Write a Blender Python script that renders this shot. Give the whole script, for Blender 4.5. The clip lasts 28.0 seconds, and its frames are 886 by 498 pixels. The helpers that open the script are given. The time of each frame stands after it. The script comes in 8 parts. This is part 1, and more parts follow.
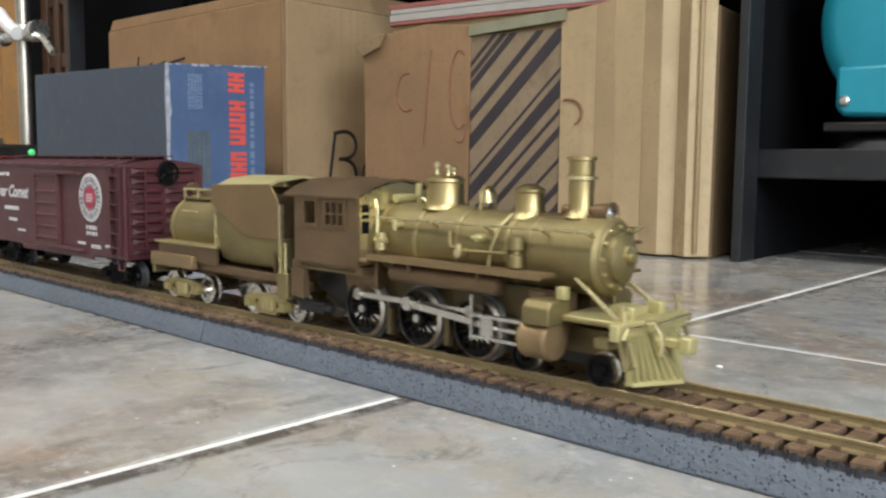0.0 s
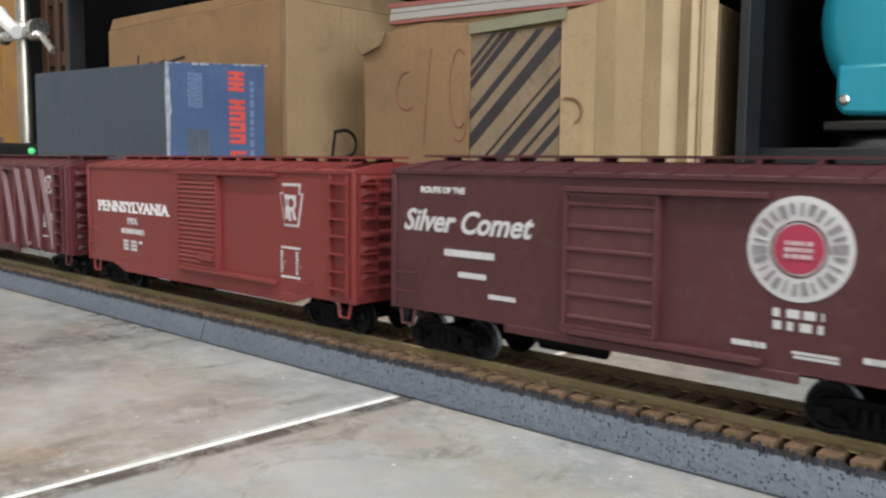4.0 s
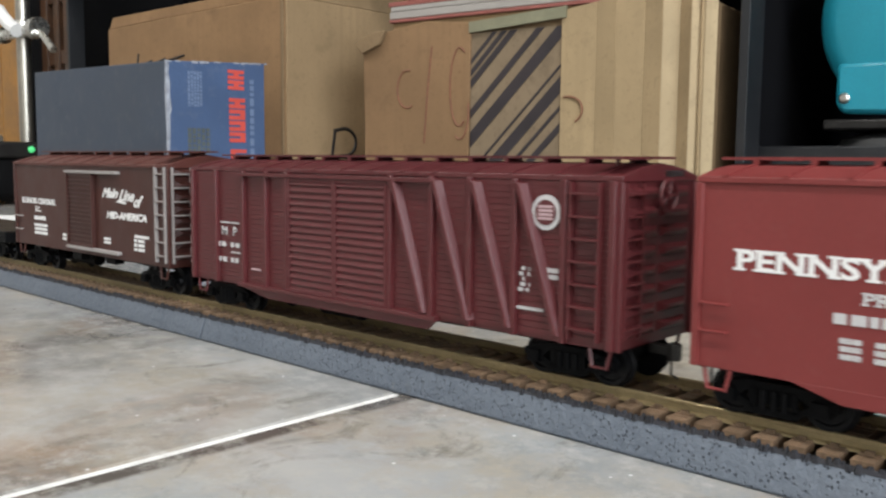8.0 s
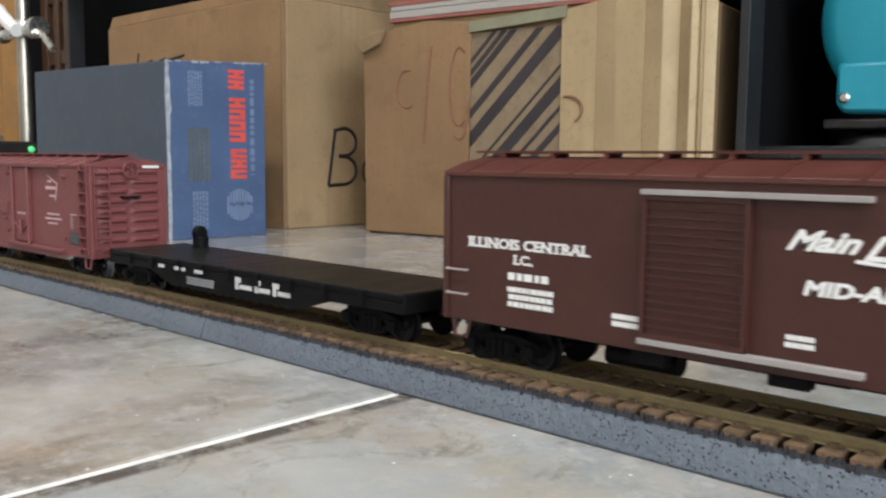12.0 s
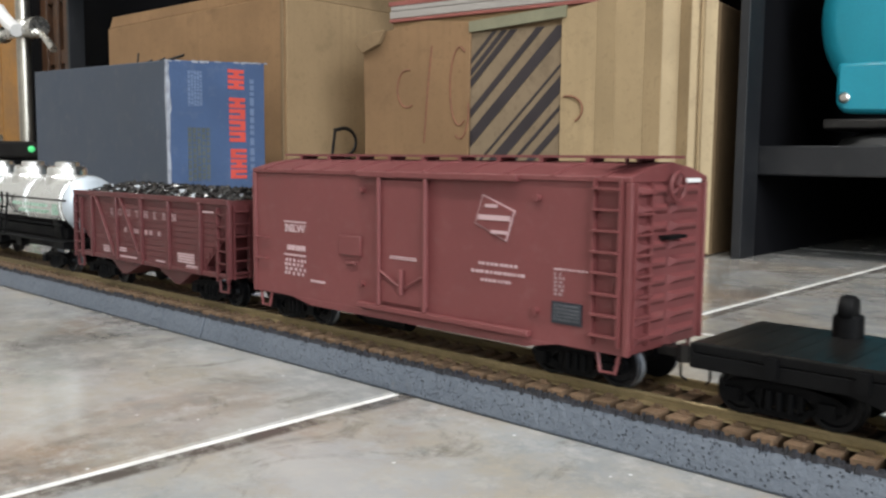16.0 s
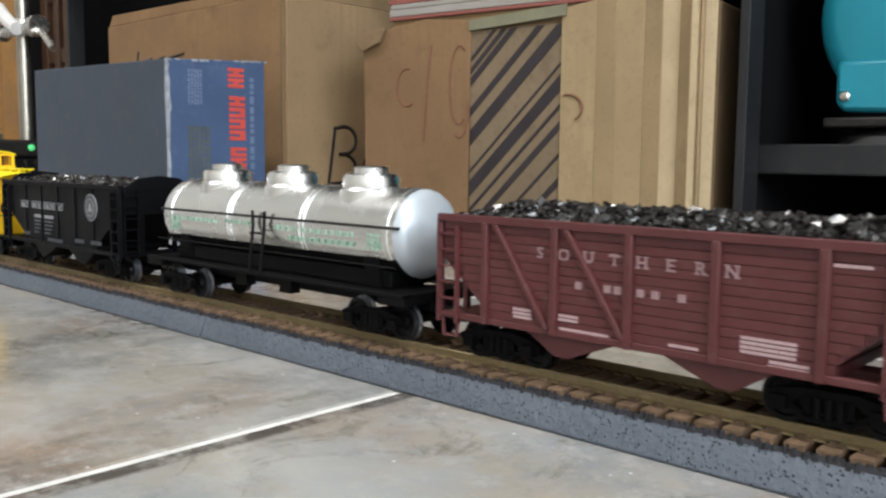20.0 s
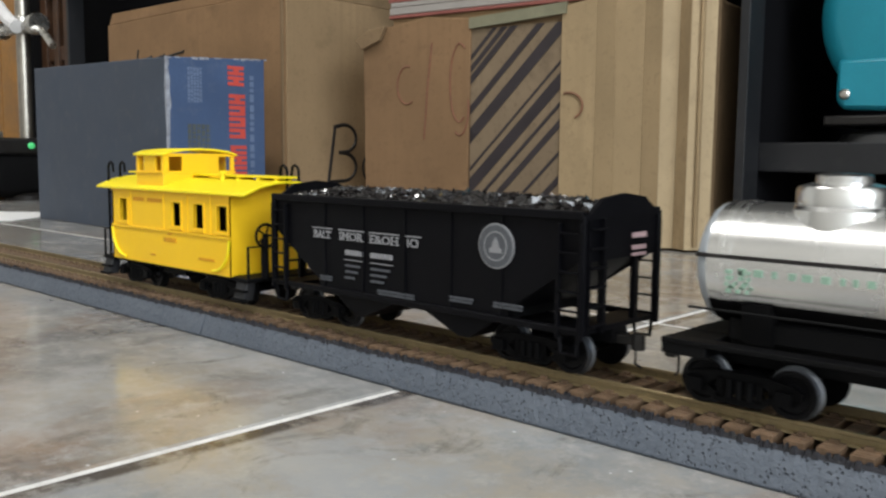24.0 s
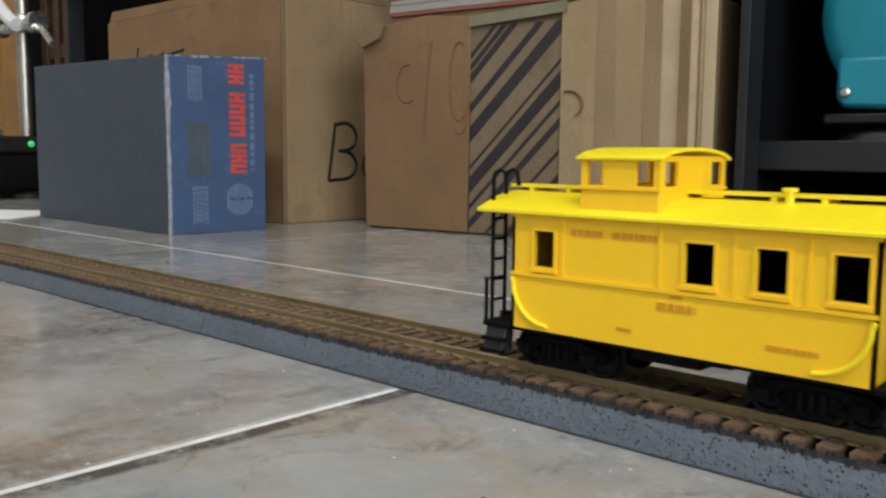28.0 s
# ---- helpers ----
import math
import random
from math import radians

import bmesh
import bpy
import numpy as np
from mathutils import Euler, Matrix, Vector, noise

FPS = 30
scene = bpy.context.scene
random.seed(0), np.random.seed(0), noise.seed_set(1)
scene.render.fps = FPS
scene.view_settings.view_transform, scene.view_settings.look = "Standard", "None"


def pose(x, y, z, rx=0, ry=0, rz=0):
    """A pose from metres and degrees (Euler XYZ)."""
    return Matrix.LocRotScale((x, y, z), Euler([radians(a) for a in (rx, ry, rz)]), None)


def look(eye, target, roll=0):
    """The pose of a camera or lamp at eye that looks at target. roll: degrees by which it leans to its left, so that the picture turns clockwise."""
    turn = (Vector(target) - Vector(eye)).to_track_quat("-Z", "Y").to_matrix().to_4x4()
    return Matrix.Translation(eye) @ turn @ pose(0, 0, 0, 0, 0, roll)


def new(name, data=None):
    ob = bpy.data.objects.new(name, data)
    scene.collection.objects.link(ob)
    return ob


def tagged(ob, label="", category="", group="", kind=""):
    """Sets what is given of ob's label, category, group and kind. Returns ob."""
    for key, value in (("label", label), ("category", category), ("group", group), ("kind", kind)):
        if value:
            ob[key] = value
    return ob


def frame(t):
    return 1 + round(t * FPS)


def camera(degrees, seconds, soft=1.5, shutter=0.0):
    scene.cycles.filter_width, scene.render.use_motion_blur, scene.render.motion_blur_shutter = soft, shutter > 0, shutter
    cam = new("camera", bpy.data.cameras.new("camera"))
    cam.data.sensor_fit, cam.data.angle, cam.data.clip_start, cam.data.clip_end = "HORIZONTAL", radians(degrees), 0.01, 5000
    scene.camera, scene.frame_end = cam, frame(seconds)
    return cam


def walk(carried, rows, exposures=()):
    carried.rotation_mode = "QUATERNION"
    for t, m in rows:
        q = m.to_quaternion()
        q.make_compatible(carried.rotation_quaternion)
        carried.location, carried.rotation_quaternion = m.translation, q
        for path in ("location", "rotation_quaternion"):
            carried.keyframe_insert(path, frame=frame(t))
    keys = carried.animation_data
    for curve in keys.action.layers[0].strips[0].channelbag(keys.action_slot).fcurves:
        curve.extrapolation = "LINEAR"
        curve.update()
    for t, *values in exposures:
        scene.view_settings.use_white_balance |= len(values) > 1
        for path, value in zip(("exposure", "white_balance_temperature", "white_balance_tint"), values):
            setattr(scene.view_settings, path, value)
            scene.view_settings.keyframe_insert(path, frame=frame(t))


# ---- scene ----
import collections

# World: x along the track (the train runs towards +x), y away from the camera, floor at z = 0.
RT = 0.0115          # height of the rail heads
EYE = Vector((0.0, -0.17762, 0.06211))
PITCH, YAW, ROLL = 6.189, 43.034, 0.525


def aim(up):
    """The camera's pose, tipped up by so many degrees from its last one."""
    p, q = radians(PITCH - up), radians(YAW)
    way = Vector((-math.sin(q) * math.cos(p), math.cos(q) * math.cos(p), -math.sin(p)))
    return look(EYE, EYE + way, ROLL)


cam = camera(53.62, 28.0, soft=2.4, shutter=0.4)
TIPS = ((0, 0.535), (1, 0.482), (2, 0.48), (3, 0.487), (3.5, 0.478), (5.5, 0.385), (7, 0.388), (8, 0.362), (9, 0.346), (10, 0.342), (11, 0.358),
        (12, 0.342), (12.5, 0.334), (14.5, 0.334), (15.5, 0.345), (16.5, 0.305), (17.5, 0.283), (19, 0.28), (20, 0.236), (21, 0.232), (21.5, 0.24),
        (23.5, 0.115), (25, 0.11), (26, 0.052), (26.6, 0.006), (28, 0.0))
walk(cam, [(t, aim(a)) for t, a in TIPS], exposures=((0, -0.05), (18, -0.06), (21, -0.24), (23.5, -0.42), (26, -0.61), (28, -0.69)))

# ---- light ----
world = bpy.data.worlds.new("world")
scene.world = world
world.use_nodes = True
world.node_tree.nodes["Background"].inputs[0].default_value = (0.6, 0.65, 0.7, 1)
world.node_tree.nodes["Background"].inputs[1].default_value = 0.02
LAMPS = ((0.75, -0.85, 2.28, 39.0), (-1.35, -0.85, 2.28, 31.0))
for i, (x, y, z, watts) in enumerate(LAMPS):
    data = bpy.data.lights.new("tube_light", "AREA")
    data.shape, data.size, data.size_y, data.energy, data.color = "RECTANGLE", 1.1, 0.16, watts, (1.0, 0.985, 0.96)
    new("tube_light", data).matrix_world = pose(x, y, z)
# area lamp added for the light from the east; its doorway is unseen
data = bpy.data.lights.new("added_east_light", "AREA")
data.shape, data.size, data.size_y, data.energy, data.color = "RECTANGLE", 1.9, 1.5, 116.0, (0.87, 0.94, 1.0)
new("added_east_light", data).matrix_world = look((2.66, -1.05, 1.25), (0.0, -1.0, 0.6))


# ---- mesh building ----
class Mb:
    """Collects plain faces for one mesh."""

    def __init__(self):
        self.v, self.f = [], []

    def add(self, vs, fs):
        n = len(self.v)
        self.v += [tuple(p) for p in vs]
        self.f += [tuple(i + n for i in g) for g in fs]
        return self

    def box(self, x0, x1, y0, y1, z0, z1):
        vs = [(x, y, z) for x in (x0, x1) for y in (y0, y1) for z in (z0, z1)]
        return self.add(vs, [(0, 1, 3, 2), (4, 6, 7, 5), (0, 4, 5, 1), (2, 3, 7, 6), (0, 2, 6, 4), (1, 5, 7, 3)])

    def prism(self, pts, axis, a, b):
        """A polygon pushed along an axis: its points are (y, z), (x, z) or (x, y)."""
        n = len(pts)
        def at(p, c):
            return {"x": (c, p[0], p[1]), "y": (p[0], c, p[1]), "z": (p[0], p[1], c)}[axis]
        vs = [at(p, a) for p in pts] + [at(p, b) for p in pts]
        fs = [tuple(range(n - 1, -1, -1)), tuple(range(n, 2 * n))] + [(i, (i + 1) % n, n + (i + 1) % n, n + i) for i in range(n)]
        return self.add(vs, fs)

    def cyl(self, p, q, r, seg=14, r2=None):
        p, q = Vector(p), Vector(q)
        d = (q - p).normalized()
        a = d.orthogonal().normalized()
        b = d.cross(a)
        r2 = r if r2 is None else r2
        ring = [a * math.cos(2 * math.pi * i / seg) + b * math.sin(2 * math.pi * i / seg) for i in range(seg)]
        vs = [p + w * r for w in ring] + [q + w * r2 for w in ring]
        fs = [tuple(range(seg - 1, -1, -1)), tuple(range(seg, 2 * seg))] + [(i, (i + 1) % seg, seg + (i + 1) % seg, seg + i) for i in range(seg)]
        return self.add(vs, fs)

    def rev(self, prof, c=(0, 0, 0), axis="z", seg=20):
        """A profile of (radius, height) turned round an axis through c."""
        vs, fs = [], []
        for r, h in prof:
            for i in range(seg):
                a = 2 * math.pi * i / seg
                u, w = r * math.cos(a), r * math.sin(a)
                p = {"z": (u, w, h), "x": (h, u, w), "y": (w, h, u)}[axis]
                vs.append((p[0] + c[0], p[1] + c[1], p[2] + c[2]))
        for k in range(len(prof) - 1):
            fs += [(k * seg + i, k * seg + (i + 1) % seg, (k + 1) * seg + (i + 1) % seg, (k + 1) * seg + i) for i in range(seg)]
        m = len(prof) - 1
        if prof[0] == prof[-1]:
            return self.add(vs, fs)
        fs += [tuple(range(seg - 1, -1, -1)), tuple(m * seg + i for i in range(seg))]
        return self.add(vs, fs)

    def tube(self, pts, r, seg=7):
        """One continuous pipe along the points; it closes where the last point is the first."""
        pts = [Vector(p) for p in pts]
        loop = (pts[0] - pts[-1]).length < 1e-7
        n = len(pts) - 1 if loop else len(pts)
        vs, fs, side = [], [], None
        for i in range(n):
            a = pts[i - 1] if i or loop else pts[0]
            if loop and i == 0:
                a = pts[-2]
            b = pts[i + 1] if i + 1 < len(pts) else pts[i]
            d = (b - a).normalized()
            side = d.orthogonal().normalized() if side is None else (side - d * side.dot(d)).normalized()
            up = d.cross(side)
            vs += [pts[i] + side * (r * math.cos(2 * math.pi * k / seg)) + up * (r * math.sin(2 * math.pi * k / seg)) for k in range(seg)]
        for i in range(n if loop else n - 1):
            j = (i + 1) % n
            fs += [(i * seg + k, i * seg + (k + 1) % seg, j * seg + (k + 1) % seg, j * seg + k) for k in range(seg)]
        if not loop:
            fs += [tuple(range(seg - 1, -1, -1)), tuple((n - 1) * seg + k for k in range(seg))]
        return self.add(vs, fs)

    def ring(self, c, r0, r1, y0, y1, seg=26):
        """A flat ring round an axis along y."""
        return self.rev([(r0, y0), (r1, y0), (r1, y1), (r0, y1), (r0, y0)], c, "y", seg) if r0 else self.rev([(r1, y0), (r1, y1)], c, "y", seg)

    def panel(self, axis, u0, u1, z0, z1, a, b, holes):
        """An upright sheet with rectangular openings (u0, u1, z0, z1), from a to b across; axis: the way it runs, x or y."""
        us = sorted({u0, u1, *(h[0] for h in holes), *(h[1] for h in holes)})
        zs = sorted({z0, z1, *(h[2] for h in holes), *(h[3] for h in holes)})
        nu, nz = len(us) - 1, len(zs) - 1
        def solid(i, k):
            if not (0 <= i < nu and 0 <= k < nz):
                return False
            u, z = (us[i] + us[i + 1]) / 2, (zs[k] + zs[k + 1]) / 2
            return not any(h[0] < u < h[1] and h[2] < z < h[3] for h in holes)
        vs = [((u, c, z) if axis == "x" else (c, u, z)) for c in (a, b) for u in us for z in zs]
        at = lambda s, i, k: s * (nu + 1) * (nz + 1) + i * (nz + 1) + k
        fs = []
        for i in range(nu):
            for k in range(nz):
                if not solid(i, k):
                    continue
                q = [(i, k), (i + 1, k), (i + 1, k + 1), (i, k + 1)]
                fs += [tuple(at(0, *w) for w in q), tuple(at(1, *w) for w in reversed(q))]
                for (e, f), (di, dk) in zip(zip(q, q[1:] + q[:1]), ((0, -1), (1, 0), (0, 1), (-1, 0))):
                    if not solid(i + di, k + dk):
                        fs.append((at(0, *f), at(0, *e), at(1, *e), at(1, *f)))
        return self.add(vs, fs)


def part(name, mb, material, parent=None, label="", bevel=0.0, smooth=35, at=None):
    """One mesh object, under a thing or a part."""
    if isinstance(mb, Mb):
        me = bpy.data.meshes.new(name)
        me.from_pydata(mb.v, [], mb.f)
        bm = bmesh.new()
        bm.from_mesh(me)
        bmesh.ops.recalc_face_normals(bm, faces=bm.faces)
        bm.to_mesh(me)
        bm.free()
        if smooth:
            me.polygons.foreach_set("use_smooth", [True] * len(me.polygons))
            me.set_sharp_from_angle(angle=radians(smooth))
        me.materials.append(material)
    else:
        me = mb
    ob = new(name, me)
    if parent:
        ob.parent = parent
    if at:
        ob.location = at
    if label:
        ob["label"] = label
    if bevel:
        m = ob.modifiers.new("bevel", "BEVEL")
        m.width, m.segments, m.limit_method, m.angle_limit = bevel, 2, "ANGLE", radians(40)
    return ob


def thing(name, label, category, group="", kind="", at=(0, 0, 0)):
    ob = new(name)
    ob.empty_display_size = 0.01
    ob.location = at
    return tagged(ob, label, category, group, kind)


# ---- materials ----
def shader(name):
    m = bpy.data.materials.new(name)
    m.use_nodes = True
    return m, m.node_tree, m.node_tree.nodes["Principled BSDF"]


def node(nt, kind, **kw):
    n = nt.nodes.new(kind)
    for k, v in kw.items():
        n.inputs[k.replace("_", " ")].default_value = v
    return n


def coords(nt, spread=0.0):
    """Object coordinates, shifted at random from object to object."""
    tc = nt.nodes.new("ShaderNodeTexCoord")
    if not spread:
        return tc.outputs["Object"]
    oi = nt.nodes.new("ShaderNodeObjectInfo")
    mul = nt.nodes.new("ShaderNodeMath")
    mul.operation = "MULTIPLY"
    mul.inputs[1].default_value = spread
    nt.links.new(oi.outputs["Random"], mul.inputs[0])
    add = nt.nodes.new("ShaderNodeVectorMath")
    nt.links.new(tc.outputs["Object"], add.inputs[0])
    nt.links.new(mul.outputs[0], add.inputs[1])
    return add.outputs[0]


def mixed(nt, fac, a, b):
    """A colour mix; a and b are colours or sockets."""
    mx = nt.nodes.new("ShaderNodeMix")
    mx.data_type = "RGBA"
    nt.links.new(fac, mx.inputs[0])
    for sock, val in ((mx.inputs[6], a), (mx.inputs[7], b)):
        if isinstance(val, (tuple, list)):
            sock.default_value = (*val[:3], 1)
        else:
            nt.links.new(val, sock)
    return mx.outputs[2]


def ramp(nt, fac, lo, hi):
    r = nt.nodes.new("ShaderNodeMapRange")
    r.inputs[1].default_value, r.inputs[2].default_value = lo, hi
    nt.links.new(fac, r.inputs[0])
    return r.outputs[0]


def noisy(nt, vec, scale, detail=4.0, rough=0.55):
    n = node(nt, "ShaderNodeTexNoise", Scale=scale, Detail=detail, Roughness=rough)
    nt.links.new(vec, n.inputs["Vector"])
    return n.outputs["Fac"]


def paint(name, col, rough=0.5, metal=0.0, var=0.14, scale=60, fine=900, bump=0.15, dist=0.0001, dust=0.0, spec=0.5, spread=1.0):
    """A painted, moulded or metal surface with blotches, fine grain and a little dust."""
    m, nt, b = shader(name)
    vec = coords(nt, spread)
    big, small = noisy(nt, vec, scale), noisy(nt, vec, fine, 3.0)
    dark = tuple(c * (1 - var) for c in col)
    light = tuple(min(1, c * (1 + var)) for c in col)
    c = mixed(nt, ramp(nt, big, 0.3, 0.7), dark, light)
    c = mixed(nt, ramp(nt, small, 0.42, 0.85), c, tuple(x * (1 - var * 0.8) for x in col))
    if dust:
        geo = nt.nodes.new("ShaderNodeTexNoise")
        geo.inputs["Scale"].default_value, geo.inputs["Detail"].default_value = scale * 5, 6
        nt.links.new(vec, geo.inputs["Vector"])
        f = ramp(nt, geo.outputs["Fac"], 0.55, 0.85)
        g = nt.nodes.new("ShaderNodeMath")
        g.operation, g.inputs[1].default_value = "MULTIPLY", dust
        nt.links.new(f, g.inputs[0])
        c = mixed(nt, g.outputs[0], c, (0.42, 0.38, 0.33))
    nt.links.new(c, b.inputs["Base Color"])
    rr = ramp(nt, big, 0.2, 0.8)
    mr = nt.nodes.new("ShaderNodeMapRange")
    mr.inputs[3].default_value, mr.inputs[4].default_value = max(0.03, rough * 0.8), min(1, rough * 1.2)
    nt.links.new(rr, mr.inputs[0])
    nt.links.new(mr.outputs[0], b.inputs["Roughness"])
    b.inputs["Metallic"].default_value = metal
    b.inputs["Specular IOR Level"].default_value = spec
    if bump:
        bp = node(nt, "ShaderNodeBump", Strength=bump, Distance=dist)
        nt.links.new(small, bp.inputs["Height"])
        nt.links.new(bp.outputs[0], b.inputs["Normal"])
    return m


def glow(name, col, strength):
    m, nt, b = shader(name)
    b.inputs["Base Color"].default_value = (*col, 1)
    b.inputs["Emission Color"].default_value = (*col, 1)
    b.inputs["Emission Strength"].default_value = strength
    return m


def tile_material():
    """Glazed stone-look tile: grey and beige clouds, rust patches, veins, slow waves in the glaze."""
    m, nt, b = shader("glazed_tile")
    vec = coords(nt, 9.0)
    c = mixed(nt, ramp(nt, noisy(nt, vec, 10, 9, 0.7), 0.36, 0.64), (0.1419, 0.1333, 0.1221), (0.4042, 0.3956, 0.3784))
    c = mixed(nt, ramp(nt, noisy(nt, vec, 6, 4), 0.46, 0.66), c, (0.2838, 0.3053, 0.3225))
    rust = node(nt, "ShaderNodeTexNoise", Scale=7.5, Detail=9.0, Roughness=0.68, Distortion=1.2)
    nt.links.new(vec, rust.inputs["Vector"])
    c = mixed(nt, ramp(nt, rust.outputs["Fac"], 0.53, 0.75), c, (0.2666, 0.1591, 0.0903))
    c = mixed(nt, ramp(nt, noisy(nt, vec, 26, 11, 0.78), 0.46, 0.66), c, (0.3612, 0.3268, 0.2752))
    c = mixed(nt, ramp(nt, noisy(nt, vec, 33, 11, 0.8), 0.52, 0.76), c, (0.215, 0.2279, 0.2322))
    vein = node(nt, "ShaderNodeTexNoise", Scale=22.0, Detail=8.0, Roughness=0.75, Distortion=2.0)
    nt.links.new(vec, vein.inputs["Vector"])
    c = mixed(nt, ramp(nt, vein.outputs["Fac"], 0.55, 0.72), c, (0.1333, 0.1204, 0.1075))
    c = mixed(nt, ramp(nt, noisy(nt, vec, 120, 8, 0.75), 0.50, 0.70), c, (0.4042, 0.3913, 0.3655))
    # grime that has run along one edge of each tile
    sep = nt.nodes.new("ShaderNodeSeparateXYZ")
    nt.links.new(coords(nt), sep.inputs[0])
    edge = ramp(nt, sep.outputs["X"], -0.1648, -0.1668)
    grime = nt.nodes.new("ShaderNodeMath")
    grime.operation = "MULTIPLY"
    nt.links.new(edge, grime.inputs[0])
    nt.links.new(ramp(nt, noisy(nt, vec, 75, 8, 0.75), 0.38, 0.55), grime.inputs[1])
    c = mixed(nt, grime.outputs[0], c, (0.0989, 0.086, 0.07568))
    speck = node(nt, "ShaderNodeTexVoronoi", Scale=95.0)
    nt.links.new(vec, speck.inputs["Vector"])
    c = mixed(nt, ramp(nt, speck.outputs["Distance"], 0.05, 0.03), c, (0.645, 0.6364, 0.6192))
    speck = node(nt, "ShaderNodeTexVoronoi", Scale=70.0)
    nt.links.new(vec, speck.inputs["Vector"])
    c = mixed(nt, ramp(nt, speck.outputs["Distance"], 0.045, 0.025), c, (0.0516, 0.043, 0.0387))
    nt.links.new(c, b.inputs["Base Color"])
    mr = nt.nodes.new("ShaderNodeMapRange")
    mr.inputs[3].default_value, mr.inputs[4].default_value = 0.075, 0.23
    nt.links.new(ramp(nt, noisy(nt, vec, 30, 5), 0.3, 0.7), mr.inputs[0])
    nt.links.new(mr.outputs[0], b.inputs["Roughness"])
    b.inputs["Specular IOR Level"].default_value = 0.45
    bp = node(nt, "ShaderNodeBump", Strength=0.35, Distance=0.0006)
    nt.links.new(noisy(nt, vec, 70, 4), bp.inputs["Height"])
    nt.links.new(bp.outputs[0], b.inputs["Normal"])
    return m


def cardboard(name, col):
    """Corrugated board: fibre specks, faint flute lines, scuffs."""
    m, nt, b = shader(name)
    vec = coords(nt, 3.0)
    c = mixed(nt, ramp(nt, noisy(nt, vec, 11, 6, 0.62), 0.3, 0.7), tuple(x * 0.80 for x in col), tuple(x * 1.12 for x in col))
    c = mixed(nt, ramp(nt, noisy(nt, vec, 32, 7, 0.7), 0.56, 0.80), c, tuple(x * 0.62 for x in col))
    c = mixed(nt, ramp(nt, noisy(nt, vec, 260, 4), 0.55, 0.85), c, tuple(x * 0.72 for x in col))
    mp = nt.nodes.new("ShaderNodeMapping")
    mp.inputs["Scale"].default_value = (160, 160, 4)
    nt.links.new(vec, mp.inputs["Vector"])
    streak = node(nt, "ShaderNodeTexNoise", Scale=1.0, Detail=2.0)
    nt.links.new(mp.outputs[0], streak.inputs["Vector"])
    c = mixed(nt, ramp(nt, streak.outputs["Fac"], 0.5, 0.8), c, tuple(x * 0.88 for x in col))
    nt.links.new(c, b.inputs["Base Color"])
    b.inputs["Roughness"].default_value = 0.85
    b.inputs["Specular IOR Level"].default_value = 0.25
    bp = node(nt, "ShaderNodeBump", Strength=0.4, Distance=0.0005)
    nt.links.new(streak.outputs["Fac"], bp.inputs["Height"])
    nt.links.new(bp.outputs[0], b.inputs["Normal"])
    return m


def roadbed_material():
    """Blue-grey moulded plastic with a coarse stipple, small dark pits, scrapes and dusty smears."""
    m, nt, b = shader("roadbed_plastic")
    vec = coords(nt, 3.0)
    c = mixed(nt, ramp(nt, noisy(nt, vec, 35, 6), 0.3, 0.7), (0.0644, 0.0782, 0.1012), (0.1012, 0.1168, 0.1426))
    coarse = noisy(nt, vec, 520, 3, 0.55)
    cell = node(nt, "ShaderNodeTexVoronoi", Scale=1050.0)
    nt.links.new(vec, cell.inputs["Vector"])
    pits = ramp(nt, cell.outputs["Distance"], 0.36, 0.18)
    some = nt.nodes.new("ShaderNodeMath")
    some.operation = "MULTIPLY"
    nt.links.new(pits, some.inputs[0])
    nt.links.new(ramp(nt, noisy(nt, vec, 420, 2), 0.42, 0.56), some.inputs[1])
    pits = some.outputs[0]
    c = mixed(nt, ramp(nt, coarse, 0.3, 0.8), c, (0.103, 0.1187, 0.1435))
    c = mixed(nt, pits, c, (0.036, 0.042, 0.055))
    scrape = node(nt, "ShaderNodeTexNoise", Scale=150.0, Detail=5.0, Roughness=0.7, Distortion=1.5)
    nt.links.new(vec, scrape.inputs["Vector"])
    c = mixed(nt, ramp(nt, scrape.outputs["Fac"], 0.68, 0.76), c, (0.0368, 0.04232, 0.0552))
    c = mixed(nt, ramp(nt, noisy(nt, vec, 90, 6, 0.7), 0.62, 0.80), c, (0.161, 0.1564, 0.1472))
    nt.links.new(c, b.inputs["Base Color"])
    b.inputs["Roughness"].default_value = 0.58
    b.inputs["Specular IOR Level"].default_value = 0.4
    low = node(nt, "ShaderNodeBump", Strength=0.65, Distance=0.0009)
    nt.links.new(coarse, low.inputs["Height"])
    bp = node(nt, "ShaderNodeBump", Strength=0.8, Distance=0.0005)
    bp.invert = True
    nt.links.new(pits, bp.inputs["Height"])
    nt.links.new(low.outputs[0], bp.inputs["Normal"])
    nt.links.new(bp.outputs[0], b.inputs["Normal"])
    return m


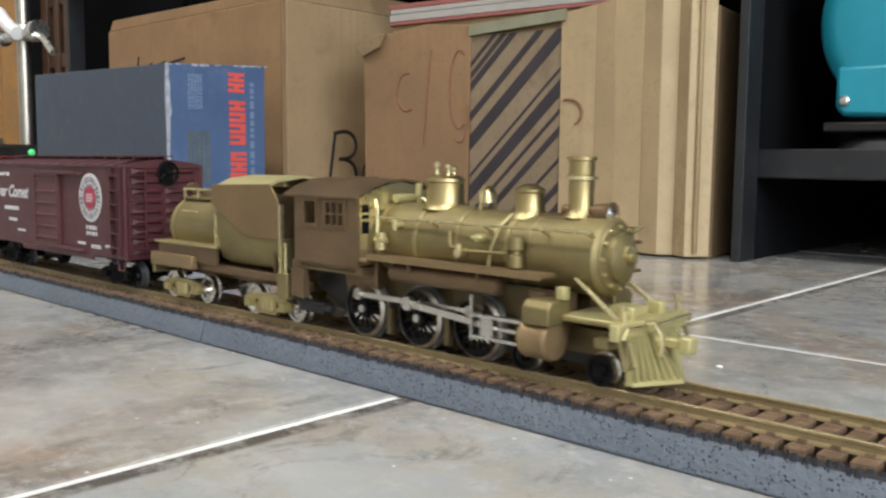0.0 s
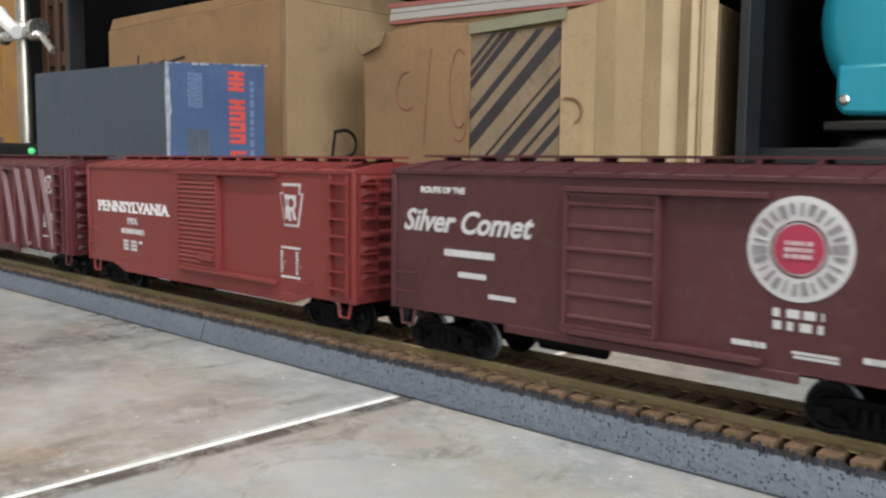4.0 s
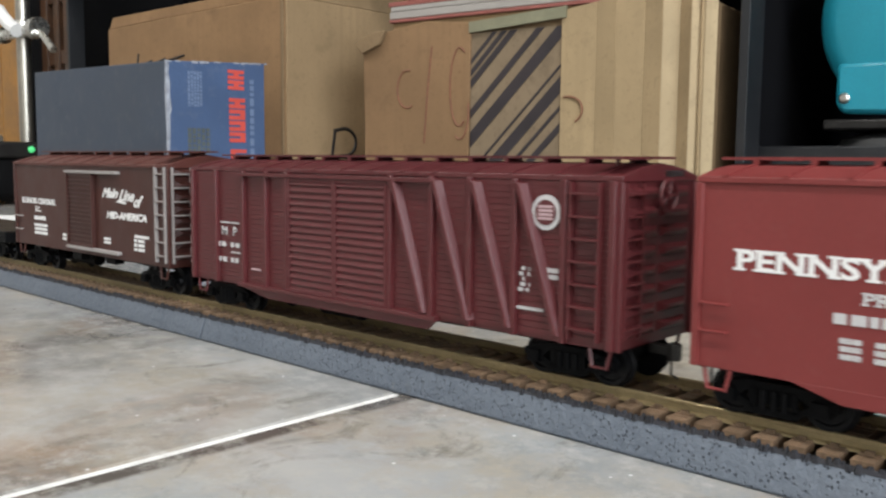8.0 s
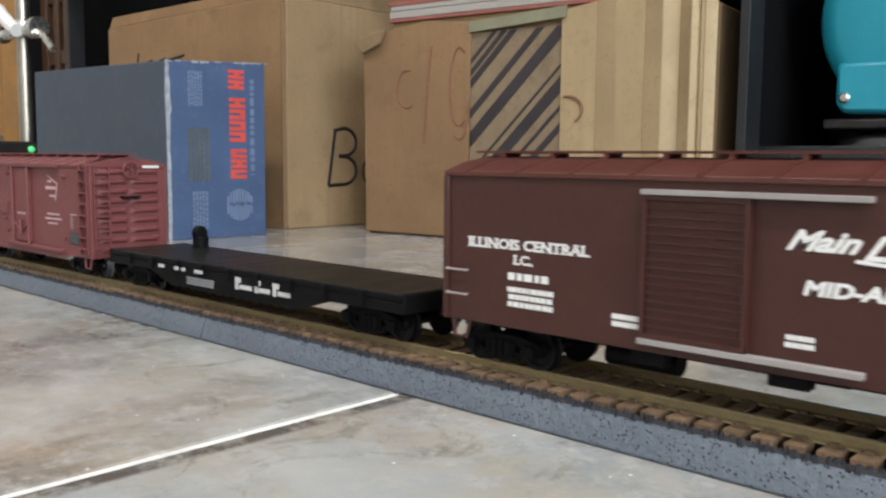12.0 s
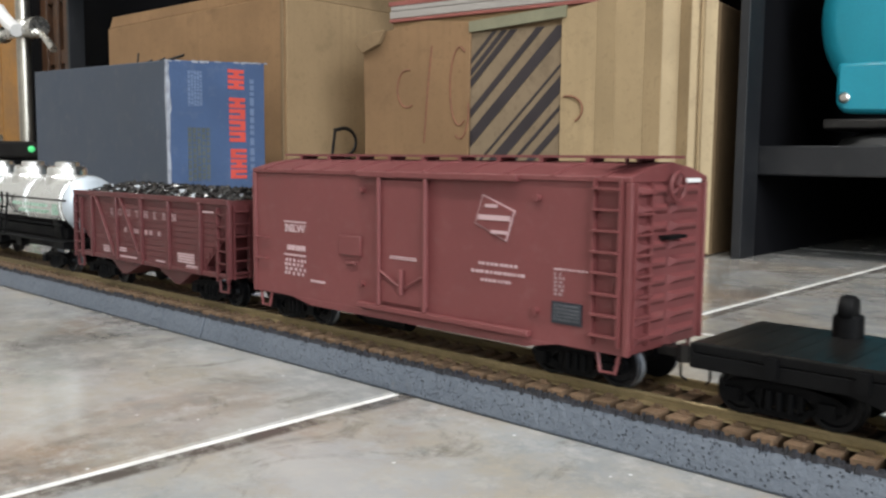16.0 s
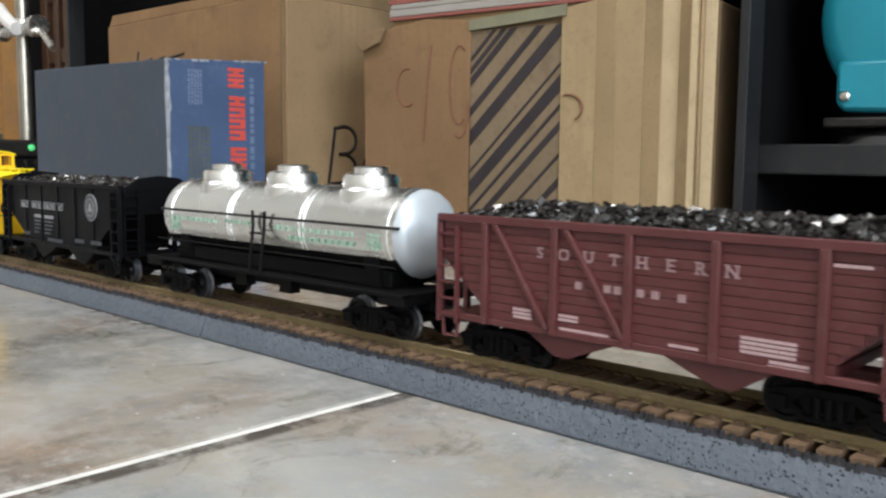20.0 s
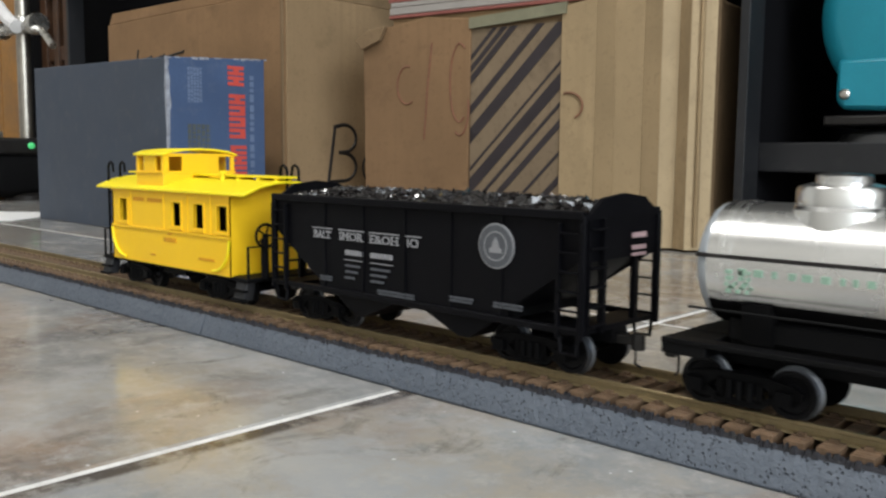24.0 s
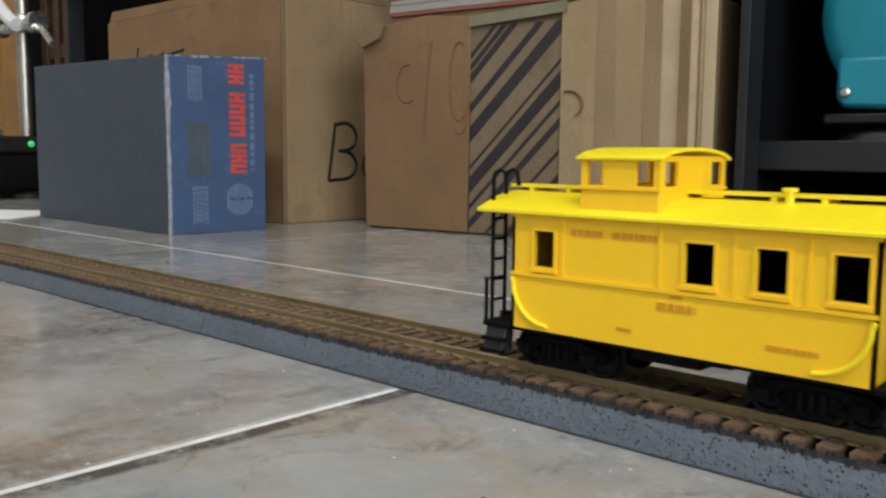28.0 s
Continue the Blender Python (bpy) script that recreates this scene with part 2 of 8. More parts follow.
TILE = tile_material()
GROUT = paint("grout", (0.72, 0.71, 0.69), 0.6, var=0.3, scale=18, fine=260, bump=0.4, dist=0.0004, dust=0.35)
FOAM = roadbed_material()
TIE = paint("tie_brown", (0.1665, 0.1053, 0.063), 0.55, var=0.45, scale=260, bump=0.5, dust=0.22)
TIEDUST = paint("ballast_tan", (0.085, 0.064, 0.047), 0.8, var=0.5, scale=500, fine=1500, bump=1.0, dist=0.0004, dust=0.2)
RAIL = paint("rail_brass", (0.315, 0.2475, 0.1368), 0.46, 0.7, var=0.25, scale=40, bump=0.1)
# dark stone edge; the ties' shadows are also put into its colour
BALLAST = paint("roadbed_edge_shade", (0.013, 0.013, 0.018), 0.8, var=0.6, scale=300, bump=0.6, dust=0.07)
MAROON = paint("maroon_paint", (0.05917, 0.01333, 0.01565), 0.5, var=0.12, dust=0.05)
REDBOX = paint("freight_red", (0.164, 0.0232, 0.0216), 0.5, var=0.08, dust=0.025)
OXIDE = paint("oxide_red", (0.08256, 0.01479, 0.01677), 0.4, var=0.1, dust=0.04)
BROWN = paint("boxcar_brown", (0.04452, 0.0105, 0.006888), 0.5, var=0.1, dust=0.02)
BROWNROOF = paint("roof_brown", (0.07396, 0.0172, 0.01187), 0.5, var=0.12, dust=0.03)
PINKRED = paint("faded_oxide", (0.1494, 0.0394, 0.0394), 0.55, var=0.08, dust=0.05)
HOPRED = paint("hopper_oxide", (0.08964, 0.02151, 0.02268), 0.5, var=0.12, dust=0.06)
DOORRED = paint("door_maroon", (0.07061, 0.0184, 0.01969), 0.5, var=0.12, dust=0.06)
TRUCKBLK = paint("truck_black", (0.0017, 0.0017, 0.0021), 0.6, var=0.2, spec=0.10)
WHEELBLK = paint("wheel_black", (0.006, 0.006, 0.007), 0.42, 0.3, var=0.2, spec=0.2)
BLACK = paint("black_plastic", (0.003, 0.003, 0.0034), 0.6, var=0.2, dust=0.004, spec=0.12)
DECKBLK = paint("deck_black", (0.006, 0.0055, 0.005), 0.4, var=0.3, dust=0.01, spec=0.4)
NAVYBLK = paint("hopper_black", (0.0024, 0.0024, 0.0036), 0.5, var=0.15, dust=0.003, spec=0.12)
COAL = paint("coal", (0.012, 0.010, 0.0095), 0.16, var=0.4, scale=400, bump=0.3, spec=0.8)
YELLOW = paint("caboose_yellow", (0.97, 0.585, 0.013), 0.45, var=0.05, scale=30, dust=0.02)
# lit copy of the yellow: light from above is put into the colour
LITYELLOW = paint("lit_yellow", (0.96, 0.77, 0.014), 0.42, var=0.05, scale=30)
# Copies of one bare brass: some carry reflected light or shade in the colour.
BRASS = paint("brass", (0.2622, 0.2134, 0.103), 0.58, 0.9, var=0.2, scale=80, bump=0.06)
BRASSTAN = paint("brass_tan", (0.261, 0.18, 0.0945), 0.45, 0.7, var=0.12, scale=60, bump=0.06)
BRASSBAND = paint("brass_band", (0.38, 0.315, 0.155), 0.5, 0.85, var=0.12, scale=90, bump=0.05)
SHADEBRASS = paint("shade_brass", (0.14, 0.108, 0.054), 0.5, 0.7, var=0.2, scale=70, bump=0.06)
BRASSBROWN = paint("brass_brown", (0.2205, 0.1467, 0.0738), 0.48, 0.7, var=0.14, scale=60, bump=0.06)
BRASSPOL = paint("brass_polished", (0.39, 0.31, 0.152), 0.40, 1.0, var=0.1, scale=90, bump=0.05)
LITBRASS = paint("lit_brass", (0.50, 0.445, 0.215), 0.45, 0.5, var=0.14, scale=70, bump=0.06)
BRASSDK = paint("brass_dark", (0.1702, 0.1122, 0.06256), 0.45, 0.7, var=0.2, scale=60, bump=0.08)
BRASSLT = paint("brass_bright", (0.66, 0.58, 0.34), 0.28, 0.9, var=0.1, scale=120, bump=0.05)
NICKEL = paint("nickel", (0.62, 0.60, 0.56), 0.28, 1.0, var=0.1, scale=120, bump=0.05)
SATIN = paint("satin_silver", (0.54, 0.59, 0.64), 0.42, 0.35, var=0.06, scale=60, bump=0.03)
SILVER = paint("chrome_plate", (0.88, 0.88, 0.87), 0.27, 1.0, var=0.04, scale=50, bump=0.03)
BLUESTEEL = paint("blued_steel", (0.20, 0.215, 0.24), 0.4, 0.9, var=0.2, scale=120, bump=0.05)
TYRE = paint("worn_steel", (0.42, 0.39, 0.34), 0.34, 0.95, var=0.15, scale=120, bump=0.05)
DKGREY = paint("dark_metal", (0.03, 0.028, 0.027), 0.4, 0.6, var=0.2)
WHITE = paint("lettering_white", (0.70, 0.69, 0.68), 0.6, var=0.05)
GREYLET = paint("lettering_grey", (0.48, 0.47, 0.47), 0.6, var=0.08)
PINKLET = paint("lettering_pale", (0.46, 0.32, 0.33), 0.6, var=0.08)
ORANGELET = paint("lettering_orange", (0.66, 0.30, 0.012), 0.6, var=0.08)
PALELET = paint("lettering_faded", (0.30, 0.19, 0.195), 0.6, var=0.1)
PANELNAVY = paint("panel_slate", (0.018, 0.022, 0.032), 0.5, var=0.2)
DIMLET = paint("lettering_dim", (0.25, 0.25, 0.26), 0.6, var=0.12)
GREENLET = paint("lettering_green", (0.26, 0.40, 0.31), 0.5, var=0.08)
EMBGREY = paint("emblem_grey", (0.075, 0.08, 0.09), 0.6, var=0.2, scale=300)
EMBMID = paint("emblem_mid_grey", (0.20, 0.18, 0.19), 0.6, var=0.15, scale=300)
REDMARK = paint("emblem_red", (0.30, 0.024, 0.055), 0.5, var=0.08)
LADSILV = paint("ladder_grey", (0.28, 0.255, 0.245), 0.5, var=0.08)
CARD = cardboard("cardboard", (0.2068, 0.1232, 0.06336))
CARDLT = cardboard("cardboard_pale", (0.2042, 0.1364, 0.0748))
# paler copy for the flaps: the light that strikes them is in the colour
CARDLITFLAP = cardboard("cardboard_lit_flap", (0.325, 0.235, 0.132))
CARDGREY = cardboard("cardboard_greyed", (0.1804, 0.132, 0.0836))
CARDWARM = cardboard("cardboard_warm", (0.2508, 0.1478, 0.07392))
# still lighter copy for creases turned east: their highlight is painted
CARDLITCREASE = cardboard("cardboard_lit_crease", (0.4136, 0.3168, 0.1936))
# lighter copy for the tall carton's east side: its light is painted
CARDLITSIDE = cardboard("cardboard_lit_side", (0.288, 0.196, 0.108))
CARDDK = cardboard("cardboard_shade", (0.2068, 0.1276, 0.06336))
BLUEBOX = paint("blue_paper", (0.048, 0.086, 0.180), 0.6, var=0.12, scale=30, fine=500, dust=0.08, bump=0.2)
GREYBOX = paint("slate_paper", (0.047, 0.060, 0.085), 0.6, var=0.1, scale=18, fine=400, dust=0.07, bump=0.2)
WORN = paint("worn_paper_edge", (0.30, 0.32, 0.37), 0.8, var=0.35, scale=150)
REDTXT = paint("print_red", (0.527, 0.06375, 0.04675), 0.6, var=0.12)
PALETXT = paint("print_pale_blue", (0.125, 0.175, 0.285), 0.6, var=0.15)
OLIVE = paint("print_olive", (0.085, 0.10, 0.10), 0.6, var=0.2)
INK = paint("marker_ink", (0.016, 0.013, 0.012), 0.5, var=0.3)
REDINK = paint("red_crayon", (0.19, 0.078, 0.042), 0.7, var=0.25, scale=300)
STRIPE = paint("stripe_print", (0.022, 0.016, 0.018), 0.6, var=0.3, scale=60)
TAPE = paint("green_tape", (0.19, 0.18, 0.115), 0.5, var=0.15)
PAPER = paint("magazine_paper", (0.306, 0.2805, 0.255), 0.6, var=0.08)
PAPERRED = paint("magazine_red", (0.24, 0.075, 0.06), 0.6, var=0.12)
STEELBLK = paint("rack_black", (0.0105, 0.0112, 0.0135), 0.5, var=0.2, scale=20, dust=0.03)
# near-black stands in for deep shade: rack depth, window openings, cabinet block
VOID = paint("shade_black", (0.005, 0.005, 0.006), 0.95, var=0.2, scale=10, spec=0.05)
TEAL = paint("teal_enamel", (0.0126, 0.2295, 0.3105), 0.32, var=0.1, scale=20, bump=0.05)
RUBBER = paint("rubber", (0.02, 0.02, 0.02), 0.7)
DARKWOOD = paint("brown_stained_wood", (0.06, 0.026, 0.011), 0.5, var=0.4, scale=16, fine=140)
# white of the paper crumb and of the painted floor glint
PAPERGLINT = paint("paper_and_glint_white", (0.80, 0.80, 0.79), 0.7, var=0.04)
WOOD = paint("orange_wood", (0.30, 0.135, 0.020), 0.45, var=0.35, scale=14, fine=120)
WALLPAINT = paint("wall_paint", (0.62, 0.61, 0.58), 0.85, var=0.05, scale=3, fine=200)
LED = glow("green_led", (0.08, 0.6, 0.2), 0.5)
TUBE = glow("lamp_diffuser", (1.0, 0.98, 0.95), 6.0)

# ---- room ----
X0, Y0, P = -0.1646, 0.1165, 0.346   # a tile crossing and the pitch of the tiles
GAP = 0.0016
XW, XE, YS, YN, HI = -3.2, 2.6, -2.2, 1.15, 2.4
tagged(part("wall_east_lintel", Mb().box(XE, XE + 0.1, -2.0499, -0.0501, 2.05, HI), WALLPAINT), "plain wall above an unseen opening added for the east lamp", "wall", kind="structure")
floor = part("floor", Mb().box(XW - 0.2, XE + 0.2, YS - 0.2, YN + 0.2, -0.05, -0.0004), GROUT, label="pale cement grout under a tiled floor")
tagged(floor, kind="structure", category="floor")
# the gap left in the east wall is added for the lamp
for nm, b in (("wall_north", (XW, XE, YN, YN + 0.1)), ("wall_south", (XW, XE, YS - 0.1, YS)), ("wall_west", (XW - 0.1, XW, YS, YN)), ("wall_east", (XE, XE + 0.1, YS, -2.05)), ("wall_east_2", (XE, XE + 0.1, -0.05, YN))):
    w = part(nm, Mb().box(*b, -0.001, HI), WALLPAINT)
    tagged(w, "plain painted room wall behind the shelving", "wall", kind="structure")
tagged(part("ceiling", Mb().box(XW - 0.1, XE + 0.1, YS - 0.1, YN + 0.1, HI, HI + 0.08), WALLPAINT), "plain white painted ceiling", "ceiling", kind="structure")
for x, y, z, watts in LAMPS:
    lamp = thing("ceiling_light", "white fluorescent ceiling light with a bright diffuser", "ceiling light", "ceiling lights", at=(x, y, HI))
    part("housing", Mb().box(-0.6, 0.6, -0.11, 0.11, -0.06, 0.0), WALLPAINT, lamp)
    part("diffuser", Mb().box(-0.56, 0.56, -0.085, 0.085, -0.075, -0.0605), TUBE, lamp)


# ---- lettering ----
def letters(txt, size, squeeze=1.0, shear=0.0, bold=0.0):
    """Flat raised letters in the built-in font, centred on (0, 0), facing -y."""
    cu = bpy.data.curves.new("letters", "FONT")
    cu.body, cu.size, cu.align_x, cu.align_y, cu.shear = txt, size, "CENTER", "CENTER", shear
    cu.extrude, cu.offset, cu.resolution_u = 0.00006, size * (0.014 + bold), 3
    tmp = bpy.data.objects.new("letters", cu)
    scene.collection.objects.link(tmp)
    me = bpy.data.meshes.new_from_object(tmp.evaluated_get(bpy.context.evaluated_depsgraph_get()))
    bpy.data.objects.remove(tmp)
    bpy.data.curves.remove(cu)
    me.transform(Matrix(((squeeze, 0, 0, 0), (0, 0, -1, 0), (0, 1, 0, 0), (0, 0, 0, 1))))
    return me


def word(parent, name, txt, x, z, size, material, y=-0.0164, squeeze=1.0, shear=0.0, label="", bold=0.0):
    me = letters(txt, size, squeeze, shear, bold)
    me.materials.clear()
    me.materials.append(material)
    return part(name, me, material, parent, label, at=(x, y, z))


def slab_word(parent, txt, x, z, size, material, y=-0.0164, squeeze=1.0, bold=0.0, label=""):
    """A word whose stems end in short slabs, top and bottom."""
    me = letters(txt, size, squeeze, 0.0, bold)
    runs = collections.defaultdict(list)
    for e in me.edges:
        p, q = (me.vertices[i].co for i in e.vertices)
        if abs(p.z - q.z) < size * 0.004 and abs(p.x - q.x) > size * 0.05 and abs(p.y - q.y) < 1e-6:
            runs[round(p.z / (size * 0.02))].append((min(p.x, q.x), max(p.x, q.x), p.z))
    mb = Mb()
    for half in (-1, 1):
        rows = [r for k, r in runs.items() if r[0][2] * half > size * 0.15]
        if not rows:
            continue
        for a, b, zz in sorted(set(max(rows, key=lambda r: sum(q[1] - q[0] for q in r)))):
            d = size * 0.085 * squeeze
            z0, z1 = sorted((zz + half * size * 0.01, zz - half * size * 0.075))
            mb.box(a - d, b + d, -0.00008, 0.0003, z0, z1)
    vs, fs = [tuple(v.co) for v in me.vertices], [tuple(p.vertices) for p in me.polygons]
    bpy.data.meshes.remove(me)
    return part("lettering", mb.add(vs, fs), material, parent, label, smooth=0, at=(x, y, z))


def bars(parent, x0, x1, z0, z1, rows, material, y=-0.0164, gaps=0.3, seed=1, name="lettering", label=""):
    """Unreadable small writing: rows of short plain bars."""
    rnd = random.Random(seed)
    mb = Mb()
    h = (z1 - z0) / rows
    for r in range(rows):
        x = x0 + rnd.random() * (x1 - x0) * 0.06
        while x < x1:
            w = min(x1 - x, (0.45 + rnd.random() * 0.9) * h * 0.75)
            mb.box(x, x + w, y - 0.0001, y + 0.0004, z0 + h * (r + 0.16), z0 + h * (r + 0.84))
            x += w + h * gaps * (0.6 + rnd.random() * 0.6)
    return part(name, mb, material, parent, label, smooth=0)


# ---- running gear ----
AX = 0.0092           # half of the axle spacing of a freight truck
WR = 0.0049           # wheel radius
SPIN = []             # wheelsets to be turned: object, place, radius


def wheel_mesh(r, rim, half=0.0083, w=0.0024, hub=0.0011, face=None):
    mb = Mb()
    for s in (-1, 1):
        prof = [(hub, -w * 0.8), (r * 0.36, -w * 0.75), (r * 0.45, -w * 0.3), (r * 0.74, -w * 0.3), (r * 0.8, -w * 0.55), (r, -w * 0.55), (r, w * 0.3), (r * 1.12, w * 0.42), (r * 1.12, w * 0.62), (hub, w * 0.62)]
        mb.rev([(a, h if s < 0 else -h) for a, h in prof], (0, s * half, 0), "y", 20)
    mb.cyl((0, -half - 0.003, 0), (0, half + 0.003, 0), hub, 8)
    me = bpy.data.meshes.new("wheelset")
    me.from_pydata(mb.v, [], mb.f)
    bm = bmesh.new()
    bm.from_mesh(me)
    bmesh.ops.recalc_face_normals(bm, faces=bm.faces)
    bm.to_mesh(me)
    bm.free()
    me.polygons.foreach_set("use_smooth", [True] * len(me.polygons))
    me.set_sharp_from_angle(angle=radians(30))
    me.materials.append(face or WHEELBLK)
    me.materials.append(rim)
    for p in me.polygons:
        if math.hypot(p.center.x, p.center.z) > r * 0.93:
            p.material_index = 1
    return me


def side_frame_mesh():
    """A cast truck side with two journals, an arch and a spring nest."""
    mb = Mb()
    y0, y1 = -0.0008, 0.0008
    top = [(-0.0125, 0.0062), (-0.0105, 0.0072), (-0.005, 0.0082), (0.005, 0.0082), (0.0105, 0.0072), (0.0125, 0.0062), (0.0122, 0.0046), (0.0072, 0.0046), (0.0045, 0.0067), (-0.0045, 0.0067), (-0.0072, 0.0046), (-0.0122, 0.0046)]
    mb.prism(top, "y", y0, y1)
    mb.prism([(-0.0086, 0.0050), (-0.0070, 0.0050), (-0.0036, 0.0030), (0.0036, 0.0030), (0.0070, 0.0050), (0.0086, 0.0050), (0.0046, 0.0017), (-0.0046, 0.0017)], "y", y0, y1)
    for s in (-1, 1):
        mb.box(s * AX - 0.0016, s * AX + 0.0016, -0.0019, 0.0008, 0.0034, 0.0062)
        mb.box(s * 0.0040 - 0.0007, s * 0.0040 + 0.0007, y0, y1, 0.0028, 0.0070)
    for k in (-0.0021, 0.0, 0.0021):
        mb.cyl((k, -0.0006, 0.003), (k, -0.0006, 0.0068), 0.0009, 8)
    me = bpy.data.meshes.new("side_frame")
    me.from_pydata(mb.v, [], mb.f)
    bm = bmesh.new()
    bm.from_mesh(me)
    bmesh.ops.recalc_face_normals(bm, faces=bm.faces)
    bm.to_mesh(me)
    bm.free()
    me.materials.append(TRUCKBLK)
    return me


WHEELS = {"nickel": wheel_mesh(WR, BLUESTEEL), "black": wheel_mesh(WR, WHEELBLK), "bright": wheel_mesh(WR, NICKEL, face=NICKEL)}
FRAME_ME = side_frame_mesh()


def bogie(car, x, rim="black", frame_me=None, ax=AX):
    """A four-wheel truck under a car, with its wheelsets."""
    t = part("truck", Mb().box(-0.0026, 0.0026, -0.0125, 0.0125, 0.0036, 0.0072).cyl((0, 0, 0.006), (0, 0, 0.0105), 0.0028, 10), TRUCKBLK, car, "black sprung freight truck", at=(x, 0, 0))
    for s in (-1, 1):
        f = part("side_frame", frame_me or FRAME_ME, TRUCKBLK, t, at=(0, s * 0.0122, 0))
        if s > 0:
            f.rotation_euler = (0, 0, math.pi)
        w = part("wheelset", WHEELS[rim], NICKEL, t, at=(s * ax, 0, WR))
        SPIN.append((w, (s * ax, 0, WR), WR))
    return t


def coupler(car, x, s, material=None):
    """A knuckle coupler on a short shank, with a hanging trip pin."""
    mb = Mb().box(x, x + s * 0.0052, -0.0012, 0.0012, 0.0072, 0.0092) if s > 0 else Mb().box(x + s * 0.0052, x, -0.0012, 0.0012, 0.0072, 0.0092)
    e = x + s * 0.0052
    mb.prism([(e, -0.0017), (e + s * 0.0012, -0.0020), (e + s * 0.0026, -0.0013), (e + s * 0.0026, 0.0002), (e + s * 0.0014, 0.0006), (e, 0.0017)], "z", 0.0062, 0.0100)
    mb.tube([(e, 0.0004, 0.0064), (e, 0.0004, 0.0026), (e + s * 0.0012, 0.0012, 0.0016)], 0.0003, 6)
    return part("coupler", mb, material or DKGREY, car, "black knuckle coupler")


def grab(parent, x0, x1, z, y, material, out=0.0011, name="grab_iron"):
    s = -1 if y < 0 else 1
    mb = Mb().tube([(x0, y, z), (x0, y + s * out, z), (x1, y + s * out, z), (x1, y, z)], 0.00028, 6)
    return part(name, mb, material, parent)


def ladder(car, x0, x1, z0, z1, n, y, material, name="ladder", shelf=True, label=""):
    """Stiles at each side and rungs between them, proud of the car."""
    s = -1 if y < 0 else 1
    st = Mb()
    for x in (x0, x1):
        st.box(x - 0.0004, x + 0.0004, min(y, y + s * 0.0012), max(y, y + s * 0.0012), z0, z1)
    top = part(name, st, material, car, label, smooth=0)
    for k in range(n):
        z = z0 + (z1 - z0) * (k + 0.5) / n
        r = Mb().box(x0, x1, min(y + s * 0.0004, y + s * (0.0021 if shelf else 0.0012)), max(y + s * 0.0004, y + s * (0.0021 if shelf else 0.0012)), z - 0.00022, z + 0.00022)
        part("rung", r, material, top, smooth=0)
    return top


def end_ladder(car, xe, s, y0, y1, z0, z1, n, material):
    st = Mb()
    for y in (y0, y1):
        st.box(min(xe, xe + s * 0.0012), max(xe, xe + s * 0.0012), y - 0.0004, y + 0.0004, z0, z1)
    top = part("end_ladder", st, material, car, smooth=0)
    for k in range(n):
        z = z0 + (z1 - z0) * (k + 0.5) / n
        part("rung", Mb().box(min(xe + s * 0.0004, xe + s * 0.002), max(xe + s * 0.0004, xe + s * 0.002), y0, y1, z - 0.00022, z + 0.00022), material, top, smooth=0)


def end_ribs(car, xe, s, z0, z1, n, material, half=0.0135):
    """Corrugations pressed into a steel end."""
    mb = Mb()
    for k in range(n):
        z = z0 + (z1 - z0) * (k + 0.5) / n
        h = (z1 - z0) / n * 0.30
        for a, b in ((-half, -0.0006), (0.0006, half)):
            vs = [(xe, a, z - h), (xe, b, z - h), (xe, b, z + h), (xe, a, z + h), (xe + s * 0.0011, a + 0.0022, z - h * 0.2), (xe + s * 0.0011, b - 0.0022, z - h * 0.2), (xe + s * 0.0011, b - 0.0022, z + h * 0.3), (xe + s * 0.0011, a + 0.0022, z + h * 0.3)]
            mb.add(vs, [(0, 1, 5, 4), (1, 2, 6, 5), (2, 3, 7, 6), (3, 0, 4, 7), (4, 5, 6, 7)])
    return part("end_corrugation", mb, material, car)


def brake_wheel(car, c, r, axis, material, spokes=5):
    mb = Mb()
    seg = 18
    def at(a, rr):
        u, w = rr * math.cos(a), rr * math.sin(a)
        return (c[0], c[1] + u, c[2] + w) if axis == "x" else ((c[0] + u, c[1], c[2] + w) if axis == "y" else (c[0] + u, c[1] + w, c[2]))
    mb.tube([at(2 * math.pi * i / seg, r) for i in range(seg + 1)], r * 0.13, 6)
    for k in range(spokes):
        mb.cyl(c, at(2 * math.pi * k / spokes, r), r * 0.09, 5)
    mb.cyl(at(0, r * 0.22), at(math.pi, r * 0.22), r * 0.2, 8)
    return part("brake_wheel", mb, material, car, "spoked brake wheel")


def roof_profile(half, ze, zp):
    return [(-half, ze - 0.0012), (-half, ze), (-half * 0.55, ze + (zp - ze) * 0.62), (0, zp), (half * 0.55, ze + (zp - ze) * 0.62), (half, ze), (half, ze - 0.0012)]


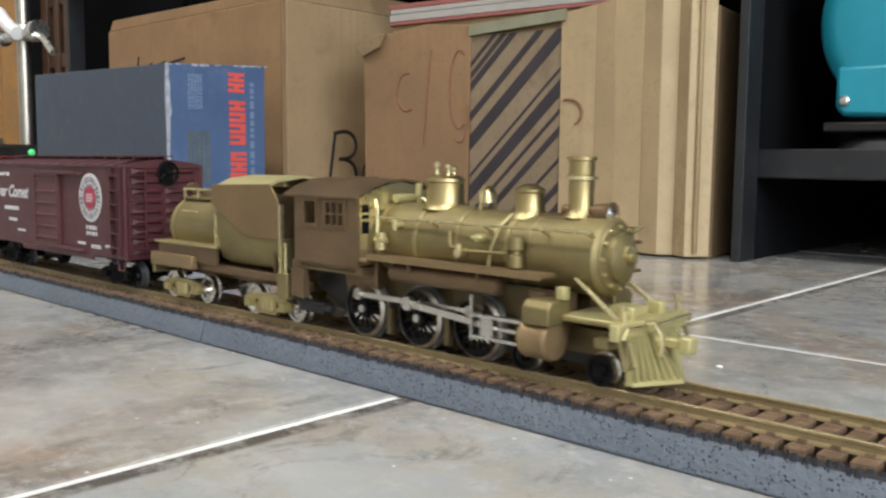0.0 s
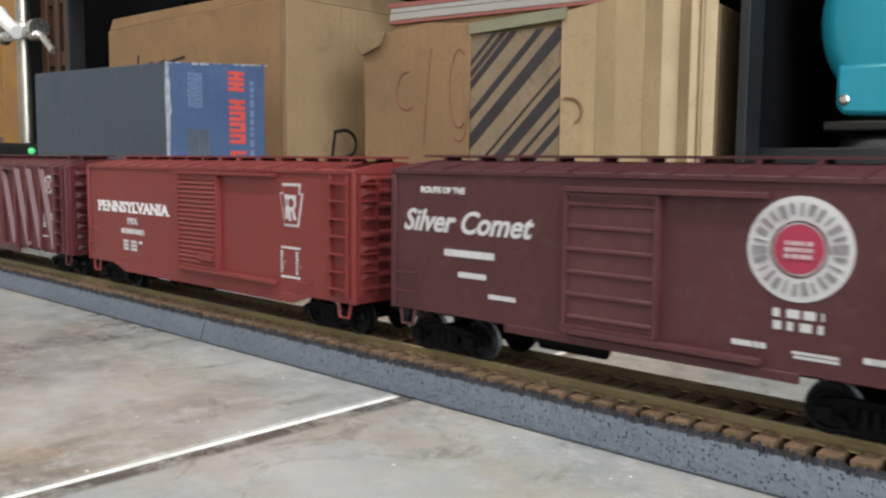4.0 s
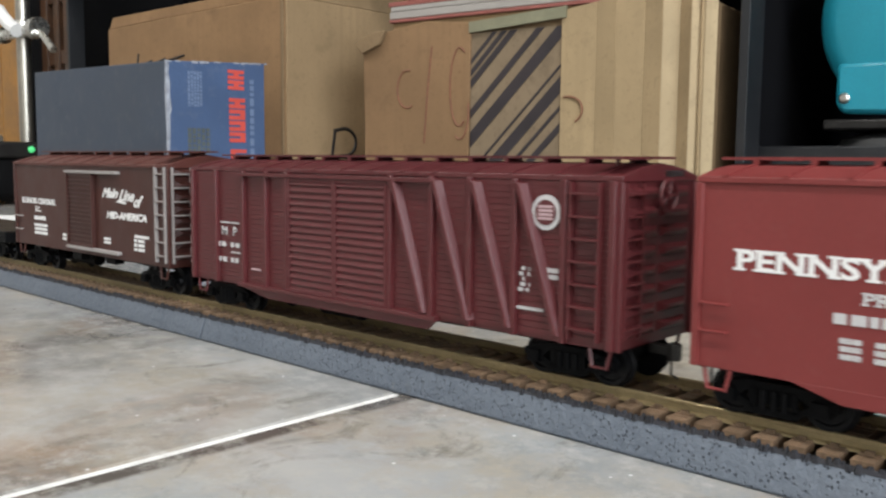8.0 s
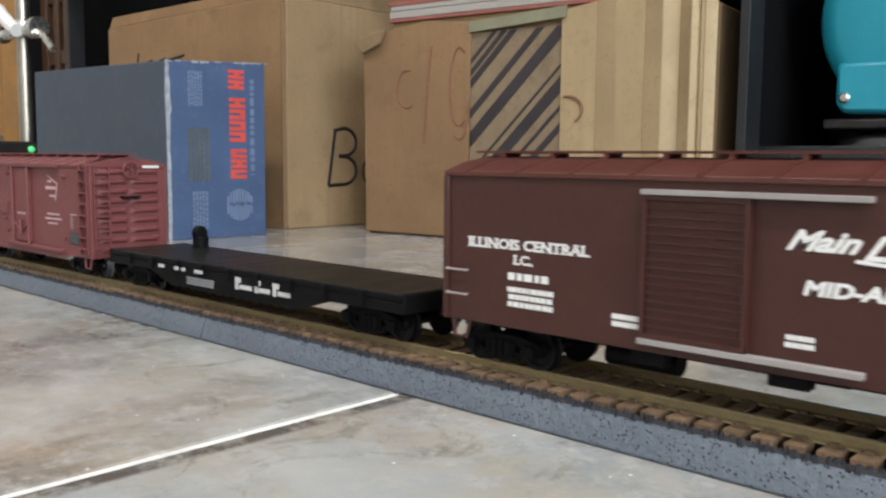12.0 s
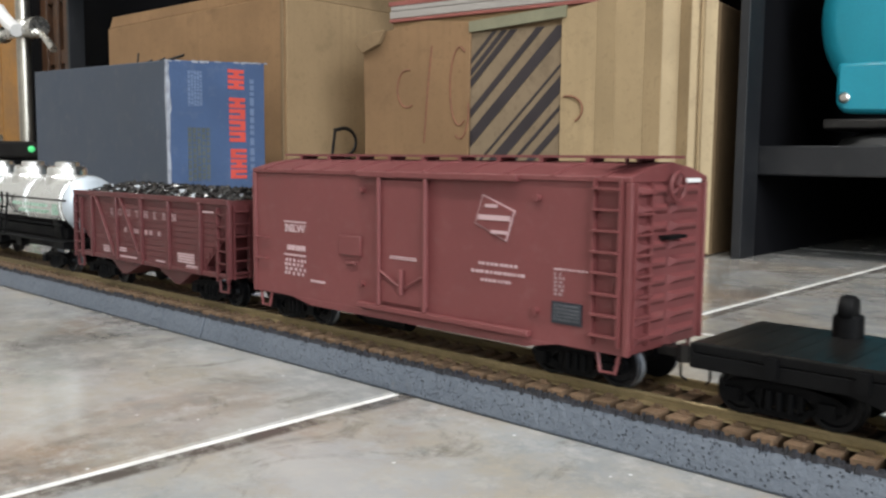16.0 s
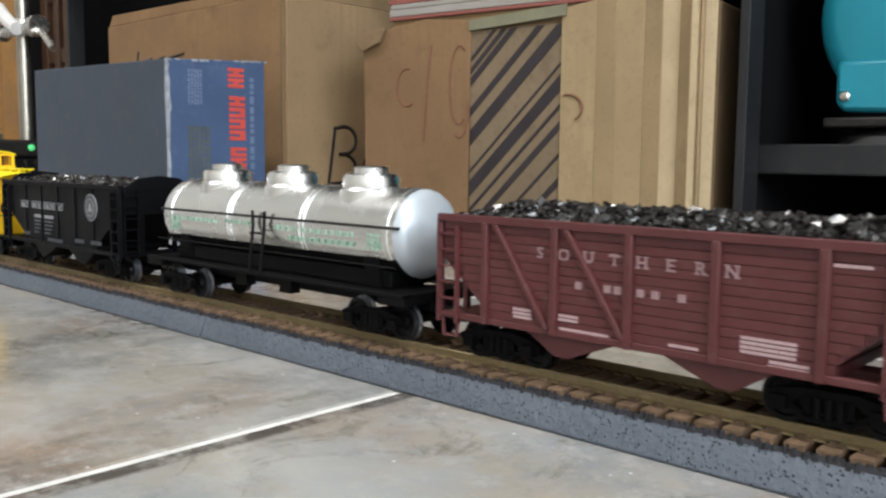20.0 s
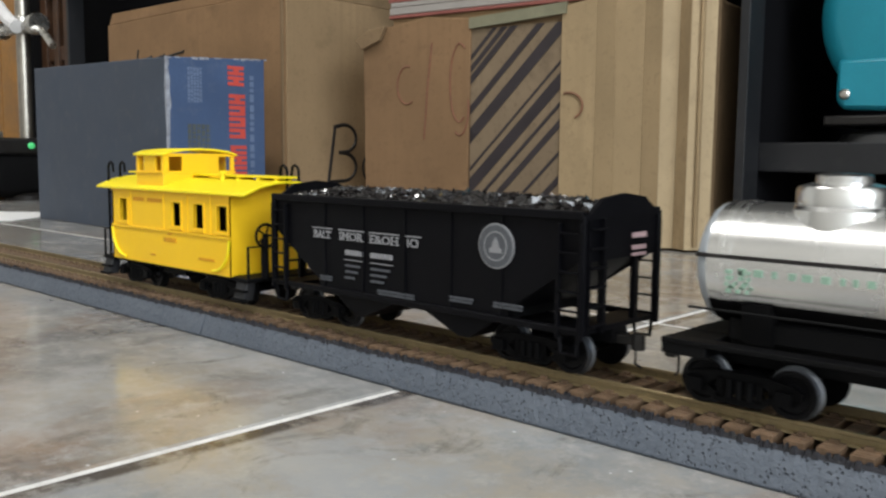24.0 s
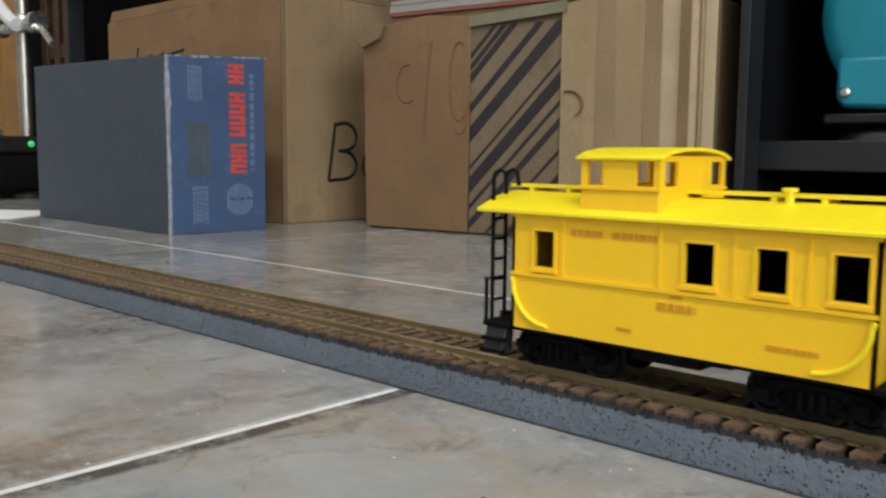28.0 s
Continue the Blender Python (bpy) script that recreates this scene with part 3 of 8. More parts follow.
def car_roof(car, half_len, half_w, ze, zp, material, ribs, walk_mat=None, hatch=0.0042):
    rf = part("roof", Mb().prism(roof_profile(half_w, ze, zp), "x", -half_len, half_len), material, car, bevel=0.0002)
    for k in range(ribs):
        x = -half_len + 2 * half_len * (k + 0.5) / ribs
        mb = Mb()
        pts = [(-half_w, ze), (-half_w * 0.55, ze + (zp - ze) * 0.62), (0, zp), (half_w * 0.55, ze + (zp - ze) * 0.62), (half_w, ze)]
        mb.prism([(y, z + 0.0003) for y, z in pts] + [(y, z - 0.0003) for y, z in reversed(pts)], "x", x - 0.0006, x + 0.0006)
        part("seam", mb, material, rf, smooth=0)
    rw = part("running_board", Mb().box(-half_len - 0.0015, half_len + 0.0015, -0.0031, -0.0012, zp + 0.0008, zp + 0.0014).box(-half_len - 0.0015, half_len + 0.0015, -0.0009, 0.0009, zp + 0.0008, zp + 0.0014)
              .box(-half_len - 0.0015, half_len + 0.0015, 0.0012, 0.0031, zp + 0.0008, zp + 0.0014), walk_mat or material, car, "slatted roof running board", smooth=0)
    for k in range(ribs):
        x = -half_len + 2 * half_len * (k + 0.5) / ribs
        part("saddle", Mb().box(x - 0.0006, x + 0.0006, -0.0031, 0.0031, zp - 0.0006, zp + 0.00082), walk_mat or material, rw, smooth=0)
    for s in (-1, 1):
        x = s * (half_len - 0.0045)
        part("lateral_walk", Mb().box(x - 0.0035, x + 0.0035, 0.0034 if s < 0 else -half_w + 0.001, half_w - 0.001 if s < 0 else -0.0034, zp + 0.0007, zp + 0.0013).box(x - 0.0035, x - 0.0028, 0.006 if s < 0 else -0.0068, 0.0068 if s < 0 else -0.006, zp - 0.002, zp + 0.0009), walk_mat or material, car, smooth=0)
    return rf


def box_car(u, label, L, W, z0, ze, zp, mat, roofmat, ribs, rim, group="freight cars in the train"):
    """The shell of a box car: body with closed floor, roof, ends, couplers, trucks."""
    car = thing("box_car", label, "model train", group, at=(u, 0, RT))
    h = L / 2
    part("body", Mb().box(-h, h, -W, W, z0, ze - 0.0006), mat, car, bevel=0.0002)
    part("underframe", Mb().box(-h + 0.004, h - 0.004, -0.003, 0.003, z0 - 0.0035, z0 - 0.00005).box(-0.03, 0.03, -0.009, 0.009, z0 - 0.0012, z0 - 0.00005), BLACK, car, smooth=0)
    car_roof(car, h + 0.0006, W + 0.0006, ze, zp, roofmat, ribs)
    for s in (-1, 1):
        bogie(car, s * (h - 0.0150), rim)
        coupler(car, s * (h - 0.001), s)
        for sy in (-1, 1):
            part("corner_post", Mb().box(s * h - 0.0008, s * h + 0.0008, sy * W - 0.0006, sy * W + 0.0006, z0, ze - 0.0012), mat, car, bevel=0.0002)
            st = Mb().tube([(s * (h - 0.0075), sy * (W - 0.0006), z0 + 0.0005), (s * (h - 0.0065), sy * (W - 0.0004), z0 - 0.0042), (s * (h - 0.0028), sy * (W - 0.0004), z0 - 0.0042), (s * (h - 0.0018), sy * (W - 0.0006), z0 + 0.0005)], 0.00045, 6)
            part("sill_step", st, mat, car)
    part("air_tank", Mb().cyl((-0.026, -0.006, z0 - 0.004), (-0.008, -0.006, z0 - 0.004), 0.0026, 12), BLACK, car)
    part("brake_cylinder", Mb().cyl((0.012, 0.004, z0 - 0.0032), (0.024, 0.004, z0 - 0.0032), 0.0022, 12), BLACK, car)
    return car


def plain_door(car, x0, x1, z0, z1, y, material, ribs, kind="panel", track=True, trackmat=None, track_x=None):
    """A sliding door, proud of the side, with pressed ribs or louvres, on rails above and below."""
    d = part("door", Mb().box(x0, x1, y - 0.0010, y + 0.0002, z0, z1), material, car, bevel=0.00015)
    f = Mb().box(x0, x0 + 0.0010, y - 0.0017, y - 0.0009, z0, z1).box(x1 - 0.0010, x1, y - 0.0017, y - 0.0009, z0, z1).box(x0, x1, y - 0.0016, y - 0.0009, z0, z0 + 0.0008).box(x0, x1, y - 0.0016, y - 0.0009, z1 - 0.0008, z1)
    part("door_frame", f, material, d, smooth=0)
    for k in range(ribs):
        z = z0 + (z1 - z0) * (k + 0.5) / ribs
        if kind == "louvre":
            h = (z1 - z0) / ribs * 0.46
            mb = Mb().prism([(y - 0.0009, z + h), (y - 0.0017, z - h * 0.7), (y - 0.0016, z - h), (y - 0.0009, z - h)], "x", x0 + 0.001, x1 - 0.001)
        else:
            h = (z1 - z0) / ribs * 0.13
            mb = Mb().prism([(y - 0.0009, z + h), (y - 0.0015, z + h * 0.4), (y - 0.0015, z - h * 0.4), (y - 0.0009, z - h)], "x", x0 + 0.001, x1 - 0.001)
        part("louvre" if kind == "louvre" else "rib", mb, material, d, smooth=0)
    if track:
        a, b = track_x or (x0 - 0.001, x1 + (x1 - x0))
        part("door_track", Mb().box(a, b, y - 0.0022, y + 0.0002, z1 + 0.0002, z1 + 0.0013), trackmat or material, car, bevel=0.0001)
        part("door_track", Mb().box(a, b, y - 0.0020, y + 0.0002, z0 - 0.0013, z0 - 0.0001), trackmat or material, car, bevel=0.0001)
    return d


def disc(parent, x, z, rx, material, y=-0.0164, r0=0.0, name="emblem", label="", lift=0.0):
    return part(name, Mb().ring((x, y - lift, z), r0, rx, -0.00012, 0.0002, 32), material, parent, label)


# ---- track ----
def track_section(x0, length, n):
    """Moulded roadbed with ties and two rails."""
    t = thing("track_section", "grey plastic roadbed track section with brown ties and brass-coloured rails", "model track", "track sections", at=(x0, 0, 0))
    zb, g = RT - 0.0037, 0.0004
    prof = [(-0.0186, 0.0), (-0.0191, 0.0006), (-0.0168, zb - 0.0003), (-0.0162, zb + 0.0003), (-0.0150, zb - 0.0013), (0.0150, zb - 0.0013), (0.0162, zb + 0.0003), (0.0168, zb - 0.0003), (0.0191, 0.0006), (0.0186, 0.0)]
    part("roadbed", Mb().prism(prof, "x", g, length - g), FOAM, t, bevel=0.0003)
    edge = Mb()
    for s in (-1, 1):
        edge.prism([(s * 0.0169, zb - 0.0003), (s * 0.0161, zb + 0.0005), (s * 0.0150, zb - 0.0004), (s * 0.0158, zb - 0.0008)][::-s], "x", g, length - g)
    # dark strip under the ties paints the shade in their gaps
    edge.box(g, length - g, -0.0148, 0.0148, zb - 0.0016, zb - 0.0011)
    rnd = random.Random(int((x0 + 9) * 1000))
    for s in (-1, 1):
        x = 0.001
        while x < length - 0.003:
            w = 0.0007 + rnd.random() * 0.0013
            y, z, h = s * (0.0157 + rnd.random() * 0.0008), zb - 0.0001 + rnd.random() * 0.0005, 0.0004 + rnd.random() * 0.0006
            ring = [(x + w * (0.5 + 0.55 * math.cos(a)), y + 0.0009 * math.sin(a) * (0.8 + 0.4 * rnd.random())) for a in [k * math.pi / 3 for k in range(6)]]
            edge.add([(px, py, z - 0.0006) for px, py in ring] + [(x + w / 2 + (px - x - w / 2) * 0.55, y + (py - y) * 0.55, z + h * (0.8 + 0.3 * rnd.random())) for px, py in ring],
                     [(0, 1, 7, 6), (1, 2, 8, 7), (2, 3, 9, 8), (3, 4, 10, 9), (4, 5, 11, 10), (5, 0, 6, 11), (6, 7, 8, 9, 10, 11)])
            x += w * (0.7 + rnd.random() * 0.6)
    tagged(part("ballast_edge", edge, BALLAST, t, "dark moulded stone edge of the roadbed with tie shadows in its colour"), kind="stuff")
    fill = Mb()
    for k in range(n - 1):
        x = length * (k + 1) / n
        for a, za, b, zb2 in ((-0.0151, 0.0042, -0.0138, 0.0040), (-0.0138, 0.0040, -0.0128, 0.0049), (0.0128, 0.0048, 0.0151, 0.0036), (-0.0060, 0.0050, -0.0034, 0.0029), (-0.0034, 0.0029, 0.0010, 0.0029), (0.0010, 0.0029, 0.0030, 0.0050)):
            w = 0.00108
            j = [RT - q - rnd.random() * 0.0003 for q in (za, za, zb2, zb2)]
            fill.add([(x - w, a, RT - 0.0051), (x + w, a, RT - 0.0051), (x + w, b, RT - 0.0051), (x - w, b, RT - 0.0051), (x - w, a, j[0]), (x + w, a, j[1]), (x + w, b, j[2]), (x - w, b, j[3])],
                     [(4, 5, 6, 7), (0, 1, 5, 4), (1, 2, 6, 5), (2, 3, 7, 6), (3, 0, 4, 7)])
    tagged(part("ballast_fill", fill, TIEDUST, t, "brown moulded stones between the ties", smooth=0), kind="stuff")
    rail_prof = [(-0.0012, -0.0026), (0.0012, -0.0026), (0.0011, -0.0022), (0.0003, -0.0019), (0.0003, -0.0009), (0.00048, -0.0007), (0.00048, -0.00015), (0.00034, 0.0), (-0.00034, 0.0), (-0.00048, -0.00015), (-0.00048, -0.0007), (-0.0003, -0.0009), (-0.0003, -0.0019), (-0.0011, -0.0022)]
    for s in (-1, 1):
        part("rail", Mb().prism([(y + s * 0.0088, z + RT) for y, z in rail_prof], "x", 0.0001, length - 0.0001), RAIL, t, "worn brass-coloured rail", smooth=0)
    for k in range(n):
        x = length * (k + 0.5) / n
        ob = new("tie", TIE_ME[k % 3])
        ob.parent, ob.location = t, (x, 0, 0)
    return t


def tie_mesh(seed):
    """A tie with a grained top, rail plates and spike heads."""
    rnd = random.Random(seed)
    z0, z1, w, e = RT - 0.0051, RT - 0.00245, 0.00198, 0.0148
    mb = Mb()
    j = lambda: (rnd.random() - 0.5) * 0.00035
    vs = [(x + j(), y + j(), z) for z in (z0, z1) for x, y in ((-w, -e), (w, -e), (w, e), (-w, e))]
    mb.add(vs, [(3, 2, 1, 0), (4, 5, 6, 7), (0, 1, 5, 4), (1, 2, 6, 5), (2, 3, 7, 6), (3, 0, 4, 7)])
    for s in (-1, 1):
        y = s * 0.0088
        mb.box(-w * 0.94, w * 0.94, y - 0.0022, y + 0.0022, z1 - 0.0001, z1 + 0.00028)
        for d in (-0.0017, 0.0017):
            mb.box(-0.0009, 0.0007, y + d - 0.00045, y + d + 0.00045, z1 + 0.0002, z1 + 0.00085)
    for y in (-0.0140, -0.0126, -0.0050, 0.0012, 0.0048, 0.0131):
        mb.box(-w * 0.9, w * 0.9, y - 0.00018, y + 0.00018, z1 - 0.0001, z1 + 0.00016)
    me = bpy.data.meshes.new("tie")
    me.from_pydata(mb.v, [], mb.f)
    me.materials.append(TIE)
    return me


TIE_ME = [tie_mesh(k) for k in range(3)]
SEC = 0.2276
for k in range(-8, 9):
    track_section(-0.2610 + k * SEC, SEC, 37)


# ---- locomotive ----
def brass_locomotive(u):
    """A ten-wheeler in bare brass; x = 0 at its middle driver."""
    lo = thing("steam_locomotive", "unpainted brass ten-wheeler model steam locomotive on the track", "model train", at=(u, 0, RT))
    zc = 0.0287
    part("boiler", Mb().rev([(0.0104, -0.0235), (0.0104, 0.004), (0.0094, 0.026), (0.0092, 0.0365)], (0, 0, zc), "x", 36), BRASS, lo)
    part("smokebox", Mb().rev([(0.0090, 0.0365), (0.0095, 0.0368), (0.0095, 0.0548), (0.0088, 0.0556), (0.0084, 0.0558)], (0, 0, zc), "x", 36), BRASS, lo)
    fr = part("smokebox_front", Mb().rev([(0.0084, 0.0556), (0.0080, 0.0564), (0.0060, 0.0568), (0.0057, 0.0580), (0.0040, 0.0588), (0.0014, 0.0592), (0.0012, 0.0608), (0.0002, 0.0610)], (0, 0, zc), "x", 30), BRASS, lo)
    for k in range(12):
        a = k * math.pi / 6
        part("bolt", Mb().cyl((0.0561, 0.0072 * math.cos(a), zc + 0.0072 * math.sin(a)), (0.0572, 0.0072 * math.cos(a), zc + 0.0072 * math.sin(a)), 0.0005, 6), BRASSLT, fr)
    part("number_plate", Mb().cyl((0.0590, 0, zc + 0.001), (0.0597, 0, zc + 0.001), 0.0021, 16), BRASSLT, fr)
    part("hinge", Mb().box(0.0574, 0.0584, 0.001, 0.0068, zc + 0.003, zc + 0.0038).box(0.0574, 0.0584, 0.001, 0.0068, zc - 0.0038, zc - 0.003), BRASSDK, fr)
    for x in (-0.0155, -0.001, 0.0135, 0.030, 0.0368):
        r = 0.0106 if x < 0.003 else 0.0106 - (x - 0.003) * 0.036
        part("boiler_band", Mb().rev([(r - 0.0004, x - 0.0005), (r, x - 0.0005), (r, x + 0.0005), (r - 0.0004, x + 0.0005)], (0, 0, zc), "x", 36), BRASSBAND, lo)
    part("firebox", Mb().prism([(-0.0100, 0.0285), (-0.0100, 0.0165), (-0.0085, 0.0105), (0.0085, 0.0105), (0.0100, 0.0165), (0.0100, 0.0285)], "x", -0.030, -0.0165), BRASSDK, lo, bevel=0.0004)
    # domes, stack, bell
    sd = part("steam_dome", Mb().rev([(0.0066, 0.0), (0.0058, 0.0010), (0.0053, 0.0022), (0.0052, 0.0072), (0.0055, 0.0076), (0.0053, 0.0083), (0.0040, 0.0091), (0.0018, 0.0096)], (0.0008, 0, 0.0378), "z", 26), BRASSPOL, lo)
    for dx, dy, h in ((-0.0024, -0.001, 0.0042), (0.0014, 0.0016, 0.0030), (0.0022, -0.0014, 0.0036)):
        part("safety_valve", Mb().rev([(0.0008, 0.0), (0.0005, 0.0008), (0.0005, h * 0.6), (0.0009, h * 0.65), (0.0009, h * 0.9), (0.0004, h)], (0.0008 + dx, dy, 0.0466), "z", 10), BRASSLT, sd)
    part("sand_dome", Mb().rev([(0.0054, 0.0), (0.0044, 0.0012), (0.0038, 0.0024), (0.0037, 0.0064), (0.0040, 0.0068), (0.0040, 0.0074), (0.0026, 0.0082), (0.0014, 0.0088)], (0.0300, 0, 0.0366), "z", 24), BRASSPOL, lo)
    st = part("smokestack", Mb().rev([(0.0046, 0.0), (0.0034, 0.0012), (0.0029, 0.0026), (0.0030, 0.0092), (0.0034, 0.0094), (0.0034, 0.0101), (0.0030, 0.0103), (0.0031, 0.0136), (0.0036, 0.0138), (0.0036, 0.0146), (0.0029, 0.0147), (0.0026, 0.0110)], (0.0455, 0, 0.0376), "z", 26), BRASSPOL, lo)
    part("stack_ring", Mb().rev([(0.0033, 0.0), (0.0038, 0.0002), (0.0038, 0.0009), (0.0033, 0.0011)], (0.0455, 0, 0.0466), "z", 26), BRASSLT, st)
    bl = part("bell", Mb().rev([(0.0022, 0.0), (0.0019, 0.0006), (0.0014, 0.0022), (0.0008, 0.003), (0.0003, 0.0036)], (0.0160, 0, 0.0402), "z", 16), BRASSLT, lo)
    part("bell_frame", Mb().tube([(0.0160, -0.003, 0.0375), (0.0160, -0.003, 0.0425), (0.0160, -0.0012, 0.0442), (0.0160, 0.0012, 0.0442), (0.0160, 0.003, 0.0425), (0.0160, 0.003, 0.0375)], 0.0005, 7), BRASS, bl)
    hl = part("headlight", Mb().rev([(0.0006, -0.003), (0.0022, -0.0028), (0.0026, 0.0008), (0.0029, 0.0016), (0.0022, 0.0017), (0.0006, 0.0002)], (0.0528, 0, 0.0388), "x", 18), BRASSDK, lo)
    part("lens", Mb().rev([(0.0022, 0.0010), (0.0016, 0.0016), (0.0002, 0.0019)], (0.0528, 0, 0.0388), "x", 16), NICKEL, hl)
    part("generator", Mb().cyl((0.0405, 0, 0.0392), (0.0500, 0, 0.0392), 0.0014, 10).box(0.035, 0.053, -0.0026, 0.0026, 0.0376, 0.0383), BRASSDK, lo)
    # cab: the side's dull reflection and the front's light are in the brass tones
    cx0, cx1, ze, cw = -0.0458, -0.0172, 0.0410, 0.0163
    for s in (-1, 1):
        y0, y1 = (s * cw, s * (cw - 0.0007)) if s < 0 else (s * (cw - 0.0007), s * cw)
        cs = part("cab_side", Mb().panel("x", cx0, cx1, 0.0210, ze, y0, y1, [(-0.0412, -0.0352, 0.0322, 0.0392), (-0.0312, -0.0226, 0.0322, 0.0390)]), BRASSDK, lo, "brass cab side with open windows, toned dark for its reflection", smooth=0)
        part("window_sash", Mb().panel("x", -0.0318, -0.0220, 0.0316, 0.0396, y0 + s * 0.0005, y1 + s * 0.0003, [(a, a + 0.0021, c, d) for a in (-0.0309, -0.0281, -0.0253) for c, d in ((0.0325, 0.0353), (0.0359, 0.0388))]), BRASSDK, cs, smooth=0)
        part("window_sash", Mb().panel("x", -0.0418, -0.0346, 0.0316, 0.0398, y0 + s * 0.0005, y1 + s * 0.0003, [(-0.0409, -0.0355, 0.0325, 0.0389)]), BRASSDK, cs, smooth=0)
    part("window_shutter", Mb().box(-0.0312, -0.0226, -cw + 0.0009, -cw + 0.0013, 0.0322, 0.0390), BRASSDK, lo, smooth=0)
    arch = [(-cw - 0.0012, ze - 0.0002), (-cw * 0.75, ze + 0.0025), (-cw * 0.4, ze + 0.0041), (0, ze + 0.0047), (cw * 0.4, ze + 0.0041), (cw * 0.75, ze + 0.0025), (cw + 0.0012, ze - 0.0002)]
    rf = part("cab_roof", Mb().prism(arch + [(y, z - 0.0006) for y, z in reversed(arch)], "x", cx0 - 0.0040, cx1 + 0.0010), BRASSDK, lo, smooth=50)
    part("roof_vent", Mb().prism([(y * 0.45, z + 0.0004) for y, z in arch[1:-1]] + [(-0.004, ze + 0.0036), (0.004, ze + 0.0036)][::-1], "x", -0.038, -0.028), BRASSDK, rf)
    fw = Mb()
    low = [(-cw + 0.0007, 0.0215), (-0.0104, 0.0215), (-0.0104, 0.0300), (-0.0080, 0.0364), (-0.0080, ze + 0.0024), (-cw + 0.0007, ze - 0.0004)]
    fw.prism(low, "x", cx1 - 0.0008, cx1).prism([(-y, z) for y, z in reversed(low)], "x", cx1 - 0.0008, cx1)
    fw.prism([(-0.0080, 0.0370), (0.0080, 0.0370), (0.0080, ze + 0.0024), (0, ze + 0.0040), (-0.0080, ze + 0.0024)], "x", cx1 - 0.0008, cx1)
    front = part("cab_front", fw, BRASSLT, lo, "brass cab front wall, toned bright where it is lit")
    for z, h in ((0.0375, 0.0022), (0.0352, 0.0012), (0.0322, 0.0034)):
        for a in (-0.0149, 0.0122):
            part("front_window", Mb().box(cx1 - 0.00095, cx1 + 0.00012, a, a + 0.0027, z - h / 2, z + h / 2), VOID, front, smooth=0)
    part("backhead", Mb().rev([(0.0100, -0.0300), (0.0100, -0.0232)], (0, 0, zc), "x", 24).box(-0.0306, -0.0300, -0.004, 0.004, zc - 0.004, zc + 0.006), BRASSDK, lo)
    part("cab_floor", Mb().box(cx0 - 0.003, cx1, -0.0150, 0.0150, 0.0185, 0.0209).box(cx0 - 0.002, cx0 + 0.004, -0.0162, -0.0140, 0.0100, 0.0185), BRASSDK, lo, smooth=0)
    # running boards, pipes, handrails
    for s in (-1, 1):
        a, b = (-0.0160, -0.0098) if s < 0 else (0.0098, 0.0160)
        part("running_board", Mb().box(-0.0211, -0.0140, a, b, 0.0226, 0.0237).box(-0.0138, 0.0455, a, b, 0.0238, 0.0249), BRASSTAN, lo, bevel=0.0003)
        part("board_edge", Mb().box(-0.0138, 0.0455, s * 0.0160 - 0.0003, s * 0.0160 + 0.0003, 0.0236, 0.0252), BRASSTAN, lo, smooth=0)
        part("handrail", Mb().tube([(-0.0205, s * 0.0108, 0.0350), (0.0560, s * 0.0108, 0.0350)], 0.0004, 7), BRASSLT, lo)
        for x in (-0.012, 0.006, 0.024, 0.042, 0.055):
            part("stanchion", Mb().cyl((x, s * 0.0085, 0.0338), (x, s * 0.0112, 0.0350), 0.0005, 6), BRASSLT, lo)
        part("air_reservoir", Mb().rev([(0.0006, -0.0075), (0.0024, -0.0068), (0.0026, -0.006), (0.0026, 0.030), (0.0024, 0.0308), (0.0006, 0.0315)], (0.0, s * 0.0122, 0.0205), "x", 16), BRASSDK, lo)
        part("injector", Mb().cyl((-0.0120, s * 0.0120, 0.0262), (-0.0120, s * 0.0120, 0.0310), 0.0012, 10).cyl((-0.0140, s * 0.0126, 0.0290), (-0.0095, s * 0.0126, 0.0290), 0.0008, 8), BRASSLT, lo)
        part("pipe", Mb().tube([(-0.0205, s * 0.0070, 0.0405), (-0.0170, s * 0.0095, 0.0396), (-0.0152, s * 0.0108, 0.0370), (-0.0148, s * 0.0112, 0.0262)], 0.0006, 8), BRASSLT, lo)
        part("pipe", Mb().tube([(0.0120, s * 0.0104, 0.0330), (0.0130, s * 0.0112, 0.0290), (0.0180, s * 0.0116, 0.0282), (0.0320, s * 0.0110, 0.0284)], 0.0005, 8), BRASS, lo)
        part("check_valve", Mb().cyl((0.0168, s * 0.0098, 0.0276), (0.0168, s * 0.0128, 0.0276), 0.0012, 10).cyl((0.0168, s * 0.0122, 0.0276), (0.0168, s * 0.0122, 0.0300), 0.0007, 8), BRASSLT, lo)
        part("smokebox_brace", Mb().cyl((0.0505, s * 0.0088, 0.0240), (0.0630, s * 0.0100, 0.0157), 0.0006, 8), BRASSLT, lo)
        # cylinders and valve gear
        cy = part("cylinder", Mb().rev([(0.0005, 0.0402), (0.0046, 0.0406), (0.0050, 0.0414), (0.0048, 0.0420), (0.0048, 0.0474), (0.0050, 0.0480), (0.0046, 0.0490), (0.0012, 0.0494)], (0, s * 0.0138, 0.0098), "x", 22), BRASSTAN, lo)
        part("valve_chest", Mb().prism([(s * 0.0096, 0.0135), (s * 0.0182, 0.0135), (s * 0.0182, 0.0176), (s * 0.0168, 0.0192), (s * 0.0096, 0.0192)], "x", 0.0420, 0.0496), BRASS, cy, bevel=0.0004)
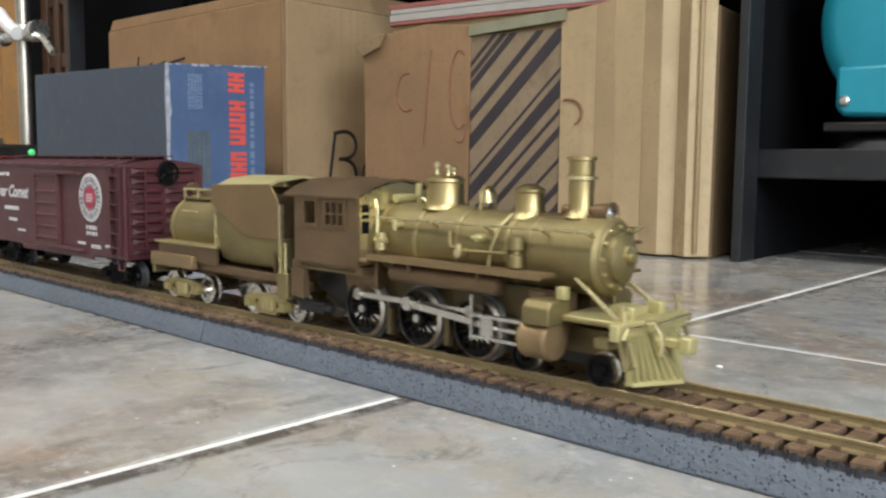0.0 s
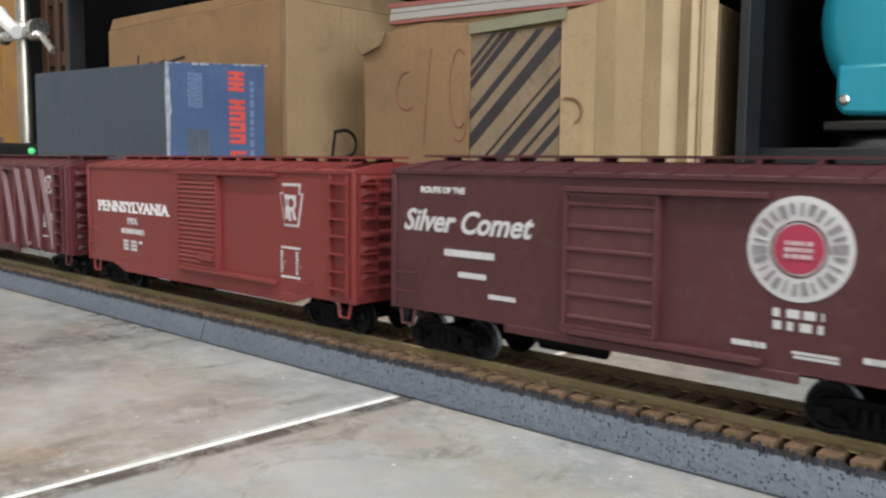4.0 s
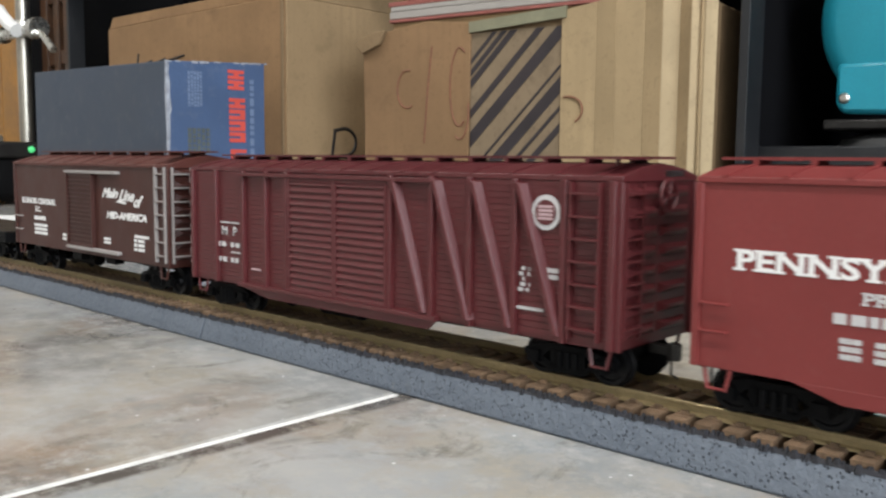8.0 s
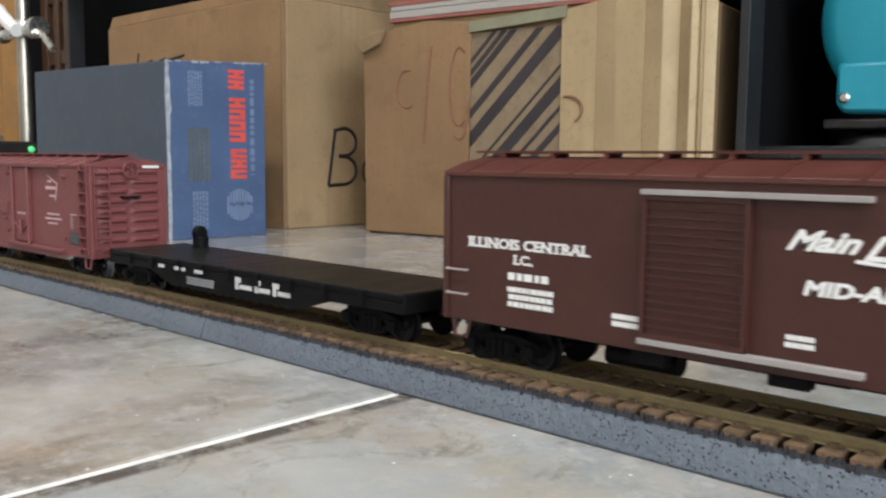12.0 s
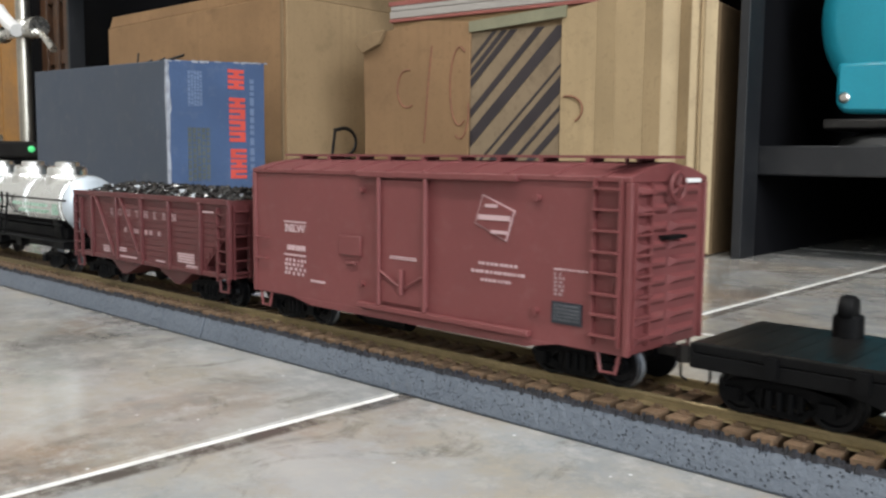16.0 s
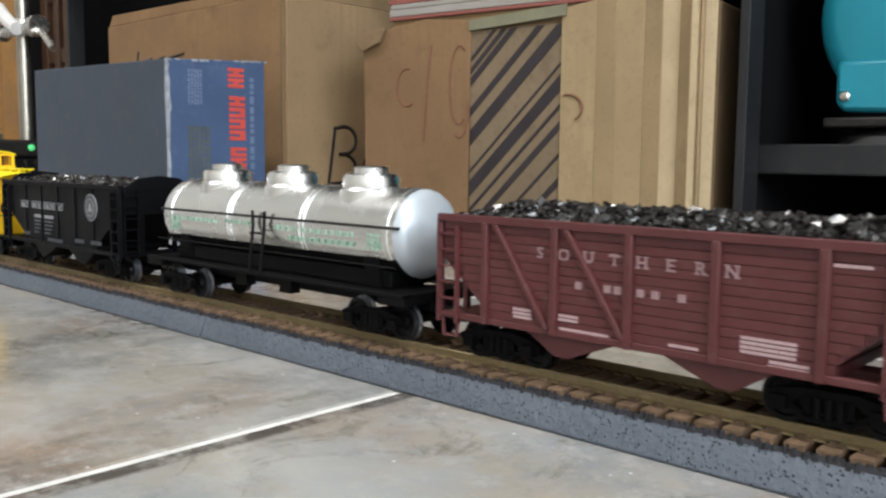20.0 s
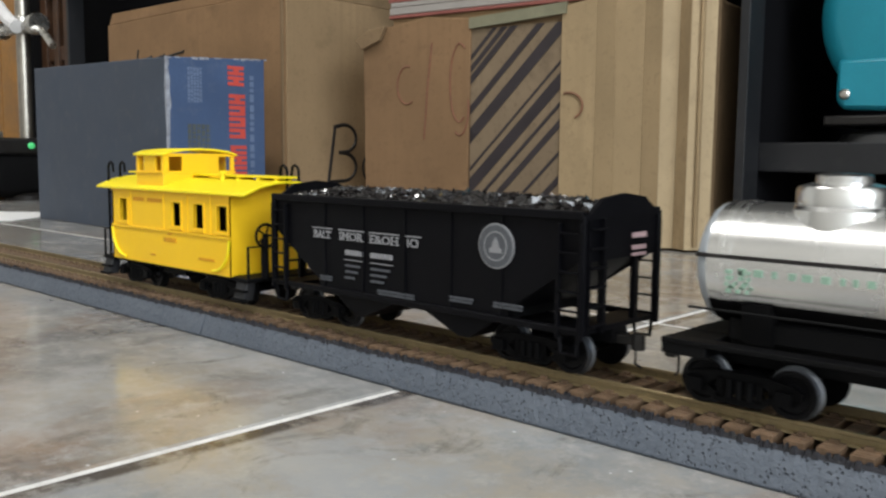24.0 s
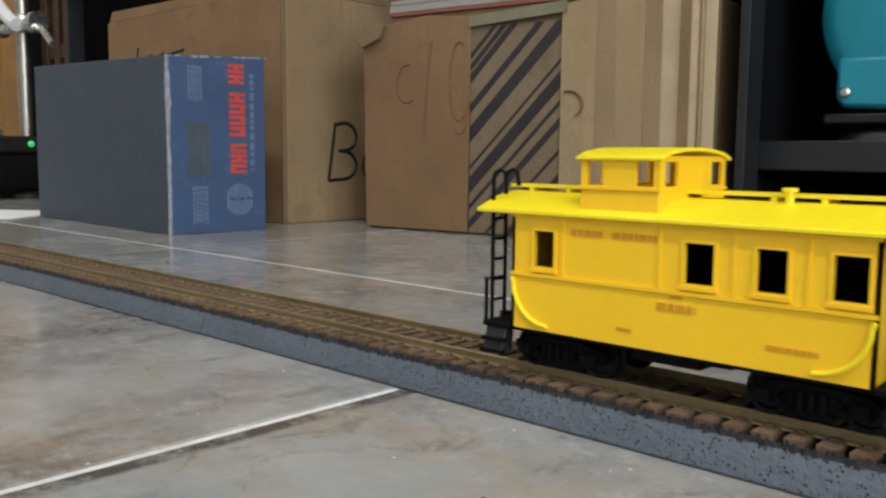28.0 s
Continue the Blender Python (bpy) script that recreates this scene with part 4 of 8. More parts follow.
        part("crosshead_guide", Mb().box(0.0245, 0.0406, s * 0.0138 - 0.0009, s * 0.0138 + 0.0009, 0.0124, 0.0132).box(0.0245, 0.0406, s * 0.0138 - 0.0009, s * 0.0138 + 0.0009, 0.0070, 0.0078).box(0.0240, 0.0248, s * 0.0128 - 0.003, s * 0.0128 + 0.001, 0.0066, 0.0180), NICKEL, lo, smooth=0)
        part("cylinder_saddle", Mb().box(0.0380, 0.0470, min(s * 0.003, s * 0.0100), max(s * 0.003, s * 0.0100), 0.0100, 0.0200), BRASSDK, lo, smooth=0)
    # the shade behind the wheels is put into the frame's darker brass
    part("main_frame", Mb().box(-0.0420, 0.0640, -0.0056, 0.0056, 0.0060, 0.0120).box(-0.0300, 0.0400, -0.0050, 0.0050, 0.0120, 0.0200), SHADEBRASS, lo, smooth=0)
    part("ash_pan", Mb().prism([(-0.0440, 0.0130), (-0.0300, 0.0060), (-0.0280, 0.0060), (-0.0280, 0.0180), (-0.0440, 0.0180)], "y", -0.0090, 0.0090).box(-0.0480, -0.0360, -0.0130, -0.0095, 0.0052, 0.0084).cyl((-0.043, -0.0120, 0.0068), (-0.033, -0.0120, 0.0068), 0.0011, 8), DKGREY, lo, smooth=0)
    # pilot: a paler brass copy, with the light that strikes it in the colour
    pb = part("pilot_beam", Mb().box(0.0640, 0.0664, -0.0155, 0.0155, 0.0120, 0.0158), LITBRASS, lo, bevel=0.0003)
    part("pilot_deck", Mb().box(0.0480, 0.0640, -0.0120, 0.0120, 0.0146, 0.0157), LITBRASS, pb, bevel=0.0002)
    for k in range(-7, 8):
        yb = k * 0.0016
        xf = 0.0738 - abs(k) * 0.0009
        part("pilot_slat", Mb().prism([(0.0668, 0.0130), (0.0660, 0.0118), (xf - 0.0012, 0.0024), (xf, 0.0024)], "y", yb - 0.00042, yb + 0.00042), LITBRASS, pb, smooth=0)
    foot = [(0.0742 - abs(k) * 0.0009, k * 0.0016) for k in range(-7, 8)]
    part("pilot_foot", Mb().prism(foot + [(x - 0.0022, y) for x, y in reversed(foot)], "z", 0.0018, 0.0027), LITBRASS, pb, smooth=0)
    part("front_coupler", Mb().box(0.0664, 0.0745, -0.0013, 0.0013, 0.0096, 0.0116).box(0.0735, 0.0762, -0.0018, 0.0018, 0.0086, 0.0124), LITBRASS, lo, bevel=0.0003)
    for s in (-1, 1):
        part("pilot_step", Mb().tube([(0.0662, s * 0.0145, 0.0122), (0.0680, s * 0.0150, 0.0062), (0.0680, s * 0.0115, 0.0062), (0.0662, s * 0.0110, 0.0122)], 0.0006, 7), BRASS, lo)
        part("flag_stand", Mb().cyl((0.0655, s * 0.0120, 0.0158), (0.0655, s * 0.0120, 0.0192), 0.0005, 7).cyl((0.0655, s * 0.0120, 0.0186), (0.0655, s * 0.0120, 0.0198), 0.0009, 8), BRASSLT, lo)
    part("brake_hose", Mb().tube([(0.0664, -0.0045, 0.0150), (0.0690, -0.0045, 0.0152), (0.0706, -0.0047, 0.0130), (0.0710, -0.0048, 0.0098), (0.0706, -0.0048, 0.0082)], 0.0007, 8), BRASSLT, lo)
    part("cut_lever", Mb().tube([(0.0672, -0.0150, 0.0128), (0.0678, -0.0140, 0.0150), (0.0680, 0.0, 0.0146), (0.0678, 0.0140, 0.0150), (0.0672, 0.0150, 0.0128)], 0.0004, 6), BRASSLT, lo)
    part("push_pole", Mb().cyl((0.0500, -0.0128, 0.0150), (0.0640, -0.0128, 0.0150), 0.0006, 7).box(0.0600, 0.0636, -0.0150, -0.0110, 0.0100, 0.0122), BRASS, lo)
    part("bracket", Mb().box(0.0560, 0.0630, -0.0030, 0.0030, 0.0157, 0.0178).box(0.0610, 0.0650, -0.0075, -0.0050, 0.0157, 0.0186).box(0.0610, 0.0650, 0.0050, 0.0075, 0.0157, 0.0186), LITBRASS, lo, bevel=0.0003)
    # small fittings on the boiler's flank and the pilot deck
    for s in (-1, 1):
        part("air_pump", Mb().rev([(0.0012, 0.0), (0.0019, 0.0004), (0.0019, 0.0032), (0.0013, 0.0036), (0.0013, 0.0044), (0.0020, 0.0048), (0.0020, 0.0078), (0.0010, 0.0084)], (0.0345, s * 0.0112, 0.0250), "z", 14), BRASS, lo)
        part("sand_pipe", Mb().tube([(0.0282, s * 0.0046, 0.0378), (0.0270, s * 0.0088, 0.0345), (0.0262, s * 0.0108, 0.0290), (0.0258, s * 0.0112, 0.0250)], 0.0004, 6), BRASSBAND, lo)
        part("globe_valve", Mb().cyl((-0.0070, s * 0.0092, 0.0335), (-0.0070, s * 0.0122, 0.0335), 0.0009, 8).cyl((-0.0070, s * 0.0119, 0.0320), (-0.0070, s * 0.0119, 0.0350), 0.0005, 6), LITBRASS, lo)
        part("globe_valve", Mb().cyl((0.0225, s * 0.0088, 0.0318), (0.0225, s * 0.0120, 0.0318), 0.0010, 8).cyl((0.0208, s * 0.0117, 0.0318), (0.0242, s * 0.0117, 0.0318), 0.0005, 6), LITBRASS, lo)
        for x in (0.0010, 0.0250):
            part("board_hanger", Mb().box(x, x + 0.0008, min(s * 0.0100, s * 0.0150), max(s * 0.0100, s * 0.0150), 0.0205, 0.0238), BRASSDK, lo, smooth=0)
        part("brake_shoe", Mb().box(-0.0125, -0.0108, min(s * 0.0076, s * 0.0096), max(s * 0.0076, s * 0.0096), 0.0022, 0.0098), SHADEBRASS, lo, smooth=0)
        part("brake_shoe", Mb().box(0.0096, 0.0112, min(s * 0.0076, s * 0.0096), max(s * 0.0076, s * 0.0096), 0.0022, 0.0098), SHADEBRASS, lo, smooth=0)
        part("lubricator", Mb().box(0.0478, 0.0502, min(s * 0.0105, s * 0.0130), max(s * 0.0105, s * 0.0130), 0.0192, 0.0222), LITBRASS, lo, bevel=0.0003)
        part("cab_pipe", Mb().tube([(-0.0440, s * 0.0150, 0.0196), (-0.0320, s * 0.0154, 0.0190), (-0.0200, s * 0.0150, 0.0196)], 0.0005, 6), SHADEBRASS, lo)
    part("whistle", Mb().rev([(0.0005, 0.0), (0.0005, 0.0022), (0.0011, 0.0025), (0.0011, 0.0058), (0.0004, 0.0062)], (-0.0095, 0.0, 0.0385), "z", 10), LITBRASS, lo)
    part("turret", Mb().cyl((-0.0150, -0.0040, 0.0402), (-0.0150, 0.0040, 0.0402), 0.0013, 10).cyl((-0.0150, 0, 0.0380), (-0.0150, 0, 0.0402), 0.0010, 8), LITBRASS, lo)
    # leading truck
    lt = part("leading_truck", Mb().box(0.0330, 0.0620, -0.0040, 0.0040, 0.0030, 0.0058), DKGREY, lo)
    lead = wheel_mesh(0.0037, NICKEL, half=0.0084)
    for x in (0.0362, 0.0583):
        w = part("wheelset", lead, NICKEL, lt, at=(x, 0, 0.0037))
        SPIN.append((w, (x, 0, 0.0037), 0.0037))
    # driving wheels
    R = 0.0083
    for x in (-0.0222, 0.0, 0.0208):
        w = part("driver_axle", Mb().cyl((0, -0.0090, 0), (0, 0.0090, 0), 0.0014, 10), DKGREY, lo, "spoked driving wheels with bright tyres", at=(x, 0, R))
        DRIVERS.append((w, (x, 0, R), R))
        for s in (-1, 1):
            o = s * 0.0086
            part("tyre", Mb().rev([(R * 0.90, -0.0013 * s), (R, -0.0013 * s), (R, 0.0005 * s), (R * 0.90, 0.0013 * s), (R * 0.90, -0.0013 * s)], (0, o, 0), "y", 40), TYRE, w, "bright worn steel tyre")
            part("flange", Mb().rev([(R * 0.90, -0.0003), (R * 1.08, -0.0003), (R * 1.08, 0.0003), (R * 0.90, 0.0003), (R * 0.90, -0.0003)], (0, o - s * 0.0014, 0), "y", 40), BLUESTEEL, w)
            mb = Mb().rev([(R * 0.84, -0.0009), (R * 0.91, -0.0009), (R * 0.91, 0.0009), (R * 0.84, 0.0009), (R * 0.84, -0.0009)], (0, o, 0), "y", 34).ring((0, o, 0), 0.0, R * 0.26, -0.0016, 0.0016, 16)
            part("wheel_centre", mb, WHEELBLK, w, "dark spoked wheel centre")
            for k in range(14):
                a = 2 * math.pi * k / 14
                part("spoke", Mb().cyl((R * 0.2 * math.cos(a), o, R * 0.2 * math.sin(a)), (R * 0.88 * math.cos(a), o, R * 0.88 * math.sin(a)), 0.00045, 5), WHEELBLK, w)
            part("counterweight", Mb().prism([(R * 0.84 * math.cos(a), R * 0.84 * math.sin(a)) for a in (2.5, 2.8, 3.14, 3.48, 3.78)], "y", o - 0.0010, o + 0.0010), WHEELBLK, w)
            part("axle_end", Mb().cyl((0, o, 0), (0, o + s * 0.0021, 0), 0.0011, 12), NICKEL, w, "bright axle end")
            part("crank_pin", Mb().cyl((0.0044, o, 0), (0.0044, o + s * 0.0040, 0), 0.0010, 10), TYRE, w)
    for s in (-1, 1):
        y = s * 0.0112
        rod = Mb()
        for a, b in ((-0.0222, 0.0), (0.0, 0.0208)):
            rod.prism([(a + 0.001, -0.0007), (b - 0.001, -0.0007), (b - 0.001, 0.0007), (a + 0.001, 0.0007)], "y", y - 0.0004, y + 0.0004)
        for x in (-0.0222, 0.0, 0.0208):
            rod.cyl((x, y - 0.0007, 0), (x, y + 0.0007, 0), 0.0017, 14)
        RODS.append(part("side_rod", rod, NICKEL, lo, "bright steel side rod"))
        y = s * 0.0132
        mr = Mb().prism([(0.001, -0.0009), (0.0287, -0.0007), (0.0287, 0.0007), (0.001, 0.0009)], "y", y - 0.0004, y + 0.0004).cyl((0, y - 0.0008, 0), (0, y + 0.0008, 0), 0.0019, 14).cyl((0.0292, y - 0.0008, 0), (0.0292, y + 0.0008, 0), 0.0014, 12)
        MAIN.append(part("main_rod", mr, NICKEL, lo, "bright steel main rod"))
        CROSS.append(part("crosshead", Mb().box(-0.0020, 0.0020, s * 0.0138 - 0.0013, s * 0.0138 + 0.0013, -0.0024, 0.0026).cyl((0, s * 0.0138, 0), (0.012, s * 0.0138, 0), 0.0006, 8), NICKEL, lo))
    return lo


DRIVERS, RODS, MAIN, CROSS = [], [], [], []
TRAIN = []           # things of the train with their place in it


def add_train(ob, u):
    TRAIN.append((ob, u))
    return ob


add_train(brass_locomotive(-0.1628), -0.1628)


def brass_tender(u):
    te = thing("tender", "unpainted brass round-tank tender coupled behind the locomotive", "model train", at=(u, 0, RT))
    part("frame", Mb().box(-0.0400, 0.0385, -0.0130, 0.0130, 0.0125, 0.0150).box(-0.0400, 0.0385, -0.0040, 0.0040, 0.0090, 0.0125), BRASSDK, te, bevel=0.0002)
    part("tank", Mb().rev([(0.0006, -0.0398), (0.0070, -0.0392), (0.0104, -0.0375), (0.0112, -0.0350), (0.0112, 0.0330)], (0, 0, 0.0262), "x", 36), BRASS, te, smooth=50)
    for x in (-0.034, -0.006, 0.010):
        part("tank_band", Mb().rev([(0.0110, x - 0.0005), (0.01145, x - 0.0005), (0.01145, x + 0.0005), (0.0110, x + 0.0005)], (0, 0, 0.0262), "x", 36), BRASSBAND, te)
    for s in (-1, 1):
        a, b = (-0.0158, -0.0150) if s < 0 else (0.0150, 0.0158)
        part("bunker_side", Mb().prism([(-0.0008, 0.0425), (0.0318, 0.0434), (0.0350, 0.0402), (0.0366, 0.0372), (0.0372, 0.0325), (0.0372, 0.0262), (0.0190, 0.0262), (0.0015, 0.0345), (-0.0008, 0.0365)], "y", a, b), BRASSBROWN, te, bevel=0.0002)
        # below the slanting edge the sheet curves in to the frame, behind an upright bulkhead
        xs = [0.0014, 0.0050, 0.0100, 0.0150, 0.0190, 0.0280, 0.0370]
        vs = []
        for x in xs:
            zd = 0.0262 + max(0.0, 0.0190 - x) / 0.0175 * 0.0083
            vs += [(x, s * (0.0153 - 0.0052 * (1 - math.sqrt(max(0.0, 1 - q * q)))), zd + (0.0160 - zd) * q) for q in [k / 8 for k in range(9)]] + [(x, s * 0.0095, 0.0160), (x, s * 0.0095, zd)]
        n = 11
        fs = [(i * n + k, i * n + (k + 1) % n, (i + 1) * n + (k + 1) % n, (i + 1) * n + k) for i in range(len(xs) - 1) for k in range(n)]
        part("bunker_slope", Mb().add(vs, fs + [tuple(range(n)), tuple((len(xs) - 1) * n + k for k in range(n))]), BRASS, te, smooth=40)
        # lit upright edge: its light is put into the bright brass
        part("bulkhead_edge", Mb().box(0.0004, 0.0013, min(s * 0.0100, s * 0.0154), max(s * 0.0100, s * 0.0154), 0.0217, 0.0330), BRASSLT, te, smooth=0)
        part("front_edge", Mb().box(0.0368, 0.0378, s * 0.0152 - 0.0007, s * 0.0152 + 0.0007, 0.0160, 0.0372), BRASSLT, te, smooth=0)
        part("side_sill", Mb().box(-0.0412, -0.0130, s * 0.0150 - 0.0012, s * 0.0150 + 0.0012, 0.0125, 0.0172), BRASSTAN, te, bevel=0.0003)
        part("side_skirt", Mb().box(-0.0380, 0.0002, s * 0.0142 - 0.0004, s * 0.0142 + 0.0004, 0.0152, 0.0207), BRASSDK, te, "brown sheet below the step board", smooth=0)
        part("step_board", Mb().box(-0.0385, 0.0010, min(s * 0.0100, s * 0.0162), max(s * 0.0100, s * 0.0162), 0.0208, 0.0216), BRASSBAND, te, bevel=0.0002)
        part("tank_handle", Mb().tube([(-0.0260, s * 0.0102, 0.0322), (-0.0260, s * 0.0118, 0.0325), (-0.0180, s * 0.0118, 0.0325), (-0.0180, s * 0.0102, 0.0322)], 0.0004, 7), BRASSLT, te)
        part("deck_rail", Mb().tube([(-0.0340, s * 0.0062, 0.0400), (0.0015, s * 0.0062, 0.0400)], 0.0004, 7), BRASSLT, te)
        for x in (-0.033, -0.024, -0.014, -0.004):
            part("rail_post", Mb().box(x - 0.0005, x + 0.0005, s * 0.0062 - 0.0004, s * 0.0062 + 0.0004, 0.0362, 0.0402), BRASSLT, te, smooth=0)
        part("step", Mb().box(0.0345, 0.0400, s * 0.0140 - 0.0012, s * 0.0140 + 0.0012, 0.0080, 0.0160), BRASS, te, bevel=0.0003)
        part("handrail", Mb().tube([(0.0388, s * 0.0148, 0.0150), (0.0388, s * 0.0148, 0.0255)], 0.0004, 6), BRASSLT, te)
    part("top_deck", Mb().box(-0.0340, 0.0015, -0.0066, 0.0066, 0.0364, 0.0372), BRASS, te, bevel=0.0002)
    part("water_hatch", Mb().rev([(0.0042, 0.0), (0.0042, 0.0026), (0.0034, 0.0032), (0.0006, 0.0034)], (-0.0240, 0, 0.0372), "z", 18), BRASSDK, te)
    arch = [(-0.0150, 0.0424), (-0.0100, 0.0446), (0, 0.0458), (0.0100, 0.0446), (0.0150, 0.0424)]
    # the top's bright reflection is put into the paler brass
    part("bunker_top", Mb().prism(arch + [(y, z - 0.0008) for y, z in reversed(arch)], "x", 0.0015, 0.0290), LITBRASS, te, smooth=50)
    part("bunker_back", Mb().box(0.0015, 0.0022, -0.0150, 0.0150, 0.0300, 0.0414), BRASS, te, smooth=0)
    part("bunker_front", Mb().box(0.0330, 0.0336, -0.0150, 0.0150, 0.0160, 0.0400), BRASSDK, te, smooth=0)
    part("rear_beam", Mb().box(-0.0424, -0.0400, -0.0150, 0.0150, 0.0092, 0.0150), BRASS, te, bevel=0.0003)
    part("rear_light", Mb().cyl((-0.0395, 0, 0.0402), (-0.0365, 0, 0.0402), 0.0020, 14), BRASSDK, te)
    coupler(te, -0.0414, -1, BRASSDK)
    part("drawbar", Mb().box(0.0380, 0.0500, -0.0016, 0.0016, 0.0100, 0.0112), BRASSDK, te, smooth=0)
    fm = FRAME_ME.copy()
    fm.materials.clear()
    fm.materials.append(BRASSBAND)
    for x in (-0.0252, 0.0262):
        b = bogie(te, x, "bright", fm, 0.0112)
        b.data = b.data.copy()
        b.data.materials.clear()
        b.data.materials.append(BRASS)
        b["label"] = "bright brass tender truck with nickel wheels"
    return te


add_train(brass_tender(-0.2540), -0.2540)


# ---- freight cars ----
def comet_box_car(u):
    car = box_car(u, "maroon forty-foot model box car with white lettering", 0.1358, 0.0163, 0.0118, 0.0484, 0.0508, MAROON, MAROON, 11, "nickel")
    for x0 in (-0.0125, ):
        plain_door(car, x0, 0.0110, 0.0140, 0.0440, -0.0163, DOORRED, 6, "panel", track_x=(-0.0126, 0.0330))
    part("side_sill", Mb().box(-0.030, 0.040, -0.0165, -0.0155, 0.0100, 0.0120), MAROON, car, bevel=0.0002)
    for s in (-1, 1):
        ladder(car, 0.0575, 0.0650, 0.0135, 0.0470, 6, s * 0.0163, MAROON)
        end_ribs(car, s * 0.0679, s, 0.0130, 0.0480, 9, MAROON)
        end_ladder(car, s * 0.0679, s, -0.0152 if s > 0 else 0.0085, -0.0085 if s > 0 else 0.0152, 0.0135, 0.0470, 7, MAROON)
    for z in (0.0165, 0.0215):
        grab(car, -0.0665, -0.0590, z, -0.0163, MAROON)
    brake_wheel(car, (0.0705, 0.0005, 0.0455), 0.0042, "x", BLACK)
    part("brake_housing", Mb().box(0.0679, 0.0700, -0.0022, 0.0030, 0.0420, 0.0490), BLACK, car, bevel=0.0003)
    disc(car, 0.0390, 0.0351, 0.0098, GREYLET, label="round grey emblem ring")
    disc(car, 0.0390, 0.0351, 0.0053, MAROON, r0=0.0050, lift=0.00016)
    disc(car, 0.0390, 0.0351, 0.0046, REDMARK, lift=0.0002, label="red emblem centre")
    ink = Mb()
    for k in range(26):
        a = 2 * math.pi * (k + 0.3) / 26
        ca, sa = math.cos(a), math.sin(a)
        w, r0, r1 = (0.0009, 0.0058, 0.0088) if k in (0, 13) else (0.00022 + 0.0002 * (k % 3), 0.0060 + 0.0004 * (k % 2), 0.0086)
        ink.prism([(0.0390 + r * ca - q * sa, 0.0351 + r * sa + q * ca) for r, q in ((r0, -w * 0.7), (r1, -w), (r1, w), (r0, w * 0.7))], "y", -0.0168, -0.0163)
    part("emblem_marks", ink, EMBMID, car, smooth=0)
    bars(car, 0.0362, 0.0418, 0.0332, 0.0368, 3, PINKLET, y=-0.0169, seed=5)
    word(car, "lettering", "ROUTE OF THE", -0.0506, 0.0432, 0.0022, WHITE, squeeze=1.0)
    word(car, "lettering", "Silver Comet", -0.0437, 0.0352, 0.0078, GREYLET, squeeze=1.0, shear=0.35, bold=0.008, label="large white slanted lettering")

    bars(car, -0.0500, -0.0335, 0.0265, 0.0290, 1, GREYLET, seed=7, gaps=0.12)
    bars(car, -0.0450, -0.0360, 0.0215, 0.0235, 1, GREYLET, seed=8, gaps=0.12)
    bars(car, -0.0352, -0.0268, 0.0172, 0.0188, 1, GREYLET, seed=9, gaps=0.15)
    bars(car, 0.0345, 0.0440, 0.0195, 0.0242, 2, GREYLET, seed=10, gaps=0.5)
    for x, z, w, r in ((0.0265, 0.0163, 0.0070, 1), (0.0385, 0.0155, 0.0085, 2), (0.0510, 0.0163, 0.0045, 1)):
        bars(car, x, x + w, z - 0.0008, z + 0.0008, r, GREYLET, seed=int(x * 1e4), gaps=0.2)
    return car


